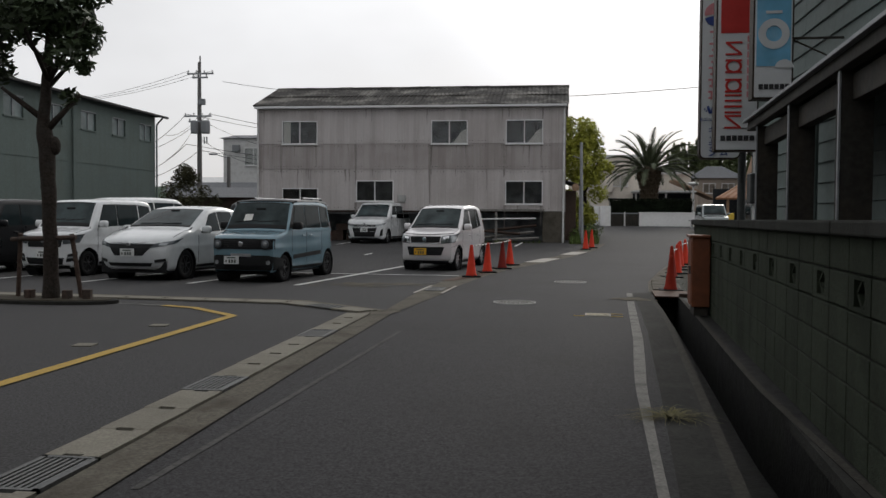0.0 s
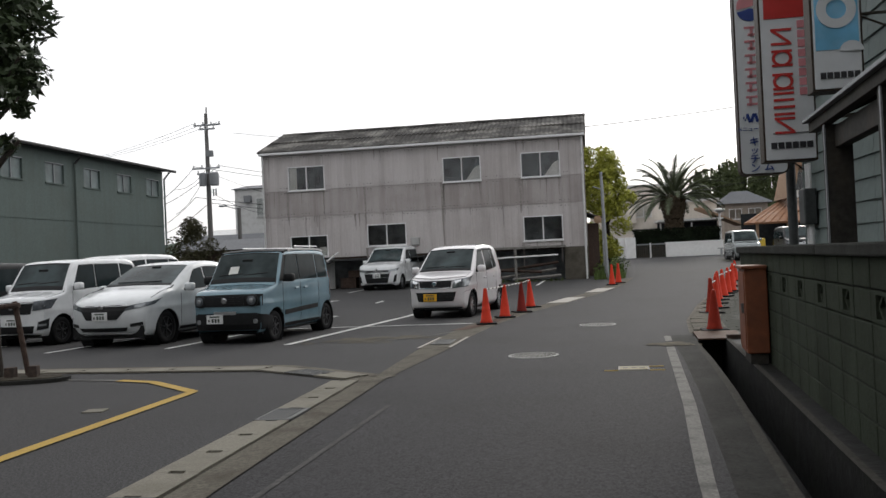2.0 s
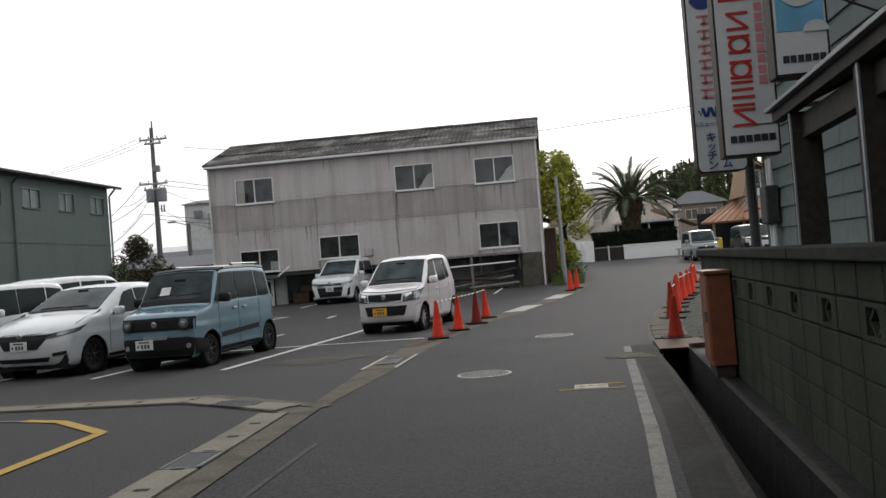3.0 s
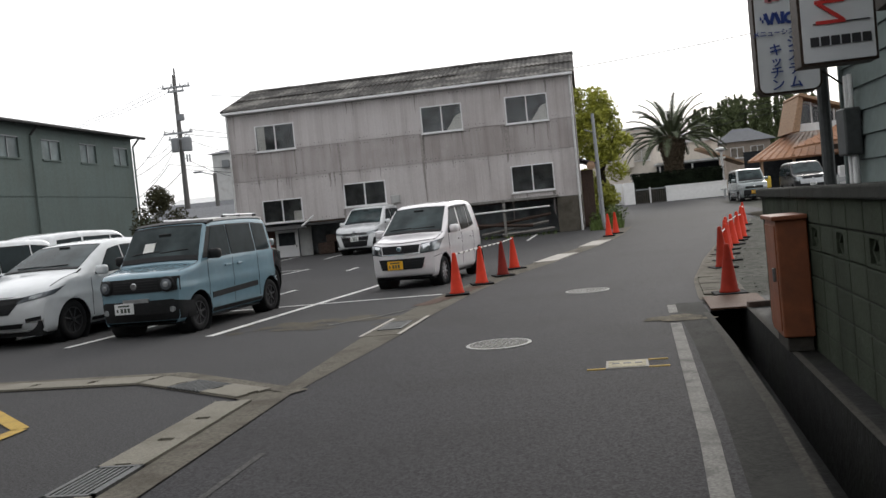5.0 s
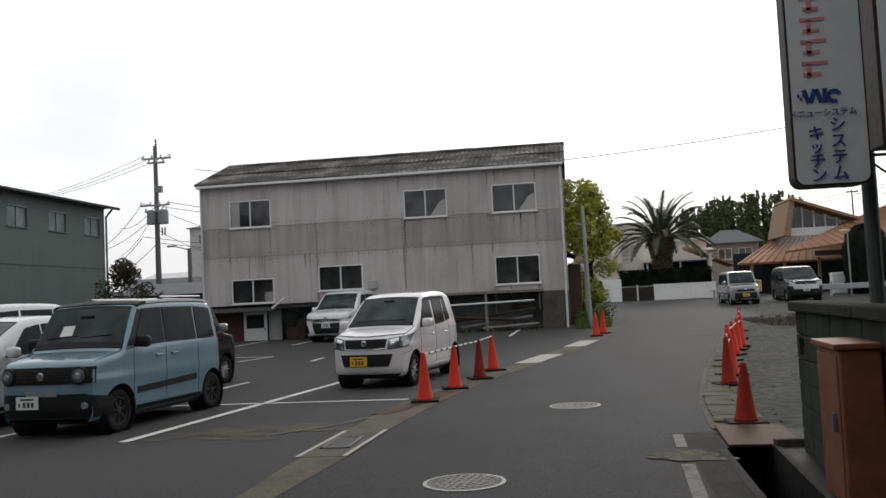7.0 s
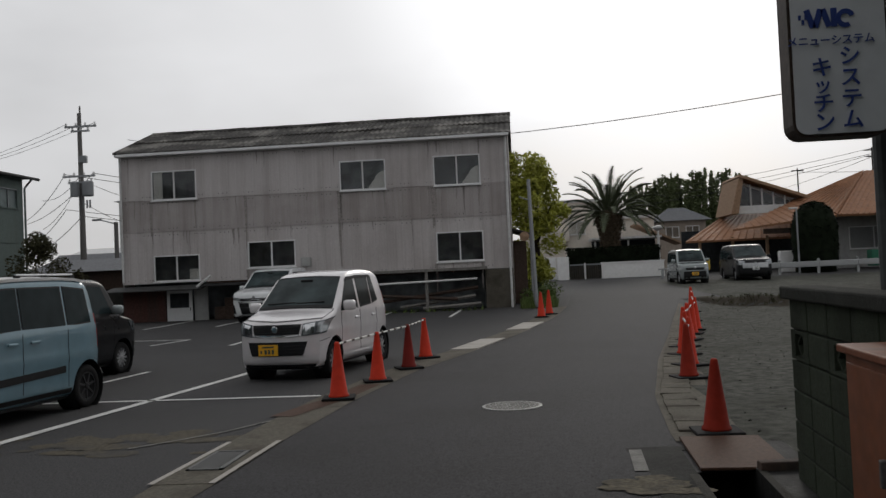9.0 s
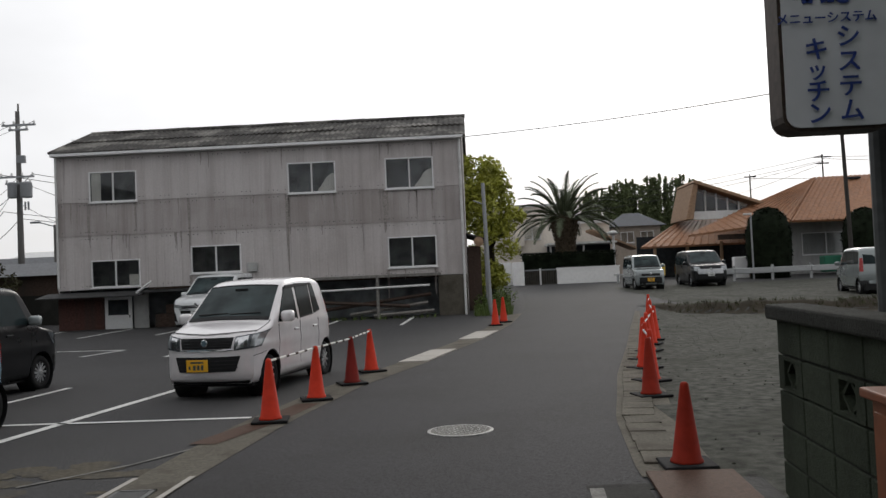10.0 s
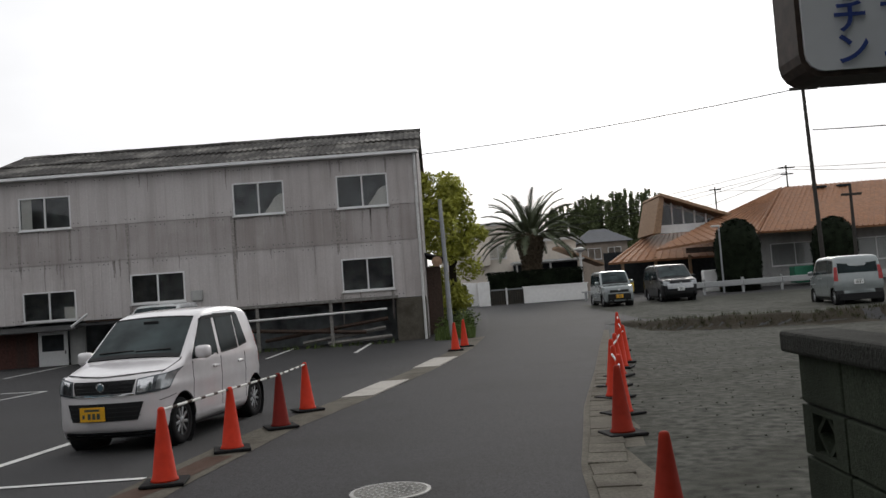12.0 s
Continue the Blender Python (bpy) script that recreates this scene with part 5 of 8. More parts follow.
part("inner", boxed(LX - 1.3, LX - 1.2, LY0 + 0.3, LY1 - 0.3, 0, LE), M["room_shade"], lb, world=True)
part("string_course", boxed(LX, LX + 0.025, LY0, LY1, 4.05, 4.12), M["green_wall"], lb, world=True)
for a, b in LW:
    w = part("window", bmesh.new(), M["alu"], lb)
    part("pane", boxed(LX - 0.10, LX - 0.095, a, b, *LWZ), M["frosted"], w, "frosted pane", world=True)
    part("mullion", boxed(LX - 0.12, LX - 0.04, (a + b) / 2 - 0.03, (a + b) / 2 + 0.03, *LWZ), M["transformer"], w, world=True)
    part("window_sill", boxed(LX - 0.1, LX + 0.06, a - 0.05, b + 0.05, LWZ[0] - 0.07, LWZ[0] - 0.002), M["green_wall"], w, world=True)
    part("blind", boxed(LX - 0.2, LX - 0.19, a, (a + b) / 2, *LWZ), M["green_wall"], w, world=True)
    part("window_frame", boxed(LX - 0.12, LX + 0.01, a, b, LWZ[1] - 0.05, LWZ[1] - 0.002), M["transformer"], w, world=True)
roof = bmesh.new()
vs = [roof.verts.new(p) for p in ((LX + 0.45, LY0 - 0.5, LE), (LX + 0.45, LY1 + 0.45, LE), (-33.2, LY1 + 0.55 - 2, LE + 2.3), (-33.2, LY0 + 2, LE + 2.3), (-41.5, LY1 + 0.55, LE), (-41.5, LY0 - 0.5, LE))]
for f in ((0, 1, 2, 3), (1, 4, 2), (3, 2, 4, 5), (0, 3, 5), (0, 5, 4, 1)):
    roof.faces.new([vs[i] for i in f])
bmesh.ops.recalc_face_normals(roof, faces=roof.faces)
part("roof", roof, M["dark_roof"], lb, world=True)
part("eaves_gutter", tubed((LX + 0.55, LY0 - 0.5, LE - 0.03), (LX + 0.55, LY1 + 0.6, LE - 0.03), 0.08, n=8), M["dark_roof"], lb, world=True)
for y in (40.2, 49.65):
    part("downpipe", tubed((LX + 0.08, y, 0.2), (LX + 0.08, y, LE - 0.5), 0.055, n=8), M["green_wall"] if y < 50 else M["dark_roof"], lb, world=True)
    part("downpipe_elbow", tubed((LX + 0.08, y, LE - 0.5), (LX + 0.5, y, LE - 0.05), 0.055, n=8), M["dark_roof"], lb, world=True)
part("low_hedge_wall", boxed(LX, LX + 0.25, LY0, LY1, 0.0, 0.9), M["dark_concrete"], lb, world=True)

# ---- houses and sheds between the two ----
def gabled(name, x0, x1, y0, y1, z0, eave, ridge, wall_mat, roof_mat, label, axis="x", over=0.3):
    t = thing(name, ((x0 + x1) / 2, (y0 + y1) / 2, z0), label=label, category="house", kind="structure")
    part("wall", boxed(x0, x1, y0, y1, z0, eave), wall_mat, t, world=True)
    bm = bmesh.new()
    a, b, c, d = x0 - over, x1 + over, y0 - over, y1 + over
    if axis == "x":
        top = [(a, (c + d) / 2, ridge), (b, (c + d) / 2, ridge)]
        quad = [(a, c, eave), (b, c, eave), (b, d, eave), (a, d, eave)]
        fs = ((0, 1, 5, 4), (2, 3, 4, 5), (0, 4, 3), (1, 2, 5), (0, 3, 2, 1))
    elif axis == "y":
        top = [((a + b) / 2, c, ridge), ((a + b) / 2, d, ridge)]
        quad = [(a, c, eave), (b, c, eave), (b, d, eave), (a, d, eave)]
        fs = ((0, 4, 5, 3), (1, 2, 5, 4), (0, 1, 4), (2, 3, 5), (0, 3, 2, 1))
    else:
        top = [(lerp(a, b, 0.35), (c + d) / 2, ridge), (lerp(a, b, 0.65), (c + d) / 2, ridge)]
        quad = [(a, c, eave), (b, c, eave), (b, d, eave), (a, d, eave)]
        fs = ((0, 1, 5, 4), (2, 3, 4, 5), (0, 4, 3), (1, 2, 5), (0, 3, 2, 1))
    vs = [bm.verts.new(p) for p in quad + top]
    for f in fs:
        bm.faces.new([vs[i] for i in f])
    bmesh.ops.recalc_face_normals(bm, faces=bm.faces)
    part("roof", bm, roof_mat, t, world=True)
    return t
h = gabled("white_house", -24.0, -17.5, 60, 66, 0.6, 7.0, 7.5, M["trim"], M["grey_roof"], "pale two-storey house behind the warehouse", "x", 0.25)
window(h, -22.4, -21.0, 5.0, 6.3, 59.93)
window(h, -20.4, -18.8, 5.0, 6.3, 59.93)
part("air_conditioner", boxed(-23.2, -22.7, 59.6, 60, 6.0, 6.5, 0.03), M["transformer"], h, world=True)
h = gabled("low_house", -26.5, -20.5, 56, 59.5, 0.5, 2.9, 3.7, M["pale_wall"], M["grey_roof"], "low pale house with a grey tiled roof", "x")
window(h, -24.5, -23.3, 1.9, 2.7, 55.93)
h = gabled("shed", -19.8, -14.6, 42.5, 47, 0.3, 2.3, 2.9, M["brown_wood"], M["grey_roof"], "weathered shed with a sloping grey roof", "x")
h = gabled("far_house", -34, -26.5, 72, 80, 0.8, 4.0, 4.9, M["house_white"], M["trim"], "distant pale house with a light roof", "x")
wall_b = thing("boundary_wall", (-18, 41, 0.2), label="dark boundary wall behind the yard", category="wall", kind="structure")
part("panel", boxed(-23.6, -13.5, 40.8, 41.0, 0.1, 1.5), M["dark_concrete"], wall_b, world=True)
chim = thing("short_pole", (-20.6, 52, 0.4), label="short brown concrete pole with a lamp arm", category="pole")
part("shaft", tubed((-20.5, 52, 0.4), (-20.5, 52, 5.1), 0.13, 0.11), M["conc_pole"], chim, world=True)
part("lamp_arm", tubed((-20.5, 52, 5.0), (-21.3, 51.8, 5.25), 0.03, n=6), M["pole_grey"], chim, world=True)
part("lamp_head", boxed(-21.7, -21.2, 51.7, 51.9, 5.2, 5.3, 0.02), M["transformer"], chim, world=True)
hillm = bmesh.new()
xs, ys = steps(-330, 40, 10), [300, 330, 370, 420]
rowsv = [[hillm.verts.new((x, y, 1 + (0 if j == 0 else (8 + 7 * noise.noise(Vector((x * 0.012, j * 0.7, 2))) + 11 * math.exp(-((x + 150) / 50) ** 2) + 1.2 * noise.noise(Vector((x * 0.11, y * 0.1, 5)))) * (0.5, 1, 0.8)[j - 1]))) for x in xs] for j, y in enumerate(ys)]
for a, b in zip(rowsv, rowsv[1:]):
    for i in range(len(xs) - 1):
        hillm.faces.new((a[i], a[i + 1], b[i + 1], b[i]))
hills = part("backdrop_hills", hillm, M["hill"], smooth=True)
tagged(hills, "low wooded hills in the distance", "hills", kind="structure")

# ---- across the junction ----
ww = thing("white_garden_wall", (6, 60, 0.8), label="low white painted garden wall", category="wall", kind="structure")
part("wall", boxed(5.9, 9.6, 60, 60.2, 0.6, 1.72, 0.02), M["white_wall"], ww, world=True)
part("coping", boxed(5.86, 9.64, 59.97, 60.23, 1.72, 1.79, 0.01), M["white_wall"], ww, world=True)
ww2 = thing("white_garden_wall", (3, 61, 0.8), label="white painted wall flanking the gate drive", category="wall", kind="structure")
part("wall", boxed(0.4, 3.3, 62.2, 62.4, 0.6, 2.25, 0.02), M["white_wall"], ww2, world=True)
part("wall_end", boxed(3.32, 3.95, 59.9, 62.4, 0.6, 2.22, 0.02), M["white_wall"], ww2, world=True)
gate = thing("dark_gate", (4.9, 60.1, 0.8), label="dark slatted metal gate between white walls", category="gate")
part("gate_frame", boxed(3.97, 5.88, 60.05, 60.1, 1.66, 1.74), M["transformer"], gate, world=True)
part("post", boxed(4.86, 4.96, 60.03, 60.12, 0.7, 1.8), M["trim"], gate, world=True)
for i in range(14):
    x = 4.0 + i * 0.135
    part("slat", boxed(x, x + 0.10, 60.06, 60.09, 0.78, 1.66), M["frame_steel"], gate, world=True)
hs = thing("cream_house", (4.5, 78, 0.9), label="cream rendered house with a flat-topped wall and a recessed window", category="house", kind="structure")
part("wall", boxed(1.2, 7.4, 75.2, 82, 0.9, 6.6), M["house_white"], hs, world=True)
part("parapet", boxed(1.1, 7.5, 75.05, 82.1, 6.6, 6.8), M["trim"], hs, world=True)
part("wall_step", boxed(7.42, 11.6, 76.2, 82, 0.9, 5.2), M["house_white"], hs, world=True)
part("roof_step", boxed(7.3, 11.8, 75.9, 82, 5.2, 5.4), M["trim"], hs, world=True)
window(hs, 4.9, 6.2, 4.1, 5.1, 75.12)
part("balcony", boxed(3.0, 4.9, 74.6, 75.2, 3.6, 4.6, 0.03), M["house_white"], hs, world=True)
part("porch_roof", boxed(6.4, 11.4, 71.5, 75, 3.5, 3.65), M["trim"], hs, "flat pale carport roof", world=True)
for x in (6.6, 9.0, 11.2):
    part("porch_post", boxed(x - 0.06, x + 0.06, 71.7, 71.8, 0.8, 3.5), M["trim"], hs, world=True)
# carport back coloured dark for the shade under the roof
part("porch_back", boxed(6.6, 11.4, 74.8, 74.9, 0.8, 3.5), M["room_shade"], hs, world=True)
slope = bmesh.new()
sv = [slope.verts.new((x, y, z + d)) for d in (0.0, 0.14) for x, y, z in ((9.6, 71.9, 4.45), (12.9, 71.9, 2.95), (12.9, 75.0, 2.95), (9.6, 75.0, 4.45))]
for f in ((0, 3, 2, 1), (4, 5, 6, 7), (0, 1, 5, 4), (1, 2, 6, 5), (2, 3, 7, 6), (3, 0, 4, 7)):
    slope.faces.new([sv[i] for i in f])
part("side_roof", slope, M["beam"], hs, "tan sloping side roof", world=True)
h2 = gabled("grey_roof_house", 13.9, 18.0, 88, 94, 0.9, 5.4, 6.75, M["tan_wall"], M["slate_tiles"], "two-storey house with a hipped grey tile roof", "hip", 0.5)
window(h2, 14.4, 15.6, 3.9, 4.9, 87.93)
window(h2, 16.2, 17.4, 3.9, 4.9, 87.93)
# the low orange-roofed building with a raised clerestory
oh = thing("orange_roof_hall", (20, 64, 0.8), label="low hall with sweeping ribbed orange roofs and a glazed clerestory gable", category="hall", kind="structure")
def ribbed_roof(p00, p10, p01, p11, n, mat, name="roof", thick=0.12):
    """A sloping roof with raised battens, its corners at the eaves (p00, p10) and at the top (p01, p11)."""
    c = [Vector(p) for p in (p00, p10, p01, p11)]
    bm = bmesh.new()
    up = (c[1] - c[0]).cross(c[2] - c[0]).normalized()
    up = up if up.z > 0 else -up
    vs = [bm.verts.new(p) for p in c] + [bm.verts.new(p - up * thick) for p in c]
    for f in ((0, 1, 3, 2), (4, 6, 7, 5), (0, 4, 5, 1), (1, 5, 7, 3), (3, 7, 6, 2), (2, 6, 4, 0)):
        bm.faces.new([vs[i] for i in f])
    bmesh.ops.recalc_face_normals(bm, faces=bm.faces)
    r = part(name, bm, mat, oh, "terracotta-coloured ribbed roof", world=True)
    for i in range(n):
        f = (i + 0.5) / n
        a, b = c[0].lerp(c[1], f), c[2].lerp(c[3], f)
        part("rib", tubed(a + up * 0.02, b + up * 0.02, 0.045, n=4), mat, r, world=True)
    return r
ribbed_roof((11.3, 62, 2.85), (19.0, 62, 2.85), (14.9, 67.5, 4.6), (19.0, 67.5, 4.75), 16, M["orange_roof"])
ribbed_roof((13.6, 59.5, 3.37), (18.9, 57.6, 3.86), (13.9, 60.1, 3.47), (18.7, 64, 5.25), 12, M["orange_roof"])
ribbed_roof((18.92, 57.6, 3.92), (18.7, 64.0, 5.28), (22.7, 63.6, 6.74), (23.0, 64.2, 6.84), 12, M["orange_roof"])
main_roof = ribbed_roof((18.95, 57.5, 3.86), (31.0, 57.0, 3.66), (23.0, 64, 6.84), (34.0, 63.4, 6.84), 40, M["orange_roof"])
for x in (24.9, 26.4):
    part("roof_vent", boxed(x - 0.4, x + 0.4, 63.0, 63.35, 6.55, 6.68, 0.02), M["room_shade"], main_roof, "dark slot vent below the ridge", world=True)
part("wall", boxed(18.6, 30, 59.6, 60.0, 0.7, 4.5), M["pale_wall"], oh, world=True)
# this wall's dark colour stands for the shade below the eaves
part("wall", boxed(11.8, 22.5, 66.0, 66.2, 0.7, 3.6), M["room_shade"], oh, "wall under the eaves with its shade put into the colour", world=True)
window(oh, 20.2, 23.0, 1.9, 3.2, 59.53)
window(oh, 25.0, 27.6, 1.9, 3.2, 59.53)
for x, y in ((12.2, 62.3), (14.2, 62.3), (16.2, 62.0), (18.6, 58.9), (17.2, 59.6)):
    part("post", boxed(x - 0.08, x + 0.08, y - 0.08, y + 0.08, 0.7, 3.0), M["beam"], oh, world=True)
part("beam", boxed(15.3, 18.8, 59.2, 59.4, 3.0, 3.3), M["brown_wood"], oh, world=True)
# clerestory
def quad_prism(pts, y0, y1):
    bm = bmesh.new()
    n = len(pts)
    a = [bm.verts.new((x, y0, z)) for x, z in pts]
    b = [bm.verts.new((x, y1, z)) for x, z in pts]
    bm.faces.new(a), bm.faces.new(list(reversed(b)))
    for i in range(n):
        bm.faces.new((a[i], a[(i + 1) % n], b[(i + 1) % n], b[i]))
    bmesh.ops.recalc_face_normals(bm, faces=bm.faces)
    return bm
part("clerestory_side", quad_prism([(14.5, 4.5), (15.05, 6.75), (15.35, 6.75), (14.95, 4.5)], 63.4, 68), M["beam"], oh, world=True)
part("clerestory_roof", quad_prism([(15.0, 6.8), (15.1, 6.95), (19.4, 5.35), (19.3, 5.2)], 63.2, 68), M["beam"], oh, world=True)
part("clerestory_wall", quad_prism([(15.1, 4.5), (15.2, 5.0), (19.0, 5.0), (19.0, 4.5)], 64.0, 64.2), M["white_wall"], oh, world=True)
part("clerestory_glass", quad_prism([(15.2, 5.0), (15.45, 6.55), (18.9, 5.2), (18.9, 5.0)], 64.1, 64.13), M["glass"], oh, world=True)
part("clerestory_back", quad_prism([(15.2, 4.6), (15.45, 6.55), (18.9, 5.2), (18.9, 4.6)], 65.4, 65.5), M["room_shade"], oh, world=True)
for x, z in ((15.9, 6.35), (16.6, 6.08), (17.3, 5.8), (18.0, 5.55)):
    part("mullion", boxed(x - 0.04, x + 0.04, 64.0, 64.12, 5.0, z), M["trim"], oh, world=True)
rail = thing("guard_rail", (18, 54, 0.6), label="low pale guard rail along the far road", category="guard rail", kind="structure")
for i in range(9):
    x = 12.6 + i * 2.0
    y = 54.0 + 0.02 * i
    part("post", boxed(x - 0.06, x + 0.06, y, y + 0.12, 0.5, 1.45, 0.01), M["guard"], rail, world=True)
    part("rail", boxed(x, x + 1.98, y - 0.06, y, 1.02, 1.32, 0.03), M["guard"], rail, world=True)
for x, lab in ((21.0, ""), (22.6, "")):
    tub = thing("plastic_tub", (x, 57, 0.7), label="green plastic planting tub by the hall", category="planter", group="green tubs")
    part("tub", boxed(-0.7, 0.7, -0.4, 0.4, 0.2, 1.1, 0.08), M["green_plastic"], tub)
blk_y = thing("yellow_barrier", (11.3, 57.5, 0.75), label="small yellow plastic barrier by the hall", category="barrier")
part("panel", boxed(-0.45, 0.45, -0.1, 0.1, 0.3, 1.0, 0.08), M["yellow"], blk_y)
for x in (14.2, 16.0):
    bl = thing("white_cabinet", (x, 57.6, 0.75), label="white cabinet standing outside the hall", category="cabinet", group="cabinets by the hall")
    part("body", boxed(-0.4, 0.4, -0.25, 0.25, 0.0, 1.2, 0.04), M["white_wall"], bl)
bench = thing("grey_bench", (9.7, 57, 0.75), label="grey bench at the roadside", category="bench")
part("seat", boxed(-0.9, 0.9, -0.2, 0.2, 0.45, 0.52, 0.01), M["guard"], bench)
for x in (-0.7, 0.7):
    part("leg", boxed(x - 0.05, x + 0.05, -0.15, 0.15, 0, 0.45), M["guard"], bench)

# ---- parked vehicles ----
def paint(name, color, metal=0.25, rough=0.26):
    return material(name, color, rough, metal, grain=6, vary=0.05, coat=0.7, stain=0.12, stain_scale=2.0, stain_color=tuple(c * 0.7 for c in color))
M["silver_paint"] = paint("warm_silver_paint", (0.72, 0.695, 0.70), 0.15)
M["teal_paint"] = paint("grey_blue_paint", (0.165, 0.265, 0.315), 0.15)
M["white_paint"] = paint("white_paint", (0.72, 0.735, 0.74), 0.0)
M["pearl_paint"] = paint("pearl_white_paint", (0.60, 0.62, 0.625), 0.05)
M["black_paint"] = material("black_paint", (0.011, 0.0115, 0.013), 0.3, grain=6, vary=0.1, coat=0.12, spec=0.2)
M["grey_paint"] = paint("silver_grey_paint", (0.27, 0.30, 0.30), 0.3)
# opaque panes: the lit cabin behind is put into colour and its variation
M["car_glass"] = material("tinted_car_glass", (0.022, 0.031, 0.033), 0.05, grain=3, vary=0.2, spec=0.05)
M["screen_glass"] = material("windscreen_glass", (0.042, 0.056, 0.058), 0.05, grain=2, vary=0.5, spec=0.11)
M["black_plastic"] = material("black_plastic", (0.014, 0.0145, 0.015), 0.55, grain=30, vary=0.2, spec=0.2)
M["chrome"] = material("chrome", (0.65, 0.66, 0.67), 0.15, 1.0, grain=10, vary=0.05)
M["lamp_clear"] = material("clear_headlamp", (0.36, 0.38, 0.39), 0.12, 0.5, grain=14, vary=0.3)
M["lamp_dark"] = material("smoked_headlamp", (0.10, 0.11, 0.12), 0.1, 0.2, grain=14, vary=0.4)
M["lamp_red"] = material("red_tail_lamp", (0.32, 0.03, 0.03), 0.2, grain=14, vary=0.2)
M["rim"] = material("alloy_rim", (0.42, 0.43, 0.44), 0.3, 0.8, grain=14, vary=0.15)
M["rim_dark"] = material("dark_alloy_rim", (0.02, 0.02, 0.022), 0.5, 0.3, grain=14, vary=0.3)
M["plate_yellow"] = material("yellow_number_plate", (0.75, 0.40, 0.02), 0.45, grain=20, vary=0.05)
M["plate_white"] = material("white_number_plate", (0.68, 0.69, 0.68), 0.45, grain=20, vary=0.05)
M["plate_bar"] = material("plate_bar", (0.06, 0.075, 0.06), 0.5, grain=20, vary=0.05)
M["paper"] = material("white_paper", (0.72, 0.72, 0.68), 0.8, grain=8, vary=0.06)


def round_profile(pts, times=2):
    for _ in range(times):
        out = [pts[0]]
        for (y0, z0), (y1, z1) in zip(pts, pts[1:]):
            out += [(lerp(y0, y1, 0.25), lerp(z0, z1, 0.25)), (lerp(y0, y1, 0.75), lerp(z0, z1, 0.75))]
        pts = out + [pts[-1]]
    return pts


def resample(pts, d):
    acc = [0.0]
    for a, b in zip(pts, pts[1:]):
        acc.append(acc[-1] + math.hypot(b[0] - a[0], b[1] - a[1]))
    out, n, k = [], int(acc[-1] / d), 0
    for i in range(n + 1):
        s = acc[-1] * i / n
        while k < len(pts) - 2 and acc[k + 1] < s:
            k += 1
        f = (s - acc[k]) / max(acc[k + 1] - acc[k], 1e-6)
        out.append((lerp(pts[k][0], pts[k + 1][0], f), lerp(pts[k][1], pts[k + 1][1], f)))
    return out


class Shell:
    """The outer surface of a car: nose at y = 0, tail at y = length, x across, z up."""
    def __init__(self, length, width, profile, belt, tumble=0.17, floor=0.21, nose=0.16, corner=0.10):
        self.l, self.w, self.belt, self.tumble, self.floor, self.nose, self.corner = length, width / 2, belt, tumble, floor, nose, corner
        self.prof = resample(round_profile(profile), 0.02)
        self.top = max(z for _, z in self.prof)

    def half(self, z, y):
        w = self.w * (1 - 0.09 * max(1 - y / 0.5, 0) ** 2 - 0.05 * max(1 - (self.l - y) / 0.4, 0) ** 2)
        if z > self.belt:
            w -= self.tumble * (z - self.belt) + 0.01
        else:
            w -= 0.035 * ((self.belt - z) / self.belt) ** 2 + 0.06 * max((0.34 - z) / 0.13, 0) ** 2 - 0.012 * math.exp(-((z - 0.72) / 0.05) ** 2)
        return w

    def bend(self, x, y, z):
        f = min(abs(x) / self.w, 1.1)
        y += self.nose * f ** 2.3 * max(1 - y / 0.8, 0) - 0.07 * f ** 2.5 * max(1 - (self.l - y) / 0.5, 0)
        return Vector((x, y, z))

    def section(self, y, zt, rows=20):
        rc = min(self.corner, max((zt - self.floor) * 0.35, 0.0)) * (0.55 if zt < self.belt + 0.1 else 1.0)
        pts = []
        for i in range(rows + 1):
            z = lerp(self.floor, zt - rc, i / rows)
            pts.append((self.half(z, y), z))
        h = self.half(zt - rc, y)
        for i in range(1, 5):
            a = i / 4 * math.pi / 2
            pts.append((h - rc * (1 - math.cos(a)), zt - rc + rc * math.sin(a)))
        for i in range(1, 4):
            f = 1 - i / 3
            x = (h - rc) * f
            pts.append((x, zt + 0.025 * (1 - f * f) * min(h - rc, 1)))
        return pts

    def front_y(self, z):
        for y, zz in self.prof:
            if zz >= z:
                return y
        return 0.0

    def rear_y(self, z):
        for y, zz in reversed(self.prof):
            if zz >= z:
                return y
        return self.l

    def top_z(self, y):
        best = 0.0
        for (y0, z0), (y1, z1) in zip(self.prof, self.prof[1:]):
            if min(y0, y1) <= y <= max(y0, y1) and y1 != y0:
                best = max(best, lerp(z0, z1, (y - y0) / (y1 - y0)))
        return best

    def body(self, arches, radius):
        bm = bmesh.new()
        st = resample(self.prof, 0.055)
        rows = []
        for y, zt in st:
            sec = self.section(y, max(zt, self.floor + 0.02))
            ring = [bm.verts.new(self.bend(x, y, z)) for x, z in sec] + [bm.verts.new(self.bend(-x, y, z)) for x, z in reversed(sec[:-1])]
            rows.append(ring)
        for a, b in zip(rows, rows[1:]):
            for i in range(len(a) - 1):
                bm.faces.new((a[i], b[i], b[i + 1], a[i + 1]))
            bm.faces.new((a[-1], b[-1], b[0], a[0]))
        bmesh.ops.remove_doubles(bm, verts=bm.verts, dist=0.002)
        cut = []
        for f in bm.faces:
            c = f.calc_center_median()
            if abs(c.x) > self.w - 0.32 and any(math.hypot(c.y - yw, c.z - 0.29) < radius for yw in arches) and abs(f.normal.z) < 2:
                cut.append(f)
        bmesh.ops.delete(bm, geom=cut, context="FACES")
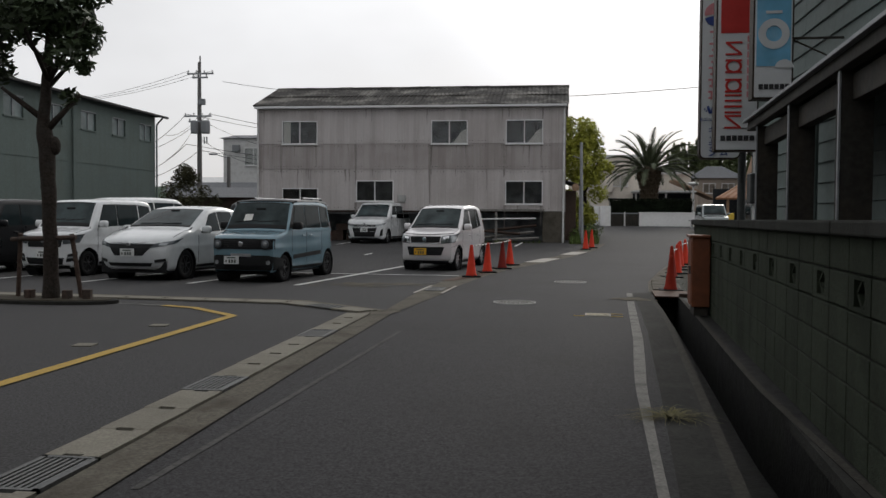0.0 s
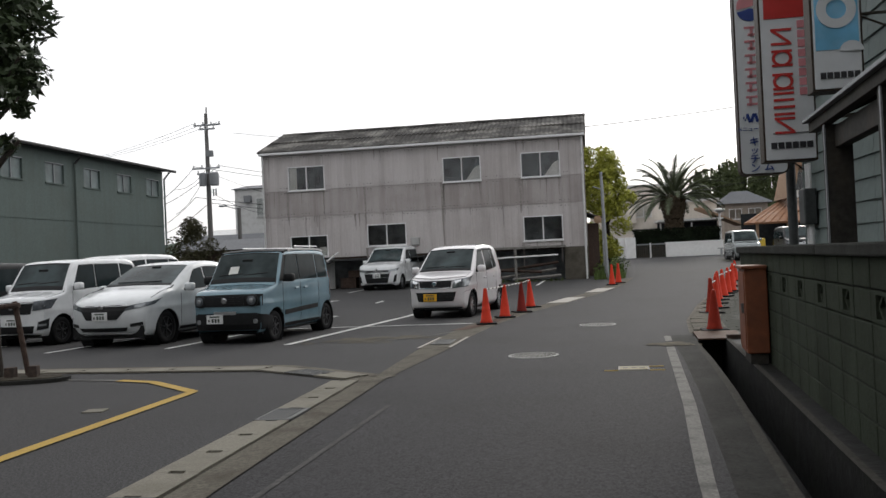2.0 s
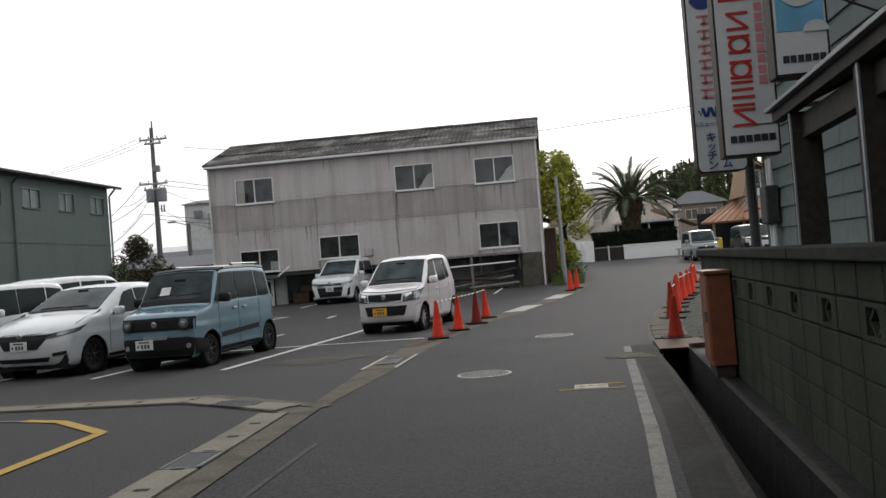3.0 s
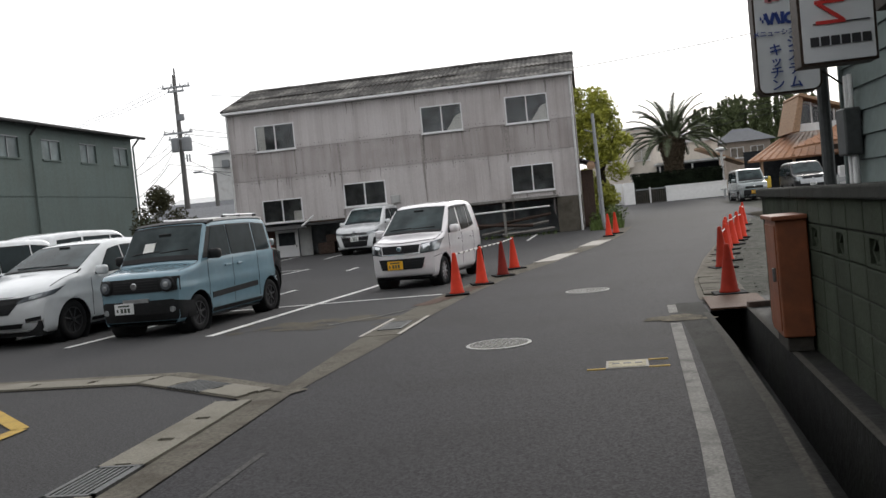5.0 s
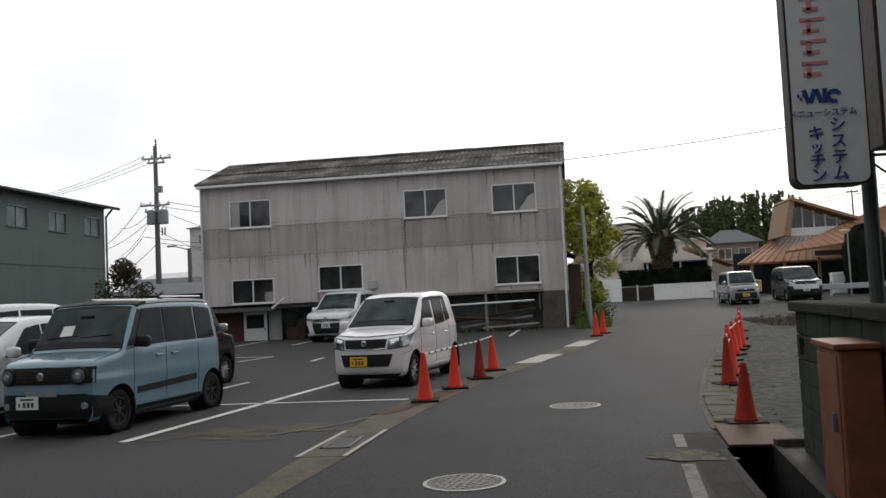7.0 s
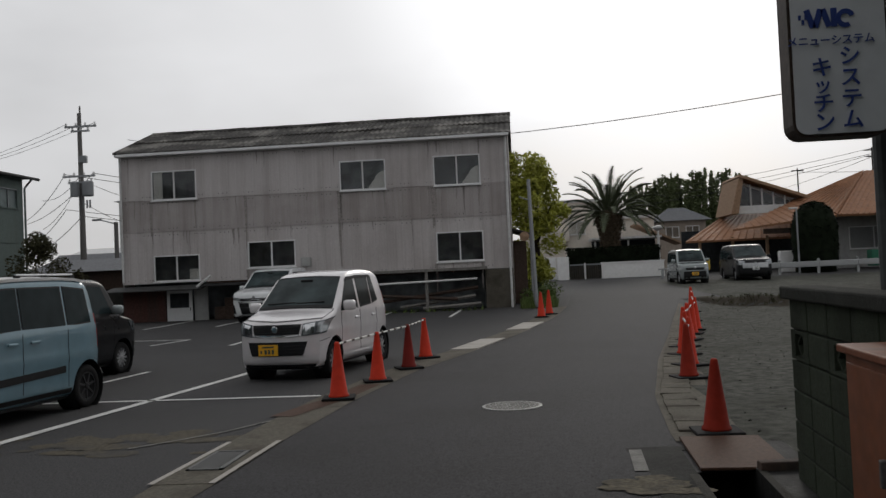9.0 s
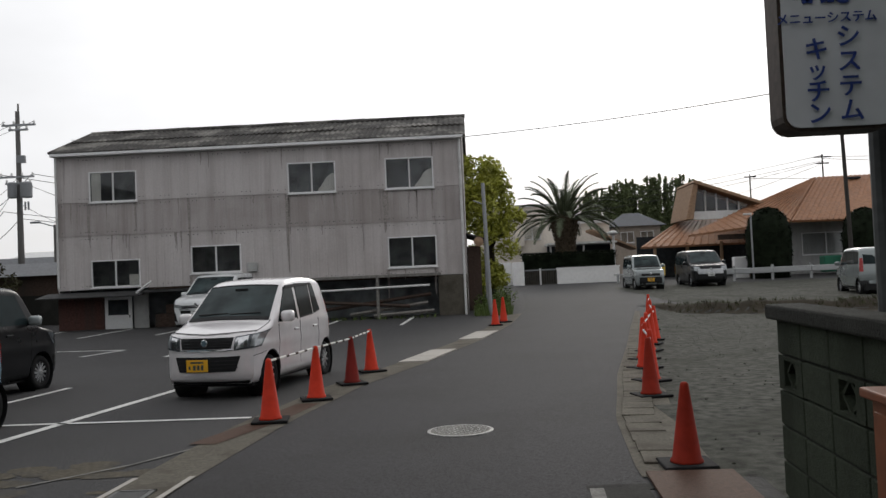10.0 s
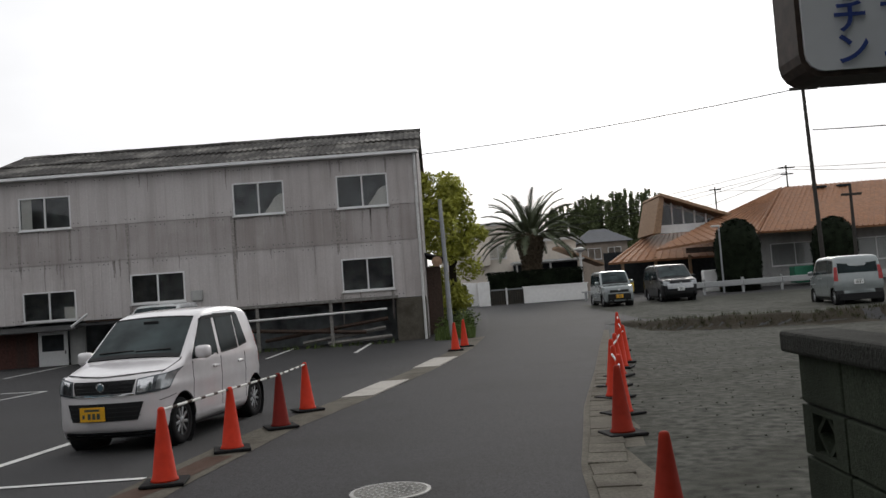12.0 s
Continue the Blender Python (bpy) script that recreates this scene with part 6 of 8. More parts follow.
        for v in bm.verts:
            if v.is_boundary and v.co.z > self.floor + 0.03:
                for yw in arches:
                    d = math.hypot(v.co.y - yw, v.co.z - 0.29)
                    if d < radius * 1.4:
                        v.co.y, v.co.z = yw + (v.co.y - yw) * radius / d, 0.29 + (v.co.z - 0.29) * radius / d
        bmesh.ops.recalc_face_normals(bm, faces=bm.faces)
        return bm

    def skin(self, pts, nu, nv, thick):
        """A thin closed panel from a grid of (outer place, outward way)."""
        bm = bmesh.new()
        out = [bm.verts.new(p + n * thick) for p, n in pts]
        rim_v = [bm.verts.new(p + n * thick) for p, n in pts]
        inn = [bm.verts.new(p - n * 0.03) for p, n in pts]
        face_verts = set(out)
        for i in range(nu):
            for j in range(nv):
                k = i * (nv + 1) + j
                bm.faces.new((out[k], out[k + 1], out[k + nv + 2], out[k + nv + 1]))
        edge = [j for j in range(nv + 1)] + [i * (nv + 1) + nv for i in range(1, nu + 1)] + [nu * (nv + 1) + j for j in range(nv - 1, -1, -1)] + [i * (nv + 1) for i in range(nu - 1, 0, -1)]
        for a, b in zip(edge, edge[1:] + edge[:1]):
            bm.faces.new((rim_v[a], rim_v[b], inn[b], inn[a]))
        bmesh.ops.recalc_face_normals(bm, faces=bm.faces)
        mid = pts[len(pts) // 2][1]
        for f in bm.faces:
            if all(v in face_verts for v in f.verts) and f.normal.dot(mid) < 0:
                f.normal_flip()
        for v in [v for v in bm.verts if not v.link_faces]:
            bm.verts.remove(v)
        return bm

    def wrap(self, x, z):
        """A place on the nose, running on round the corner where x passes the half width, and its outward way."""
        s, a = (1 if x >= 0 else -1), abs(x)
        y = self.front_y(z - 0.025 * max(1 - (a / self.w) ** 2, 0.0))
        lim = self.half(z, y)
        if a > lim:
            y += (a - lim) * 1.3
            x = s * self.half(z, y)
        t = smoothstep(0.6 * self.w, 1.15 * self.w, a)
        return self.bend(x, y, z), Vector((s * t, -(1.0 - 0.85 * t), 0.15)).normalized()

    def nose_quad(self, quad, s, thick=0.008, nu=10, nv=4):
        """quad: four (x, z), inner low, outer low, outer high, inner high."""
        pts = []
        for i in range(nu + 1):
            for j in range(nv + 1):
                u, v = i / nu, j / nv
                x = lerp(lerp(quad[0][0], quad[1][0], u), lerp(quad[3][0], quad[2][0], u), v)
                z = lerp(lerp(quad[0][1], quad[1][1], u), lerp(quad[3][1], quad[2][1], u), v)
                pts.append(self.wrap(s * x, z))
        return self.skin(pts, nu, nv, thick)

    def front(self, x0, x1, z0, z1, thick=0.006, nu=8, nv=3, skew=0.0, rear=False, taper=1.0):
        pts = []
        for i in range(nu + 1):
            for j in range(nv + 1):
                x, z = lerp(x0, x1, i / nu) * lerp(taper, 1.0, j / nv), lerp(z0, z1, j / nv)
                z += skew * abs(lerp(0, 1, i / nu) if abs(x1) >= abs(x0) else lerp(1, 0, i / nu))
                y = self.rear_y(z) if rear else self.front_y(z - 0.025 * max(1 - (x / self.w) ** 2, 0.0))
                lim = self.half(z, y) - 0.004
                x = max(min(x, lim), -lim)
                pts.append((self.bend(x, y, z), Vector((0.25 * x / self.w, 1.0 if rear else -1.0, 0.1)).normalized()))
        return self.skin(pts, nu, nv, thick)

    def side(self, quad, sgn, thick=0.004, nu=6, nv=4):
        """quad: four (y, z), lower front, lower rear, upper rear, upper front."""
        pts = []
        for i in range(nu + 1):
            for j in range(nv + 1):
                u, v = i / nu, j / nv
                y = lerp(lerp(quad[0][0], quad[1][0], u), lerp(quad[3][0], quad[2][0], u), v)
                z = lerp(lerp(quad[0][1], quad[1][1], u), lerp(quad[3][1], quad[2][1], u), v)
                pts.append((self.bend(sgn * self.half(z, y), y, z), Vector((sgn, 0, 0.12))))
        return self.skin(pts, nu, nv, thick)

    def roof(self, y0, y1, f0, f1, thick=0.005, nu=8, nv=8):
        pts = []
        for i in range(nu + 1):
            for j in range(nv + 1):
                y, f = lerp(y0, y1, i / nu), lerp(f0, f1, j / nv)
                zt = self.top_z(y)
                e = 0.02
                slope = (self.top_z(y + e) - self.top_z(y - e)) / (2 * e)
                n = Vector((0, -slope, 1)).normalized()
                h = self.half(zt - self.corner, y) - self.corner * 0.5
                pts.append((self.bend(f * h, y, zt + 0.025 * (1 - f * f)), n))
        return self.skin(pts, nu, nv, thick)


def wheel(parent, x, y, sgn, r, rim_mat, spokes=7):
    w = part("wheel", bmesh.new(), M["rubber"], parent)
    m = pose(x, y, r, 0, 90 * sgn, 0)
    part("tyre", lathe([(r * 0.62, -0.08), (r * 0.93, -0.085), (r, -0.06), (r, 0.06), (r * 0.93, 0.085), (r * 0.66, 0.08), (r * 0.62, 0.06)], 28, m=m), M["rubber"], w, smooth=True)
    rim = part("rim", lathe([(r * 0.66, 0.0), (r * 0.66, 0.078), (r * 0.60, 0.078), (r * 0.57, 0.03), (r * 0.05, 0.03)], 28, m=m), M["rim_dark"], w)
    for i in range(spokes):
        a = 360 * i / spokes
        b = boxed(0.02, r * 0.61, -0.017, 0.017, 0.035, 0.072, 0.006)
        bmesh.ops.transform(b, matrix=m @ pose(0, 0, 0, 0, 0, a), verts=b.verts)
        part("spoke", b, rim_mat, rim)
    part("hub", lathe([(0.045, 0.05), (0.045, 0.078), (0.03, 0.084)], 12, m=m), rim_mat, rim)
    return w


def well(r, depth, m, n=24):
    """The open drum of a wheel arch with its inner wall."""
    bm = bmesh.new()
    rings = [[bm.verts.new(m @ Vector((q * math.cos(math.tau * i / n), q * math.sin(math.tau * i / n), z))) for i in range(n)] for q, z in ((r, 0.0), (r, depth))]
    for i in range(n):
        bm.faces.new((rings[0][i], rings[0][(i + 1) % n], rings[1][(i + 1) % n], rings[1][i]))
    bm.faces.new(rings[1])
    return bm


def plate_on(t, sh, z, mat, rear=False, px=0.0):
    y = sh.rear_y(z) + 0.02 if rear else sh.front_y(z) - 0.02
    s = 1 if rear else -1
    pl = part("number_plate", boxed(px - 0.165, px + 0.165, y - 0.006, y + 0.006, z - 0.082, z + 0.082, 0.004), mat, t, "yellow number plate" if mat is M["plate_yellow"] else "white number plate")
    for x0, x1, z0, z1 in ((-0.10, 0.10, 0.035, 0.06), (-0.06, -0.02, -0.055, 0.012), (0.0, 0.04, -0.055, 0.012), (0.06, 0.10, -0.055, 0.012), (-0.13, -0.10, -0.045, 0.0)):
        part("bar", boxed(px + x0, px + x1, y + s * 0.004, y + s * 0.008, z + z0, z + z1), M["plate_bar"], pl)


def car(at, turn, label, paint_mat, spec, name="car", group="parked cars"):
    L, W, H = spec["size"]
    t = thing(name, (*at, land(*at) if len(at) == 2 else at[2]) if len(at) == 2 else at, turn, label, "car", group)
    t.scale = (0.95, 0.95, spec.get("tall", 0.95))
    sh = Shell(L, W, spec["profile"], spec["belt"], spec.get("tumble", 0.17), nose=spec.get("nose", 0.16), corner=spec.get("corner", 0.10))
    ya, yb = spec["axles"]
    r = spec.get("wheel", 0.285)
    part("body", sh.body((ya, yb), r + 0.065), paint_mat, t, smooth=True)
    # glass
    y0, y1 = spec["screen"]
    sw_ = spec.get("screen_wide", 0.92)
    part("windscreen", sh.roof(y0, y1, -sw_, sw_), M["screen_glass"], t, smooth=True)
    for quad in spec["windows"]:
        for s in (-1, 1):
            ym_, zm_ = sum(q[0] for q in quad) / 4, sum(q[1] for q in quad) / 4
            grown = [(ym_ + (q[0] - ym_) * 1.05, zm_ + (q[1] - zm_) * 1.09) for q in quad]
            sw = part("side_window", sh.side(quad, s, 0.007), M["car_glass"], t, smooth=True)
            part("window_seal", sh.side(grown, s, 0.003), M["black_plastic"], sw, smooth=True)
    part("cowl", sh.roof(y0 - 0.035, y0 + 0.02, -sw_, sw_, 0.010, 2, 8), M["black_plastic"], t, "black cowl under the windscreen")
    part("windscreen_seal", sh.roof(y1 - 0.01, y1 + 0.015, -sw_, sw_, 0.008, 2, 8), M["black_plastic"], t)
    zc = sh.top_z(y1 - 0.1)
    part("inner_mirror", boxed(-0.11, 0.11, y1 - 0.12, y1 - 0.10, zc + 0.0, zc + 0.055, 0.01), M["black_plastic"], t, "rear-view mirror")
    z0, z1 = spec["rear_glass"]
    part("rear_window", sh.front(-sh.w * 0.80, sh.w * 0.80, z0, z1, rear=True), M["car_glass"], t)
    part("underbody", boxed(-sh.w + 0.12, sh.w - 0.12, 0.22, L - 0.2, 0.17, 0.40), M["black_plastic"], t)
    for y in (ya, yb):
        for s in (-1, 1):
            part("wheel_arch", well(r + 0.062, 0.26, pose(s * (sh.w - 0.03), y, 0.29, 0, -90 * s, 0)), M["black_plastic"], t)
            wheel(t, s * (sh.w - 0.125), y, s, r, spec.get("rim", M["rim"]), spec.get("spokes", 7))
    # seams, handles, mirrors
    for s in (-1, 1):
        part("bonnet_seam", sh.roof(spec["bonnet"], y0 - 0.03, min(s * 0.985, s * 1.0), max(s * 0.985, s * 1.0), 0.003, 8, 1), M["black_plastic"], t)
    yd, ye, yf = spec["doors"]
    for s in (-1, 1):
        for y in (yd, ye, yf):
            part("door_seam", sh.side(((y, 0.34), (y + 0.009, 0.34), (y + 0.009, sh.belt - 0.01), (y, sh.belt - 0.01)), s, 0.0025, 1, 8), M["black_plastic"], t)
        for y in (ye - 0.20, ye + 0.22 if spec.get("slide", True) else yf - 0.2):
            h = sh.half(sh.belt - 0.12, y)
            part("door_handle", boxed(s * (h + 0.018) - 0.014, s * (h + 0.018) + 0.014, y - 0.085, y + 0.085, sh.belt - 0.14, sh.belt - 0.105, 0.010), paint_mat, t)
        ym = spec["mirror"]
        h = sh.half(sh.belt + 0.05, ym)
        mir = part("mirror", boxed(-0.10, 0.10, -0.07, 0.07, -0.075, 0.085, 0.045, m=pose(s * (h + 0.13), ym, sh.belt + 0.09, 0, 0, s * -10)), spec.get("mirror_mat", paint_mat), t, smooth=True)
        part("mirror_arm", boxed(min(s * (h - 0.02), s * (h + 0.09)), max(s * (h - 0.02), s * (h + 0.09)), ym - 0.02, ym + 0.02, sh.belt + 0.02, sh.belt + 0.06), M["black_plastic"], mir)
        part("sill_trim", sh.side(((ya + r + 0.10, 0.25), (yb - r - 0.10, 0.25), (yb - r - 0.10, 0.31), (ya + r + 0.10, 0.31)), s, 0.006), spec.get("trim", M["black_plastic"]), t)
        for x0, x1, za, zb, skew, mat in spec.get("lamps", ()):
            part("headlight", sh.front(s * x0, s * x1, za, zb, 0.010, skew=skew), mat, t, smooth=True)
        for z2, z3 in spec.get("tails", ((0.8, 1.25),)):
            part("tail_light", sh.front(s * sh.w * 0.82, s * sh.w * 1.0, z2, z3, 0.012, 4, 4, rear=True), M["lamp_red"], t)
        part("wiper", tubed((s * 0.26 - 0.26, y0 + 0.05, sh.top_z(y0 + 0.05) + 0.035), (s * 0.26 + 0.22, y0 + 0.07, sh.top_z(y0 + 0.07) + 0.035), 0.009, n=5), M["black_plastic"], t)
        for quad, mat, th, nm in spec.get("nose_parts", ()):
            part(nm, sh.nose_quad(quad, s, th), mat, t, smooth=True)
    for x, z2, z3, mat, th, nm, *taper in spec.get("face", ()):
        part(nm, sh.front(-x, x, z2, z3, th, 14, 3, taper=taper[0] if taper else 1.0), mat, t)
    part("emblem", lathe([(0.055, 0.0), (0.055, 0.008), (0.04, 0.012)], 14, m=pose(0, sh.front_y(spec["badge"]) - 0.022, spec["badge"], 90, 0, 0)), M["chrome"], t)
    plate_on(t, sh, spec["plate"], spec.get("plate_mat", M["plate_white"]), px=spec.get("plate_x", 0.0))
    plate_on(t, sh, spec.get("rear_plate", 0.8), spec.get("plate_mat", M["plate_white"]), True)
    return t, sh


BOXY = dict(bonnet=0.12, size=(3.395, 1.475, 1.78), belt=1.08, tumble=0.13, nose=0.10, corner=0.09,
            profile=[(0.10, 0.20), (0.0, 0.30), (0.0, 0.55), (0.01, 0.86), (0.05, 0.95), (0.14, 0.985), (0.66, 1.06), (0.72, 1.09), (1.04, 1.60), (1.14, 1.69), (1.4, 1.735), (2.6, 1.75), (3.15, 1.715), (3.26, 1.62), (3.37, 1.12), (3.395, 0.6), (3.30, 0.20)],
            axles=(0.62, 3.08 - 0.0), screen=(0.75, 1.08), doors=(0.92, 1.72, 2.62), mirror=0.98,
            windows=[((0.96, 1.12), (1.70, 1.12), (1.70, 1.61), (1.24, 1.60)), ((1.75, 1.12), (2.58, 1.12), (2.56, 1.61), (1.75, 1.61)), ((2.64, 1.13), (3.20, 1.15), (3.12, 1.57), (2.63, 1.61))],
            rear_glass=(1.12, 1.62), badge=0.80, plate=0.50)
GEAR = dict(BOXY, nose=0.15, screen_wide=0.99, face=[(0.60, 0.26, 0.57, M["black_plastic"], 0.014, "bumper_trim"), (0.22, 0.545, 0.605, M["rim"], 0.02, "skid_bar"), (0.40, 0.72, 0.88, M["black_plastic"], 0.016, "grille")]
            + [(0.38, z, z + 0.012, M["rim_dark"], 0.024, "grille_slat") for z in (0.745, 0.785, 0.825, 0.86)],
            nose_parts=[(((0.0, 0.695), (0.70, 0.695), (0.70, 0.905), (0.0, 0.915)), M["black_plastic"], 0.010, "lamp_surround"), (((0.5, 0.26), (0.95, 0.26), (0.95, 0.50), (0.5, 0.57)), M["black_plastic"], 0.012, "bumper_corner")],
            rim=M["rim_dark"], mirror_mat=M["black_plastic"], plate=0.47, plate_x=-0.2)
CUSTOM = dict(BOXY, nose=0.17, face=[(0.46, 0.66, 0.87, M["black_plastic"], 0.010, "grille", 0.9), (0.48, 0.885, 0.905, M["chrome"], 0.014, "chrome_bar"), (0.48, 0.27, 0.42, M["black_plastic"], 0.010, "air_intake", 0.9)],
              nose_parts=[(((0.46, 0.72), (0.80, 0.76), (0.92, 0.95), (0.46, 0.91)), M["lamp_dark"], 0.010, "headlight"), (((0.52, 0.33), (0.74, 0.36), (0.76, 0.56), (0.56, 0.50)), M["black_plastic"], 0.008, "bumper_vent"),
                          (((0.55, 0.41), (0.70, 0.42), (0.70, 0.46), (0.56, 0.45)), M["lamp_clear"], 0.014, "fog_lamp")])
WAGON = dict(bonnet=0.16, tall=1.0, screen_wide=0.95, size=(3.395, 1.475, 1.65), belt=0.98, tumble=0.19, nose=0.25, corner=0.11,
             profile=[(0.10, 0.20), (0.0, 0.30), (0.0, 0.55), (0.02, 0.78), (0.06, 0.855), (0.17, 0.905), (0.45, 0.96), (0.72, 1.005), (0.80, 1.03), (1.36, 1.47), (1.50, 1.555), (1.8, 1.62), (2.5, 1.645), (3.02, 1.61), (3.16, 1.53), (3.33, 1.08), (3.39, 0.65), (3.30, 0.20)],
             axles=(0.70, 3.10), wheel=0.28, screen=(0.83, 1.43), doors=(0.98, 1.86, 2.70), mirror=1.08, slide=False,
             windows=[((1.00, 1.01), (1.80, 1.02), (1.80, 1.51), (1.46, 1.47)), ((1.92, 1.03), (2.50, 1.06), (2.50, 1.52), (1.92, 1.52)), ((2.56, 1.07), (2.86, 1.11), (2.72, 1.50), (2.56, 1.52))],
             rear_glass=(1.08, 1.48), badge=0.775, plate=0.475, plate_x=-0.11, plate_mat=M["plate_yellow"], trim=M["silver_paint"],
             face=[(0.41, 0.695, 0.845, M["black_plastic"], 0.010, "grille", 0.92), (0.40, 0.668, 0.69, M["chrome"], 0.016, "chrome_bar"), (0.50, 0.385, 0.59, M["black_plastic"], 0.010, "air_intake", 0.86), (0.60, 0.22, 0.25, M["black_plastic"], 0.008, "bumper_lip")]
             + [(0.37, z, z + 0.010, M["rim_dark"], 0.018, "grille_slat") for z in (0.725, 0.76, 0.795)] + [(0.46, z, z + 0.010, M["rim_dark"], 0.016, "grille_slat") for z in (0.43, 0.48, 0.53)],
             nose_parts=[(((0.415, 0.665), (0.80, 0.70), (1.0, 0.93), (0.43, 0.85)), M["lamp_dark"], 0.008, "headlight"), (((0.43, 0.685), (0.585, 0.70), (0.60, 0.86), (0.445, 0.835)), M["chrome"], 0.014, "reflector"),
                         (((0.62, 0.71), (0.79, 0.725), (0.95, 0.905), (0.64, 0.865)), M["lamp_clear"], 0.013, "lamp_lens")])
SUV = dict(bonnet=0.30, size=(4.30, 1.77, 1.60), belt=0.98, tumble=0.30, nose=0.33, corner=0.14,
           profile=[(0.14, 0.22), (0.02, 0.34), (0.0, 0.55), (0.03, 0.72), (0.10, 0.83), (0.28, 0.915), (0.70, 1.01), (1.08, 1.075), (1.20, 1.11), (1.92, 1.47), (2.12, 1.54), (2.45, 1.585), (3.0, 1.59), (3.7, 1.47), (4.05, 1.25), (4.2, 0.98), (4.30, 0.75), (4.20, 0.24)],
           axles=(0.88, 3.49), wheel=0.325, screen=(1.26, 2.0), doors=(1.35, 2.40, 3.25), mirror=1.52, slide=False,
           windows=[((1.62, 1.03), (2.36, 1.05), (2.36, 1.45), (2.06, 1.42)), ((2.42, 1.05), (3.18, 1.09), (3.06, 1.45), (2.42, 1.46)), ((3.24, 1.10), (3.52, 1.18), (3.36, 1.38), (3.18, 1.42))],
           rear_glass=(1.10, 1.38), badge=0.755, plate=0.60, rim=M["rim_dark"],
           face=[(0.54, 0.535, 0.775, M["black_plastic"], 0.010, "grille", 0.60), (0.50, 0.785, 0.805, M["chrome"], 0.014, "chrome_bar"), (0.52, 0.31, 0.385, M["black_plastic"], 0.010, "air_intake", 0.9), (0.60, 0.255, 0.27, M["chrome"], 0.010, "bumper_lip")],
           nose_parts=[(((0.46, 0.69), (0.96, 0.79), (1.16, 0.905), (0.50, 0.78)), M["lamp_dark"], 0.008, "headlight"), (((0.62, 0.735), (0.76, 0.76), (0.78, 0.815), (0.63, 0.79)), M["lamp_clear"], 0.013, "lamp_lens"),
                       (((0.56, 0.40), (0.76, 0.42), (0.76, 0.475), (0.56, 0.45)), M["black_plastic"], 0.008, "fog_recess"), (((0.56, 0.385), (0.78, 0.405), (0.78, 0.417), (0.56, 0.397)), M["chrome"], 0.010, "fog_trim")])
MINIVAN = dict(bonnet=0.22, tall=0.98, size=(4.70, 1.735, 1.83), belt=1.08, tumble=0.17, nose=0.16, corner=0.11,
               profile=[(0.12, 0.22), (0.0, 0.32), (0.0, 0.62), (0.03, 0.90), (0.10, 1.0), (0.3, 1.05), (0.95, 1.14), (1.05, 1.18), (1.68, 1.66), (1.85, 1.75), (2.1, 1.80), (3.6, 1.82), (4.4, 1.76), (4.52, 1.62), (4.64, 1.15), (4.70, 0.7), (4.60, 0.22)],
               axles=(0.92, 3.77), wheel=0.31, screen=(1.0, 1.72), doors=(1.25, 2.25, 3.35), mirror=1.35,
               windows=[((1.40, 1.12), (2.20, 1.12), (2.20, 1.64), (1.80, 1.62)), ((2.28, 1.12), (3.28, 1.12), (3.28, 1.64), (2.28, 1.64)), ((3.40, 1.12), (4.36, 1.15), (4.26, 1.60), (3.40, 1.64))],
               rear_glass=(1.15, 1.62), badge=0.86, plate=0.60,
               face=[(0.56, 0.31, 0.68, M["black_plastic"], 0.010, "grille", 0.82), (0.58, 0.70, 0.725, M["chrome"], 0.018, "chrome_bar"), (0.50, 0.52, 0.535, M["chrome"], 0.018, "chrome_bar"), (0.62, 0.25, 0.275, M["chrome"], 0.018, "chrome_bar"), (0.50, 0.74, 0.83, M["black_plastic"], 0.012, "upper_grille"), (0.48, 0.78, 0.795, M["chrome"], 0.018, "chrome_bar")],
               nose_parts=[(((0.50, 0.745), (0.90, 0.80), (1.06, 0.92), (0.50, 0.84)), M["lamp_clear"], 0.010, "headlight"), (((0.68, 0.32), (0.82, 0.36), (0.86, 0.66), (0.74, 0.60)), M["black_plastic"], 0.010, "bumper_vent")])

TURN = -6.5
gear, gsh = car((-5.60, 14.16), -6.0, "grey-blue boxy kei car with black bumpers, round headlights and roof rails", M["teal_paint"], GEAR)
for s in (-1, 1):
    m = pose(s * 0.52, gsh.wrap(s * 0.52, 0.80)[0].y - 0.012, 0.80, 90, 0, s * 8)
    hl = part("headlight", lathe([(0.115, -0.05), (0.115, 0.03), (0.095, 0.04)], 24, m=m), M["black_plastic"], gear, "round headlight")
    part("lens", lathe([(0.088, 0.02), (0.085, 0.045), (0.05, 0.055)], 24, m=m), M["lamp_dark"], hl)
    part("bulb", lathe([(0.045, 0.05), (0.042, 0.062), (0.02, 0.068)], 16, m=m), M["lamp_clear"], hl)
    part("fog_lamp", lathe([(0.045, 0.0), (0.045, 0.03)], 14, m=pose(s * 0.57, gsh.wrap(s * 0.57, 0.42)[0].y + 0.005, 0.42, 90, 0, 0)), M["lamp_clear"], gear)
    rl = part("roof_rail", tubed((s * 0.57, 1.85, 1.785), (s * 0.565, 3.0, 1.785), 0.014, n=8), M["rim"], gear, "silver roof rail")
    for y in (1.87, 2.4, 2.98):
        part("rail_foot", boxed(s * 0.57 - 0.015, s * 0.57 + 0.015, y - 0.05, y + 0.05, 1.71, 1.78, 0.006), M["black_plastic"], rl)
    part("side_garnish", gsh.side(((1.0, 0.47), (2.55, 0.52), (2.55, 0.61), (1.0, 0.56)), s, 0.012), M["black_plastic"], gear, "black door garnish")
    part("pillar_trim", gsh.side(((0.80, 1.12), (0.99, 1.12), (1.24, 1.60), (1.14, 1.62)), s, 0.003), M["black_plastic"], gear)

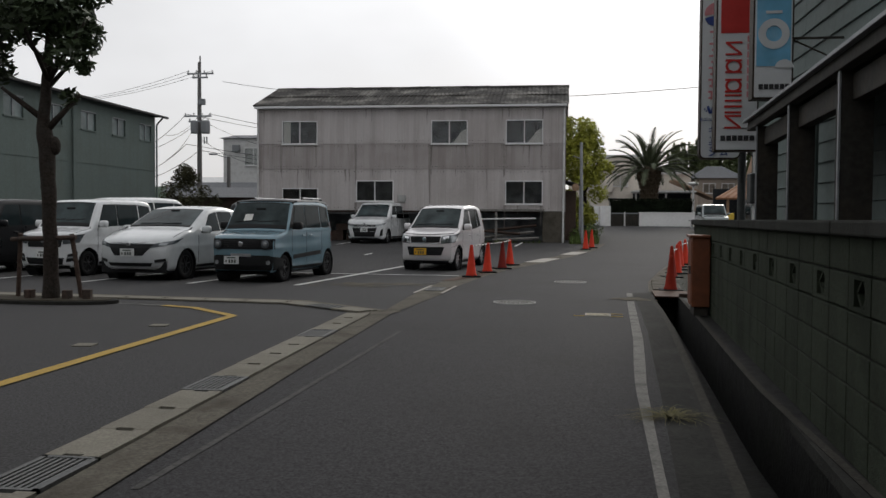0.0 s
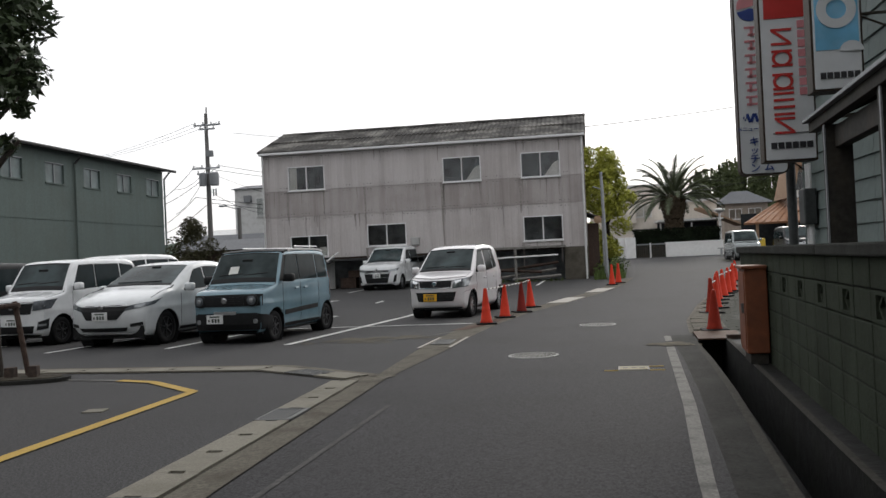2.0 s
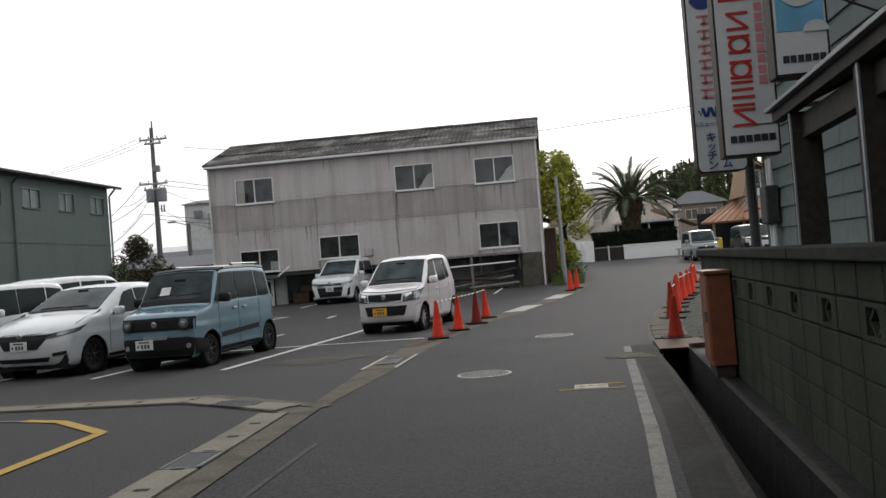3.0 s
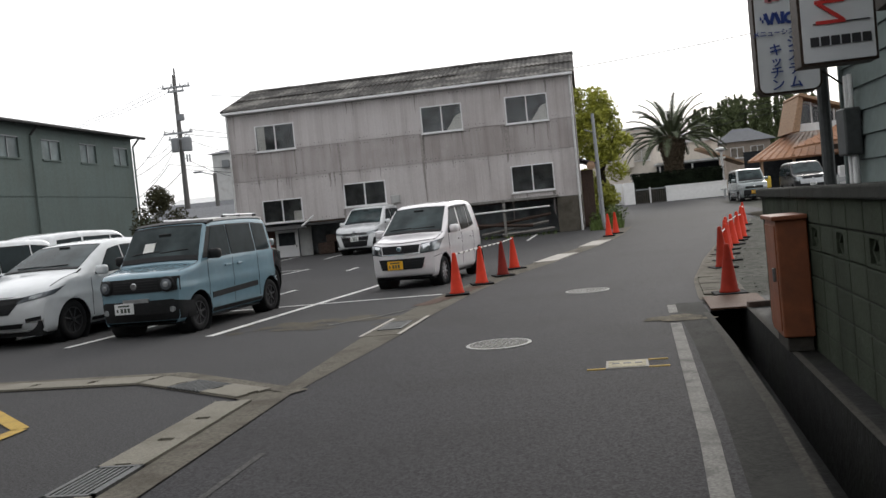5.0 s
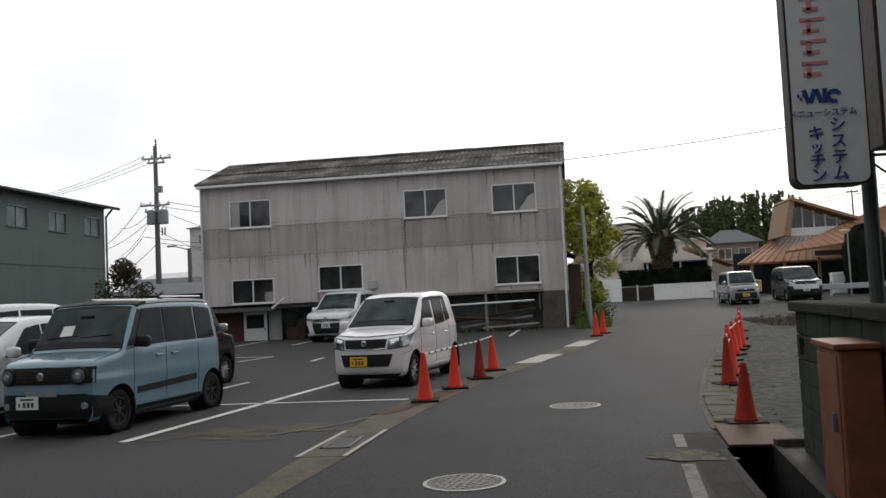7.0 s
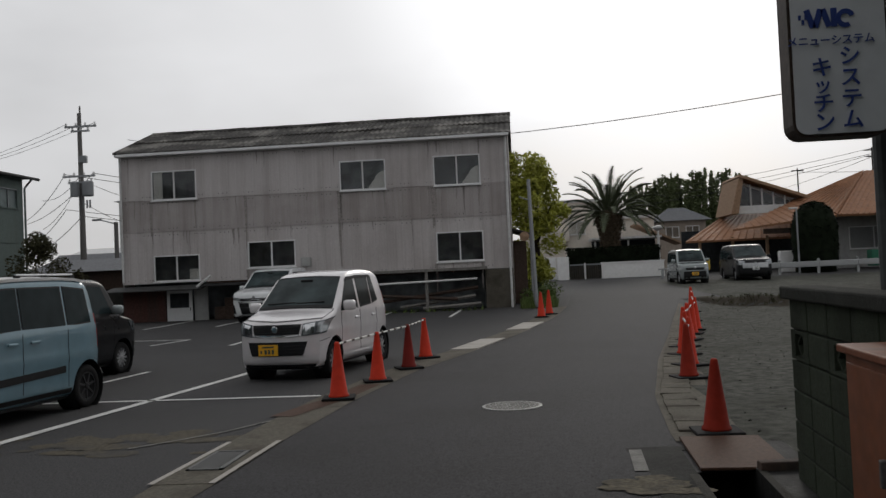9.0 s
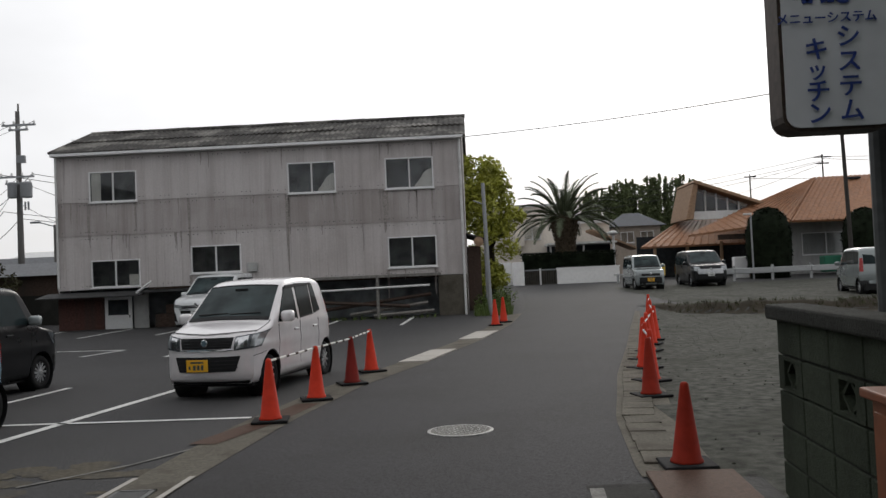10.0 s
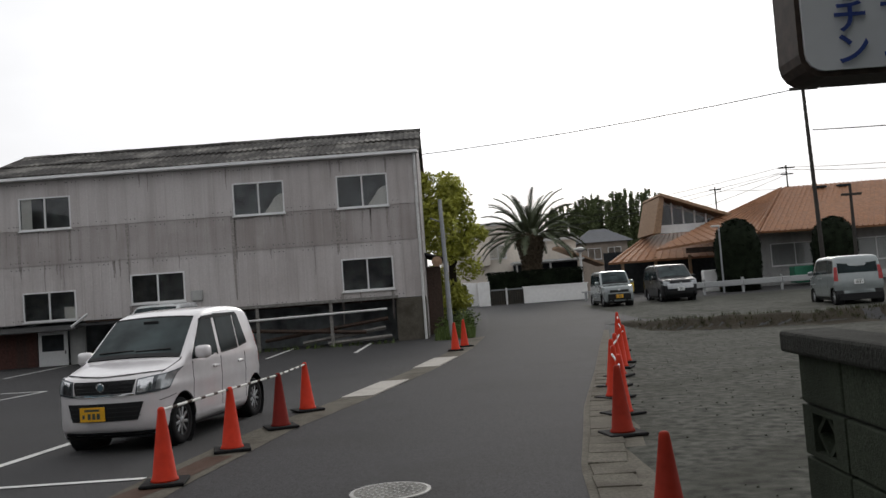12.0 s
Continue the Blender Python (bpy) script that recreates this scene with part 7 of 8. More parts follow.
part("roof_panel", gsh.roof(1.14, 1.36, -1.08, 1.08, 0.006), M["black_plastic"], gear, "black painted roof front")
part("roof_panel", gsh.roof(1.36, 3.1, -1.08, 1.08, 0.006), M["trim"], gear, "pale painted roof rear")
part("sheet_of_paper", gsh.roof(0.82, 0.91, -0.50, -0.22, 0.012, 3, 3), M["paper"], gear, "white paper behind the windscreen")

car((-7.92, 14.12), -6.5, "white compact SUV with dark grille and dark alloy wheels", M["pearl_paint"], SUV)
car((-10.22, 14.95), TURN, "white boxy kei van with smoked headlights", M["white_paint"], dict(CUSTOM, rim=M["rim_dark"]))
car((-12.55, 14.9), TURN, "black boxy kei van parked beside the white one", M["black_paint"], dict(CUSTOM))
wag, wsh = car((-2.72, 18.92), -10.0, "warm silver tall kei hatchback with a yellow number plate", M["silver_paint"], dict(WAGON, spokes=9))
for s in (-1, 1):
    part("window_visor", wsh.side(((1.46, 1.475), (2.66, 1.505), (2.64, 1.545), (1.54, 1.52)), s, 0.018), M["black_plastic"], wag, "dark window visor")
    part("bonnet_edge", wsh.front(s * 0.0, s * 0.66, 0.885, 0.892, 0.004, skew=0.03), M["black_plastic"], wag)
    part("bumper_seam", wsh.side(((0.0, 0.58), (0.38, 0.62), (0.38, 0.628), (0.0, 0.588)), s, 0.003), M["black_plastic"], wag)
car((-7.62, 34.0), -6.0, "white minivan with a black and chrome grille", M["white_paint"], MINIVAN)
car((-6.66, 21.75), 174, "black boxy kei car with silver wheels, backed into the next bay", M["black_paint"], dict(CUSTOM, spokes=12, mirror_mat=M["grey_paint"]))
car((-11.6, 25.6), 172, "white minivan parked in the row behind", M["white_paint"], dict(MINIVAN, rear_glass=(1.2, 1.72)))
car((9.2, 48.7, along(RISE, 48.7)), 2, "dark silver small van with a yellow number plate", M["grey_paint"],
    dict(BOXY, plate_mat=M["plate_yellow"], face=[(0.55, 0.25, 0.62, M["black_plastic"], 0.01, "bumper_trim"), (0.45, 0.68, 0.8, M["black_plastic"], 0.01, "grille")], lamps=[(0.48, 0.70, 0.70, 0.86, 0, M["lamp_clear"])]))
car((12.15, 49.3, along(RISE, 49.3)), -1, "black minivan with a pale front at the roadside", M["black_paint"], dict(MINIVAN, face=[(0.62, 0.62, 0.86, M["rim"], 0.014, "grille"), (0.56, 0.28, 0.56, M["black_plastic"], 0.01, "air_intake")], lamps=[(0.50, 0.84, 0.80, 0.96, 0.04, M["lamp_clear"])]))
car((15.63, 41.66, 0.28), 173, "silver-grey tall compact car seen from behind", M["grey_paint"], dict(CUSTOM, size=(3.71, 1.67, 1.78), tails=((0.85, 1.35),)))

# ---- traffic cones ----
def cone(x, y, h=0.70, mat=None, turn=0.0, tilt=0.0, label="orange plastic traffic cone on a black rubber base", group="traffic cones"):
    t = thing("traffic_cone", (x, y, land(x, y) + 0.014), turn, label, "traffic cone", group)
    part("cone", lathe([(0.128, 0.028), (0.124, 0.05), (0.110, 0.065), (0.034, h - 0.035), (0.030, h - 0.012), (0.018, h), (0.006, h)], 22, m=pose(0, 0, 0, tilt, tilt * 0.5, 0)), mat or M["cone"], t, smooth=True)
    base = bmesh.new()
    box(base, -0.20, 0.20, -0.20, 0.20, 0.0, 0.032, 0.012)
    part("base", base, M["rubber"], t, "black rubber base")
    return t
LEFT_CONES = [(-1.36, 16.85), (-1.15, 18.55), (-0.90, 20.12), (-0.79, 21.65)]
for i, (x, y) in enumerate(LEFT_CONES):
    cone(x, y, 0.70, M["cone_dark"] if i == 2 else M["cone"], 8 + 7 * i, (0, 1.5, 0.5, -1)[i],
         "faded dark red traffic cone on a rubber base" if i == 2 else "orange plastic traffic cone linked by a striped bar", "cones beside the yard")
for i, (x, y) in enumerate(((1.50, 31.5), (1.76, 32.55))):
    cone(x, y, 0.72, None, 15 * i, 0, "orange traffic cone by the lamp pole", "cones by the pole")
R_CONES = [(2.54, 13.9), (3.02, 17.7), (3.30, 19.1), (3.50, 20.6), (3.72, 21.8), (4.05, 23.1), (4.35, 24.4), (4.62, 25.4), (5.05, 28.0), (5.65, 31.2)]
for i, (x, y) in enumerate(R_CONES):
    cone(x, y, 0.64 if i == 0 else 0.70, M["cone_deep"] if i < 2 else M["cone"], 11 * i, (1.0, -1, 0.5, 2, 0, -2, 1, 0, 1, -1)[i],
         "orange traffic cone standing on the steel plate" if i == 0 else "orange traffic cone in the row along the lane's edge", "cones along the lane")
def link_bar(a, b, za, zb, name="cone_bar"):
    pa, pb = Vector((*a, land(*a) + za)), Vector((*b, land(*b) + zb))
    t = thing(name, tuple((pa + pb) / 2), 0, "yellow and black striped bar linking two cones", "cone bar", "cone bars")
    n = 15
    for i in range(n):
        s = tubed(pa.lerp(pb, i / n), pa.lerp(pb, (i + 1) / n), 0.014, n=8)
        part("stripe", s, M["brown_wood"] if i % 3 == 2 else M["paper"], t, world=True)
for a, b in zip(LEFT_CONES, LEFT_CONES[1:]):
    link_bar(a, b, 0.685, 0.685)
for a, b in zip(R_CONES[1:], R_CONES[2:]):
    link_bar(a, b, 0.60, 0.60)

def sweep(pts, n=8):
    """One continuous round limb through points of (x, y, z, radius)."""
    bm = bmesh.new()
    rings = []
    for i, p in enumerate(pts):
        a, b = Vector(pts[max(i - 1, 0)][:3]), Vector(pts[min(i + 1, len(pts) - 1)][:3])
        way = (b - a).normalized()
        q = q.to_matrix().to_quaternion() if i else way.to_track_quat("Z", "Y")
        q = (q @ Vector((0, 0, 1))).rotation_difference(way) @ q
        rings.append([bm.verts.new(Vector(p[:3]) + q @ Vector((p[3] * math.cos(math.tau * k / n), p[3] * math.sin(math.tau * k / n), 0))) for k in range(n)])
    for a, b in zip(rings, rings[1:]):
        for k in range(n):
            bm.faces.new((a[k], a[(k + 1) % n], b[(k + 1) % n], b[k]))
    bm.faces.new(list(reversed(rings[0])))
    bm.faces.new(rings[-1])
    return bm
# ---- trees and plants ----
def leaf_cloud(bm, centre, radius, n, size, rnd, squash=(1, 1, 1), shell=0.45):
    """Many small folded leaves spread through a rounded clump."""
    c = Vector(centre)
    for _ in range(n):
        d = Vector((rnd.gauss(0, 1), rnd.gauss(0, 1), rnd.gauss(0, 1)))
        d.normalize()
        p = c + Vector((d.x * squash[0], d.y * squash[1], d.z * squash[2])) * radius * (shell + (1 - shell) * rnd.random() ** 0.6)
        a = Vector((rnd.gauss(0, 1), rnd.gauss(0, 1), rnd.gauss(0, 0.6) - 0.3)).normalized()
        b = a.cross(Vector((rnd.gauss(0, 1), rnd.gauss(0, 1), rnd.gauss(0, 1)))).normalized()
        s = size * rnd.uniform(0.6, 1.3)
        v = [bm.verts.new(p - a * s), bm.verts.new(p + b * s * 0.38), bm.verts.new(p + a * s), bm.verts.new(p - b * s * 0.38)]
        bm.faces.new((v[0], v[1], v[2]))
        bm.faces.new((v[0], v[2], v[3]))
    return bm
# the broadleaf street tree with its wooden props
rt = random.Random(11)
tree = thing("street_tree", (-7.0, 9.95, 0.0), 0, "evergreen broadleaf street tree with a knotty trunk and timber props", "tree")
pts = [(0, 0, 0, 0.16), (0.02, 0, 0.5, 0.135), (0.0, 0, 1.2, 0.125), (-0.02, 0, 2.0, 0.14), (-0.06, 0, 2.45, 0.15), (-0.08, 0, 2.75, 0.11), (-0.02, 0, 3.4, 0.085), (0.05, 0, 4.2, 0.07), (0.05, 0.1, 5.2, 0.045)]
fine = []
for a, b in zip(pts, pts[1:]):
    for k in range(5):
        f = k / 5
        wob = 0.02 * math.sin(9 * lerp(a[2], b[2], f))
        fine.append((lerp(a[0], b[0], f) + wob * 0.4, lerp(a[1], b[1], f), lerp(a[2], b[2], f), 0.8 * lerp(a[3], b[3], f) * (1 + 0.03 * math.sin(13 * lerp(a[2], b[2], f)))))
tr = sweep(fine + [pts[-1]], 14)
for z, ang, r in ((2.33, 15, 0.085), (2.12, 190, 0.055), (1.72, 185, 0.05), (2.62, 150, 0.085)):
    bmesh.ops.create_icosphere(tr, subdivisions=2, radius=r, matrix=Matrix.Translation((0.085 * math.cos(radians(ang)), 0.085 * math.sin(radians(ang)), z)) @ Matrix.Diagonal((1, 1, 1.7, 1)))
part("trunk", tr, M["bark"], tree, smooth=True)
BOUGHS = [((-0.05, 0, 2.55), (0.45, 0.1, 3.1), 0.06), ((-0.05, 0, 2.7), (-0.75, 0, 3.2), 0.055), ((0, 0, 3.3), (0.7, -0.2, 4.1), 0.045), ((0, 0, 3.5), (-0.9, 0.3, 4.4), 0.045), ((0.03, 0, 4.0), (0.5, 0.6, 4.9), 0.04), ((0.03, 0, 4.1), (-0.5, -0.6, 5.0), 0.04), ((0.0, 0, 3.2), (0.2, 0.8, 4.0), 0.04), ((0.0, 0, 3.3), (0.1, -0.9, 4.1), 0.04)]
for a, b, r in BOUGHS:
    part("limb", tubed(a, b, r, r * 0.45, 8), M["bark"], tree, smooth=True)
cr = bmesh.new()
for c, r, n in (((0.62, 0, 3.95), 0.42, 420), ((0.35, -0.2, 4.35), 0.6, 700), ((-0.3, 0, 4.3), 0.6, 700), ((-0.95, 0.1, 4.0), 0.55, 600), ((0.2, 0.4, 4.9), 0.75, 800), ((-0.5, -0.2, 5.1), 0.8, 800), ((0.55, 0.1, 4.85), 0.55, 500), ((-1.3, 0.1, 4.5), 0.6, 500),
                 ((0.0, 0, 5.7), 0.8, 700), ((0.42, 0.1, 3.05), 0.16, 60), ((0.55, -0.35, 3.6), 0.28, 170), ((-0.75, 0.1, 3.5), 0.3, 200), ((0.1, 0.8, 4.2), 0.5, 400), ((0.1, -0.9, 4.2), 0.5, 400), ((0.72, 0.0, 3.5), 0.16, 60)):
    leaf_cloud(cr, (c[0] - 0.14, c[1], c[2]), r * 0.93, n, 0.085, rt, (1, 1, 0.85), 0.25)
part("crown", cr, M["leaf"], tree)
props = thing("tree_props", (-7.0, 9.95, 0.0), 0, "dark timber support frame tied round the street tree", "tree support")
for x, lean in ((-0.62, 0.12), (0.42, -0.10)):
    part("prop", tubed((x, 0.15, 0), (x + lean, 0.05, 1.02), 0.035, n=8), M["brown_wood"], props)
part("crossbar", tubed((-0.62, 0.0, 0.93), (0.42, 0.0, 0.97), 0.035, n=8), M["brown_wood"], props)
for x in (-0.3, 0.30, 0.62):
    stump = thing("timber_stub", (-7.0 + x, 9.9, 0.03), 20 * x, "short dark timber stub by the tree", "timber stub", "timber stubs")
    part("stub", boxed(-0.06, 0.06, -0.06, 0.06, 0, 0.14 + 0.05 * abs(x), 0.01), M["brown_wood"], stump)
bed = thing("tree_bed", (-6.9, 9.9, 0.0), 0, "low earth bed edged with dark concrete round the tree", "planting bed", kind="structure")
part("kerb", poly_prism([(1.0 * math.cos(a) * (1.0 if math.cos(a) > 0 else 1.6), 0.42 * math.sin(a)) for a in [i * math.tau / 24 for i in range(24)]], 0.0, 0.05), M["dark_concrete"], bed)
part("soil", poly_prism([(0.9 * math.cos(a) * (1.0 if math.cos(a) > 0 else 1.6), 0.36 * math.sin(a)) for a in [i * math.tau / 24 for i in range(24)]], 0.03, 0.06), M["dirt"], bed)

# bright green tree behind the warehouse
bt = thing("green_tree", (1.7, 43.5, 0.4), 0, "rounded tree in fresh yellow-green leaf behind the warehouse", "tree")
part("trunk", tubed((0, 0, 0), (0, 0, 3.2), 0.2, 0.12), M["bark"], bt)
for a, b in (((0, 0, 2.2), (0.9, 0, 4.2)), ((0, 0, 2.4), (-0.9, 0.3, 4.5)), ((0, 0, 2.8), (0.2, -0.6, 5.2))):
    part("limb", tubed(a, b, 0.09, 0.03, 8), M["bark"], bt)
bc = bmesh.new()
rt2 = random.Random(12)
for i in range(84):
    a, zz = rt2.uniform(0, math.tau), rt2.uniform(0.4, 5.9)
    rr_ = 1.95 * math.sqrt(max(1 - ((zz - 3.1) / 2.9) ** 2, 0.03)) * rt2.uniform(0.5, 1.0)
    leaf_cloud(bc, (rr_ * math.cos(a) - 0.75, rr_ * math.sin(a), zz), rt2.uniform(0.4, 0.65), 330, 0.11, rt2, (1, 1, 0.85), 0.2)
part("crown", bc, M["leaf_bright"], bt)
# bush between the buildings
bb = thing("conifer_bush", (-17.9, 39.6, 0.28), 0, "dull brown-green conifer bush behind the cars", "bush")
part("trunk", tubed((0, 0, 0), (0, 0, 1.6), 0.1, 0.05), M["bark"], bb)
bc = bmesh.new()
for i in range(44):
    a, zz = rt2.uniform(0, math.tau), rt2.uniform(0.5, 3.3)
    rr_ = 1.75 * (1 - max(zz - 1.3, 0) / 2.3) * rt2.uniform(0.3, 1.05)
    leaf_cloud(bc, (rr_ * math.cos(a), rr_ * math.sin(a), zz), 0.38, 150, 0.08, rt2)
part("crown", bc, M["leaf_brown"], bb)
# date palm in the garden
pm = thing("date_palm", (7.1, 66.0, 0.85), 0, "stout date palm with a full head of arching fronds", "palm")
ptk = bmesh.new()
lathe([(0.62, 0.0), (0.60, 1.5), (0.58, 2.6), (0.72, 3.2), (0.85, 3.8), (0.62, 4.25), (0.2, 4.5)], 16, ptk)
for k in range(14):
    for i in range(12):
        a = math.tau * (i + 0.5 * (k % 2)) / 12
        z = 0.3 + k * 0.28
        r = along([(0, 0.62), (2.6, 0.58), (3.2, 0.72), (3.8, 0.85), (4.25, 0.62)], z)
        box(ptk, -0.11, 0.11, -0.06, 0.10, -0.10, 0.14, m=pose(r * math.cos(a), r * math.sin(a), z, -20, 0, math.degrees(a) - 90))
part("trunk", ptk, M["palm_bark"], pm)
rp = random.Random(21)
for i in range(56):
    a = i * 2.39996
    up = math.sin(radians(lerp(84, -12, (i / 55) ** 0.85)))
    L = rp.uniform(3.2, 3.9)
    el = math.asin(up)
    fr = bmesh.new()
    prev = None
    n = 9
    p = Vector((0.3 * math.cos(a), 0.3 * math.sin(a), 4.2))
    d_el = el
    spine = [p.copy()]
    for k in range(n):
        d = Vector((math.cos(a) * math.cos(d_el), math.sin(a) * math.cos(d_el), math.sin(d_el)))
        p = p + d * L / n
        spine.append(p.copy())
        d_el -= radians(8.5) * (0.3 + 1.2 * k / n)
    for q0, q1 in zip(spine, spine[1:]):
        tube(fr, q0, q1, 0.035, 0.03, 4)
    side_v = Vector((-math.sin(a), math.cos(a), 0))
    for k in range(2, n + 1):
        for half_k in (0.0, 0.25, 0.5, 0.75):
            q = spine[k - 1].lerp(spine[k], half_k)
            d = (spine[k] - spine[k - 1]).normalized()
            ln = 0.42 * math.sin(math.pi * min(max((k + half_k) / (n + 1.2), 0.12), 0.97)) + 0.10
            for s in (-1, 1):
                tip = q + (side_v * s * 0.75 + d * 0.75 + Vector((0, 0, 0.28))).normalized() * ln
                w = d * 0.055
                v = [fr.verts.new(q - w), fr.verts.new(q + w), fr.verts.new(tip)]
                fr.faces.new(v)
    part("frond", fr, M["leaf_palm"], pm)
# clipped hedges and topiary
def hedge(name, x0, x1, y0, y1, z0, z1, n, label, mat="leaf_dark", cat="hedge"):
    t = thing(name, ((x0 + x1) / 2, (y0 + y1) / 2, z0), 0, label, cat)
    part("core", boxed(x0 + 0.08, x1 - 0.08, y0 + 0.08, y1 - 0.08, z0, z1 - 0.08, 0.05), M[mat], t, world=True)
    bm = bmesh.new()
    for _ in range(n):
        x, y, z = rp.uniform(x0, x1), rp.choice((y0, y0, y0, y1)), rp.uniform(z0, z1)
        if rp.random() < 0.25:
            y, z = rp.uniform(y0, y1), z1
        leaf_cloud(bm, (x, y, z), 0.10, 5, 0.08, rp)
    part("leaves", bm, M[mat], t, world=True)
hedge("clipped_hedge", 4.0, 9.9, 62.8, 63.8, 0.8, 2.72, 900, "tall dark clipped hedge behind the white wall")
for x, w, zt in ((17.1, 1.2, 4.55), (22.3, 1.15, 4.3)):
    t = thing("topiary_bush", (x, 56.0, 0.7), 0, "dark round-topped clipped evergreen before the hall", "topiary", "topiary bushes")
    prof = [(w * 0.80, 0.0), (w * 0.95, 0.8), (w, 1.8), (w * 0.98, zt - 2.0), (w * 0.8, zt - 1.25), (w * 0.45, zt - 0.85), (0.05, zt - 0.72)]
    part("core", lathe(prof, 18), M["leaf_dark"], t, smooth=True)
    bm = bmesh.new()
    for _ in range(900):
        k = rp.uniform(0, 5.99)
        i = int(k)
        r, z = lerp(prof[i][0], prof[i + 1][0], k - i), lerp(prof[i][1], prof[i + 1][1], k - i)
        a = rp.uniform(0, math.tau)
        leaf_cloud(bm, (r * math.cos(a), r * math.sin(a), z), 0.07, 3, 0.08, rp)
    part("leaves", bm, M["leaf_dark"], t)
# bamboo grove on the skyline
gv = bmesh.new()
for i in range(170):
    x, y = rp.uniform(12.5, 25), rp.uniform(98, 106)
    h = along([(12.5, 9.0), (15, 9.8), (20, 10.4), (25, 10.6)], x) * rp.uniform(0.86, 1.04)
    lean = rp.uniform(-0.5, 0.5)
    for k in range(10):
        f = 0.3 + 0.078 * k
        leaf_cloud(gv, (x + lean * f * f + rp.uniform(-0.15, 0.15), y, h * f), 0.72 - 0.055 * k, 34, 0.20, rp, (0.6, 0.6, 2.0), 0.05)
grove = part("bamboo_grove", gv, M["bamboo"])
tagged(grove, "grove of feathery bamboo on the skyline", "bamboo", kind="stuff")
# a plain dark box behind the stems gives the grove's inner shade
gvb = part("grove_shade", boxed(12, 27, 108, 109, 0.8, 7.6), M["leaf_dark"])
tagged(gvb, "plain dark box standing for the shade within the bamboo", "undergrowth", kind="stuff")
# grass verge at the warehouse's corner and along the bank
gr = bmesh.new()
for _ in range(2600):
    if rp.random() < 0.96:
        x, y = rp.uniform(0.95, 2.15), rp.uniform(35.6, 44)
        x += (y - 36) * 0.03
        h = rp.uniform(0.08, 0.42)
    else:
        x, y = rp.uniform(-5.0, -0.3), rp.uniform(36.0, 36.6)
        h = rp.uniform(0.05, 0.22)
    z, a = land(x, y), rp.uniform(0, math.tau)
    dx, dy = 0.02 * math.cos(a), 0.02 * math.sin(a)
    v = [gr.verts.new((x - dx, y - dy, z)), gr.verts.new((x + dx, y + dy, z)), gr.verts.new((x + rp.uniform(-0.1, 0.1), y + rp.uniform(-0.1, 0.1), z + h))]
    gr.faces.new(v)
verge = part("verge_grass", gr, M["grass"])
bw = bmesh.new()
rb = random.Random(44)
for _ in range(420):
    x = rb.uniform(7.4, 22)
    y = along(BANK, x) + rb.gauss(-0.1, 0.28)
    for _k in range(6):
        bx, by, a = x + rb.uniform(-0.09, 0.09), y + rb.uniform(-0.09, 0.09), rb.uniform(0, math.tau)
        z, hgt = land(bx, by) + 0.02, rb.uniform(0.04, 0.16)
        dx, dy = 0.012 * math.cos(a), 0.012 * math.sin(a)
        bw.faces.new([bw.verts.new((bx - dx, by - dy, z)), bw.verts.new((bx + dx, by + dy, z)), bw.verts.new((bx + rb.uniform(-0.07, 0.07), by + rb.uniform(-0.07, 0.07), z + hgt))])
bank_weeds = part("bank_weeds", bw, M["weed"])
tagged(bank_weeds, "sparse dull weeds on the dirt bank", "weeds", kind="stuff")
tagged(verge, "tufts of green grass at the warehouse's foot", "grass", kind="stuff")
shrub = thing("low_shrub", (1.75, 38.5, 0.27), 0, "low bright green shrub beside the lane", "shrub")
bm = bmesh.new()
for i in range(14):
    leaf_cloud(bm, (rp.uniform(-0.6, 0.5), rp.uniform(-1.2, 2.5), rp.uniform(0.15, 0.6)), 0.3, 90, 0.06, rp)
part("leaves", bm, M["grass"], shrub)

# ---- poles and cables ----
lp = thing("street_pole", (1.46, 36.0, 0.24), 0, "grey steel pole with a small bracket at the warehouse's corner", "pole")
part("shaft", tubed((0, 0, 0), (-0.08, 0, 4.32), 0.075, 0.06, 12), M["pole_grey"], lp)
part("bracket", tubed((-0.06, 0, 3.6), (-0.42, 0, 3.75), 0.02, n=6), M["pole_grey"], lp)
part("mirror_plate", lathe([(0.0, 0.0), (0.16, 0.0), (0.16, 0.02), (0.02, 0.05)], 18, m=pose(-0.30, -0.1, 2.4, 90, 0, 0)), M["beam"], lp, "faded round plate")
ep = thing("utility_pole", (-22.87, 53.0, 0.4), 0, "tall concrete utility pole with crossarms and transformers", "utility pole")
part("shaft", tubed((0, 0, 0), (0, 0, 10.9), 0.19, 0.11, 14), M["conc_pole"], ep)
part("top_pin", tubed((0.05, 0, 10.7), (0.05, 0, 11.3), 0.05, n=8), M["conc_pole"], ep)
for z, a, b in ((10.15, -0.8, 1.0), (9.9, -0.45, 0.6), (7.4, -1.0, 0.85), (7.05, -0.7, 0.7)):
    arm = part("crossarm", boxed(a, b, -0.14, -0.02, z - 0.05, z + 0.05, 0.01), M["pole_grey"], ep)
    for x in steps(a + 0.08, b - 0.08, 0.5):
        part("insulator", lathe([(0.03, 0.0), (0.07, 0.03), (0.035, 0.08), (0.065, 0.11), (0.02, 0.18)], 10, m=Matrix.Translation((x, -0.08, z + 0.05))), M["white_pipe"], arm)
for x, r in ((-0.25, 0.24), (0.55, 0.30)):
    part("transformer", lathe([(r * 0.9, 0.0), (r, 0.05), (r, 0.75), (r * 0.85, 0.82), (0.05, 0.86)], 18, m=Matrix.Translation((x + (0.05 if x < 0 else 0), -0.35, 6.25))), M["transformer"], ep)
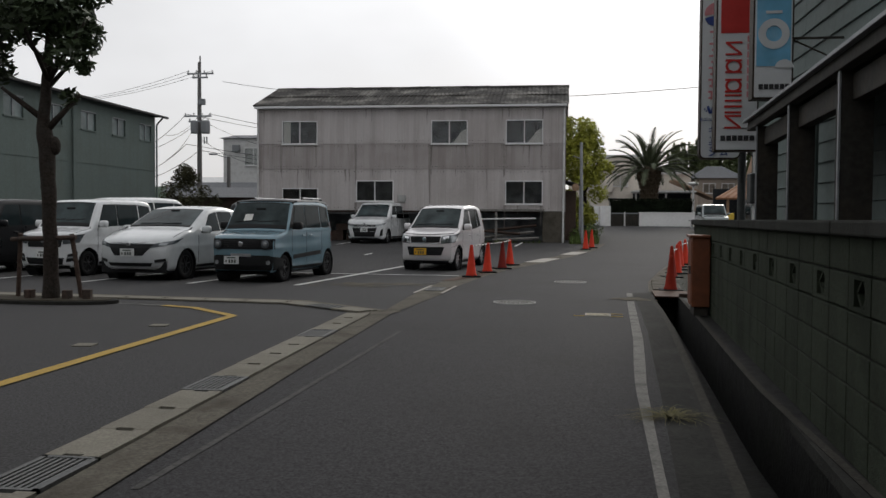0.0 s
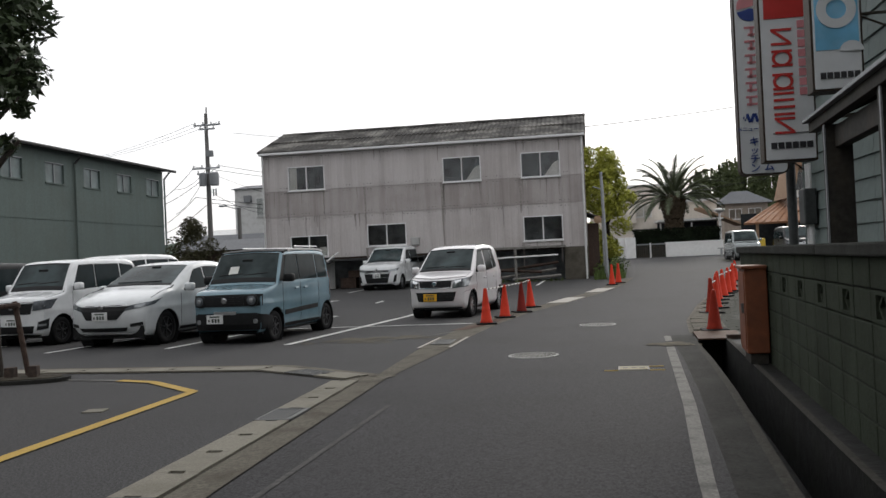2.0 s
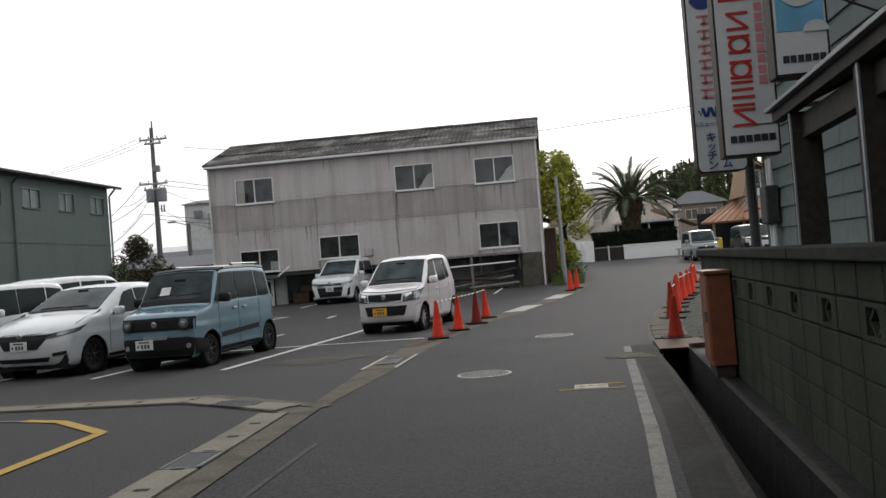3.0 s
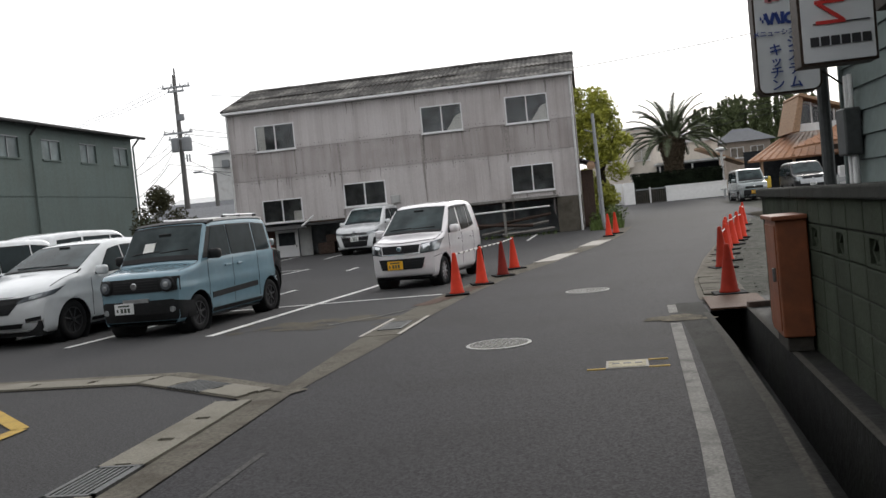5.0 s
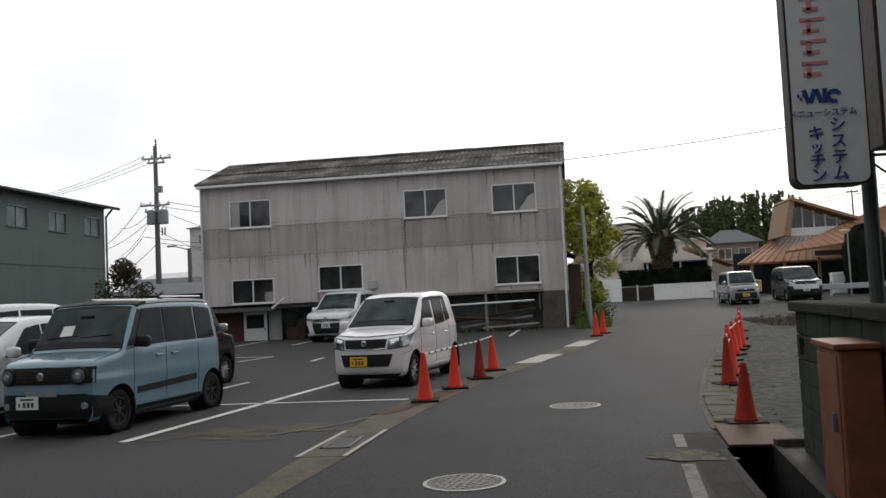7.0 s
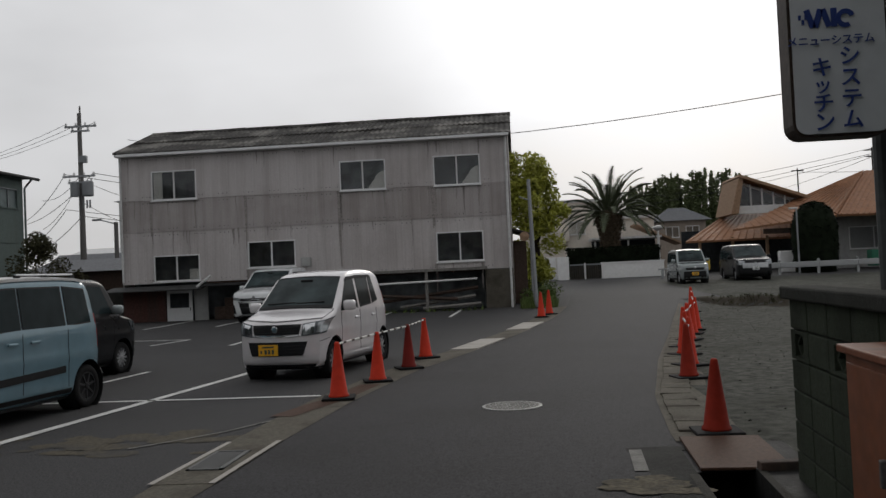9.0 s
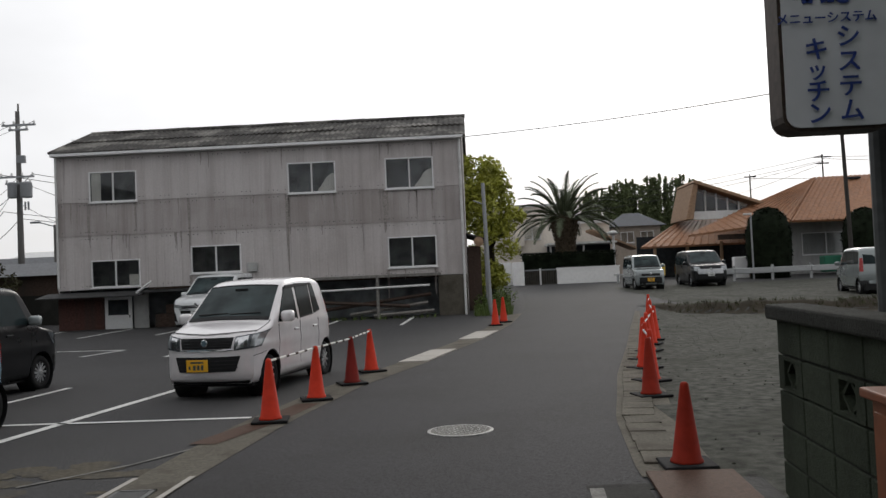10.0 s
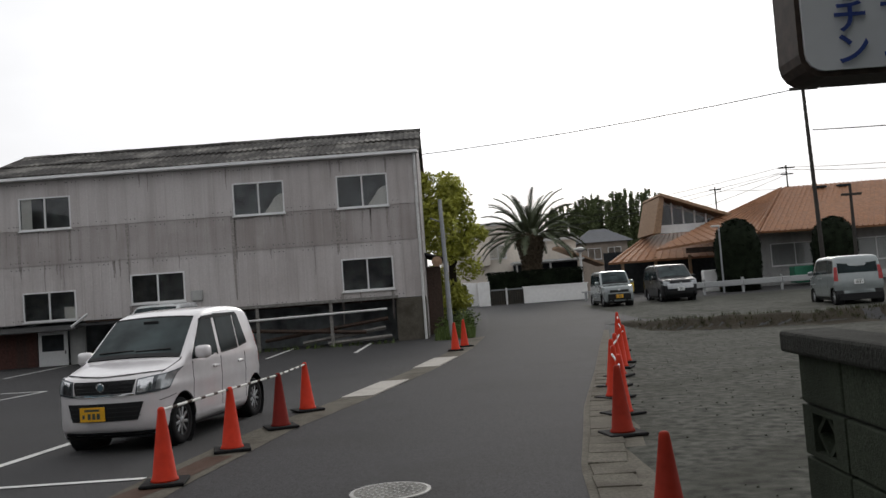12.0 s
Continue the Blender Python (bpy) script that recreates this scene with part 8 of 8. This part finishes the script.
for x in (0.25, 0.45, 0.62):
    part("fuse_holder", tubed((x, -0.3, 5.6), (x, -0.3, 6.05), 0.05, n=8), M["transformer"], ep)
bx = part("junction_box", boxed(0.05, 0.5, -0.35, -0.15, 8.1, 8.5, 0.03), M["transformer"], ep)
def cable(p0, p1, sag, r=0.014, label="black overhead cable sagging between poles"):
    p0, p1 = Vector(p0), Vector(p1)
    n = 16
    bm = sweep([(*(p0.lerp(p1, i / n) - Vector((0, 0, sag * 4 * (i / n) * (1 - i / n)))), r) for i in range(n + 1)], 5)
    mid = p0.lerp(p1, 0.0)
    t = thing("overhead_cable", tuple(mid), 0, label, "cable", "overhead cables")
    part("line", bm, M["cable"], t, world=True)
EX, EY = -22.87, 53.0
for dx, z in ((-0.7, 10.75), (0.1, 10.75), (0.9, 10.75)):
    cable((EX + dx, EY, z), (EX - 34 + dx, EY + 30, z + 2.5), 1.0)
for dx, z in ((-0.9, 7.95), (0.7, 7.95), (-0.9, 6.0), (0.0, 5.6)):
    cable((EX + dx, EY, z), (EX - 20, EY + 25, z - 0.4), 1.2, 0.02)
    cable((EX + dx, EY, z), (EX + 26, EY + 44, z + 0.6), 1.2, 0.018)
for z0, x1, z1 in ((7.9, -25.3, 6.6), (7.7, -25.3, 5.0), (6.4, -20.5, 5.0), (7.6, -17.0, 5.6)):
    cable((EX, EY, z0), (x1, EY + (0.3 if x1 < EX else 6), z1), 0.4, 0.014)
def small_pole(x, y, top, tilt=0.0, arms=((0.0, 1.1),), zb=0.5):
    t = thing("utility_pole", (x, y, zb), 0, "utility pole with a crossarm, coloured dark as if backlit", "utility pole")
    part("shaft", tubed((0, 0, 0), (tilt, 0, top - zb), 0.10, 0.065, 12), M["pole_dark"], t)
    for dz, w in arms:
        part("crossarm", boxed(tilt - w / 2, tilt + w / 2, -0.12, -0.02, top - zb - dz - 0.12, top - zb - dz, 0.01), M["pole_dark"], t)
    return t
small_pole(16.95, 45.0, 9.15, -0.2, ((0.05, 1.15),), 0.4)
small_pole(34.4, 92, 11.6, 0.0, ((0.2, 1.6), (0.8, 1.2)), 0.8)
small_pole(29.4, 98.0, 10.6, 0.0, ((0.2, 1.2),), 0.8)
small_pole(21.8, 52.5, 5.6, 0.0, ((0.4, 1.0),), 0.6)
for p0, p1, sag in (((16.5, 45, 9.05), (-30, 75, 13.5), 1.6), ((17.1, 45, 9.05), (40, 30, 9.3), 0.6), ((17.0, 45, 7.3), (45, 35, 7.6), 0.6),
                   ((34.4, 92, 11.5), (-12, 110, 9.0), 1.4), ((34.4, 92, 11.0), (-12, 108, 7.6), 1.2), ((34.4, 92, 11.4), (60, 80, 11.5), 0.8), ((34.4, 92, 11.2), (62, 76, 10.9), 1.2), ((34.4, 92, 10.9), (0, 100, 7.0), 1.0), ((34.4, 92, 10.7), (24, 110, 8.0), 0.4), ((29.4, 98, 10.2), (60, 90, 10.5), 0.8)):
    cable(p0, p1, sag, 0.022)
lamp = thing("street_lamp", (10.9, 70.0, 0.85), 0, "white lamp post with a flat round head in the garden", "lamp post")
part("post", tubed((0, 0, 0), (0, 0, 3.2), 0.09, 0.08), M["white_wall"], lamp)
part("head", lathe([(0.1, 3.1), (0.42, 3.25), (0.42, 3.36), (0.1, 3.44)], 16), M["white_wall"], lamp)
lamp2 = thing("lamp_post", (15.9, 55.0, 0.68), 0, "slim grey lamp post with a small lamp head before the hall", "lamp post")
part("post", tubed((0, 0, 0), (0, 0, 3.5), 0.05, 0.04), M["pole_grey"], lamp2)
part("head", boxed(-0.4, 0.06, -0.07, 0.07, 3.46, 3.56, 0.03), M["trim"], lamp2)

# plain unseen walls added behind the camera to hold back sky light
back = thing("wall_behind", (0, -34, 0), label="unseen plain walls added behind the camera to block sky light", category="building", kind="structure")
part("wall", boxed(-30, 3.0, -14, -12, 0, 7), M["dark_wall"], back, world=True)
part("wall", boxed(-30, -28, -12, 6, 0, 10), M["dark_wall"], back, world=True)
part("wall", boxed(-45, -43, -36, 8, 0, 12), M["dark_wall"], back, world=True)
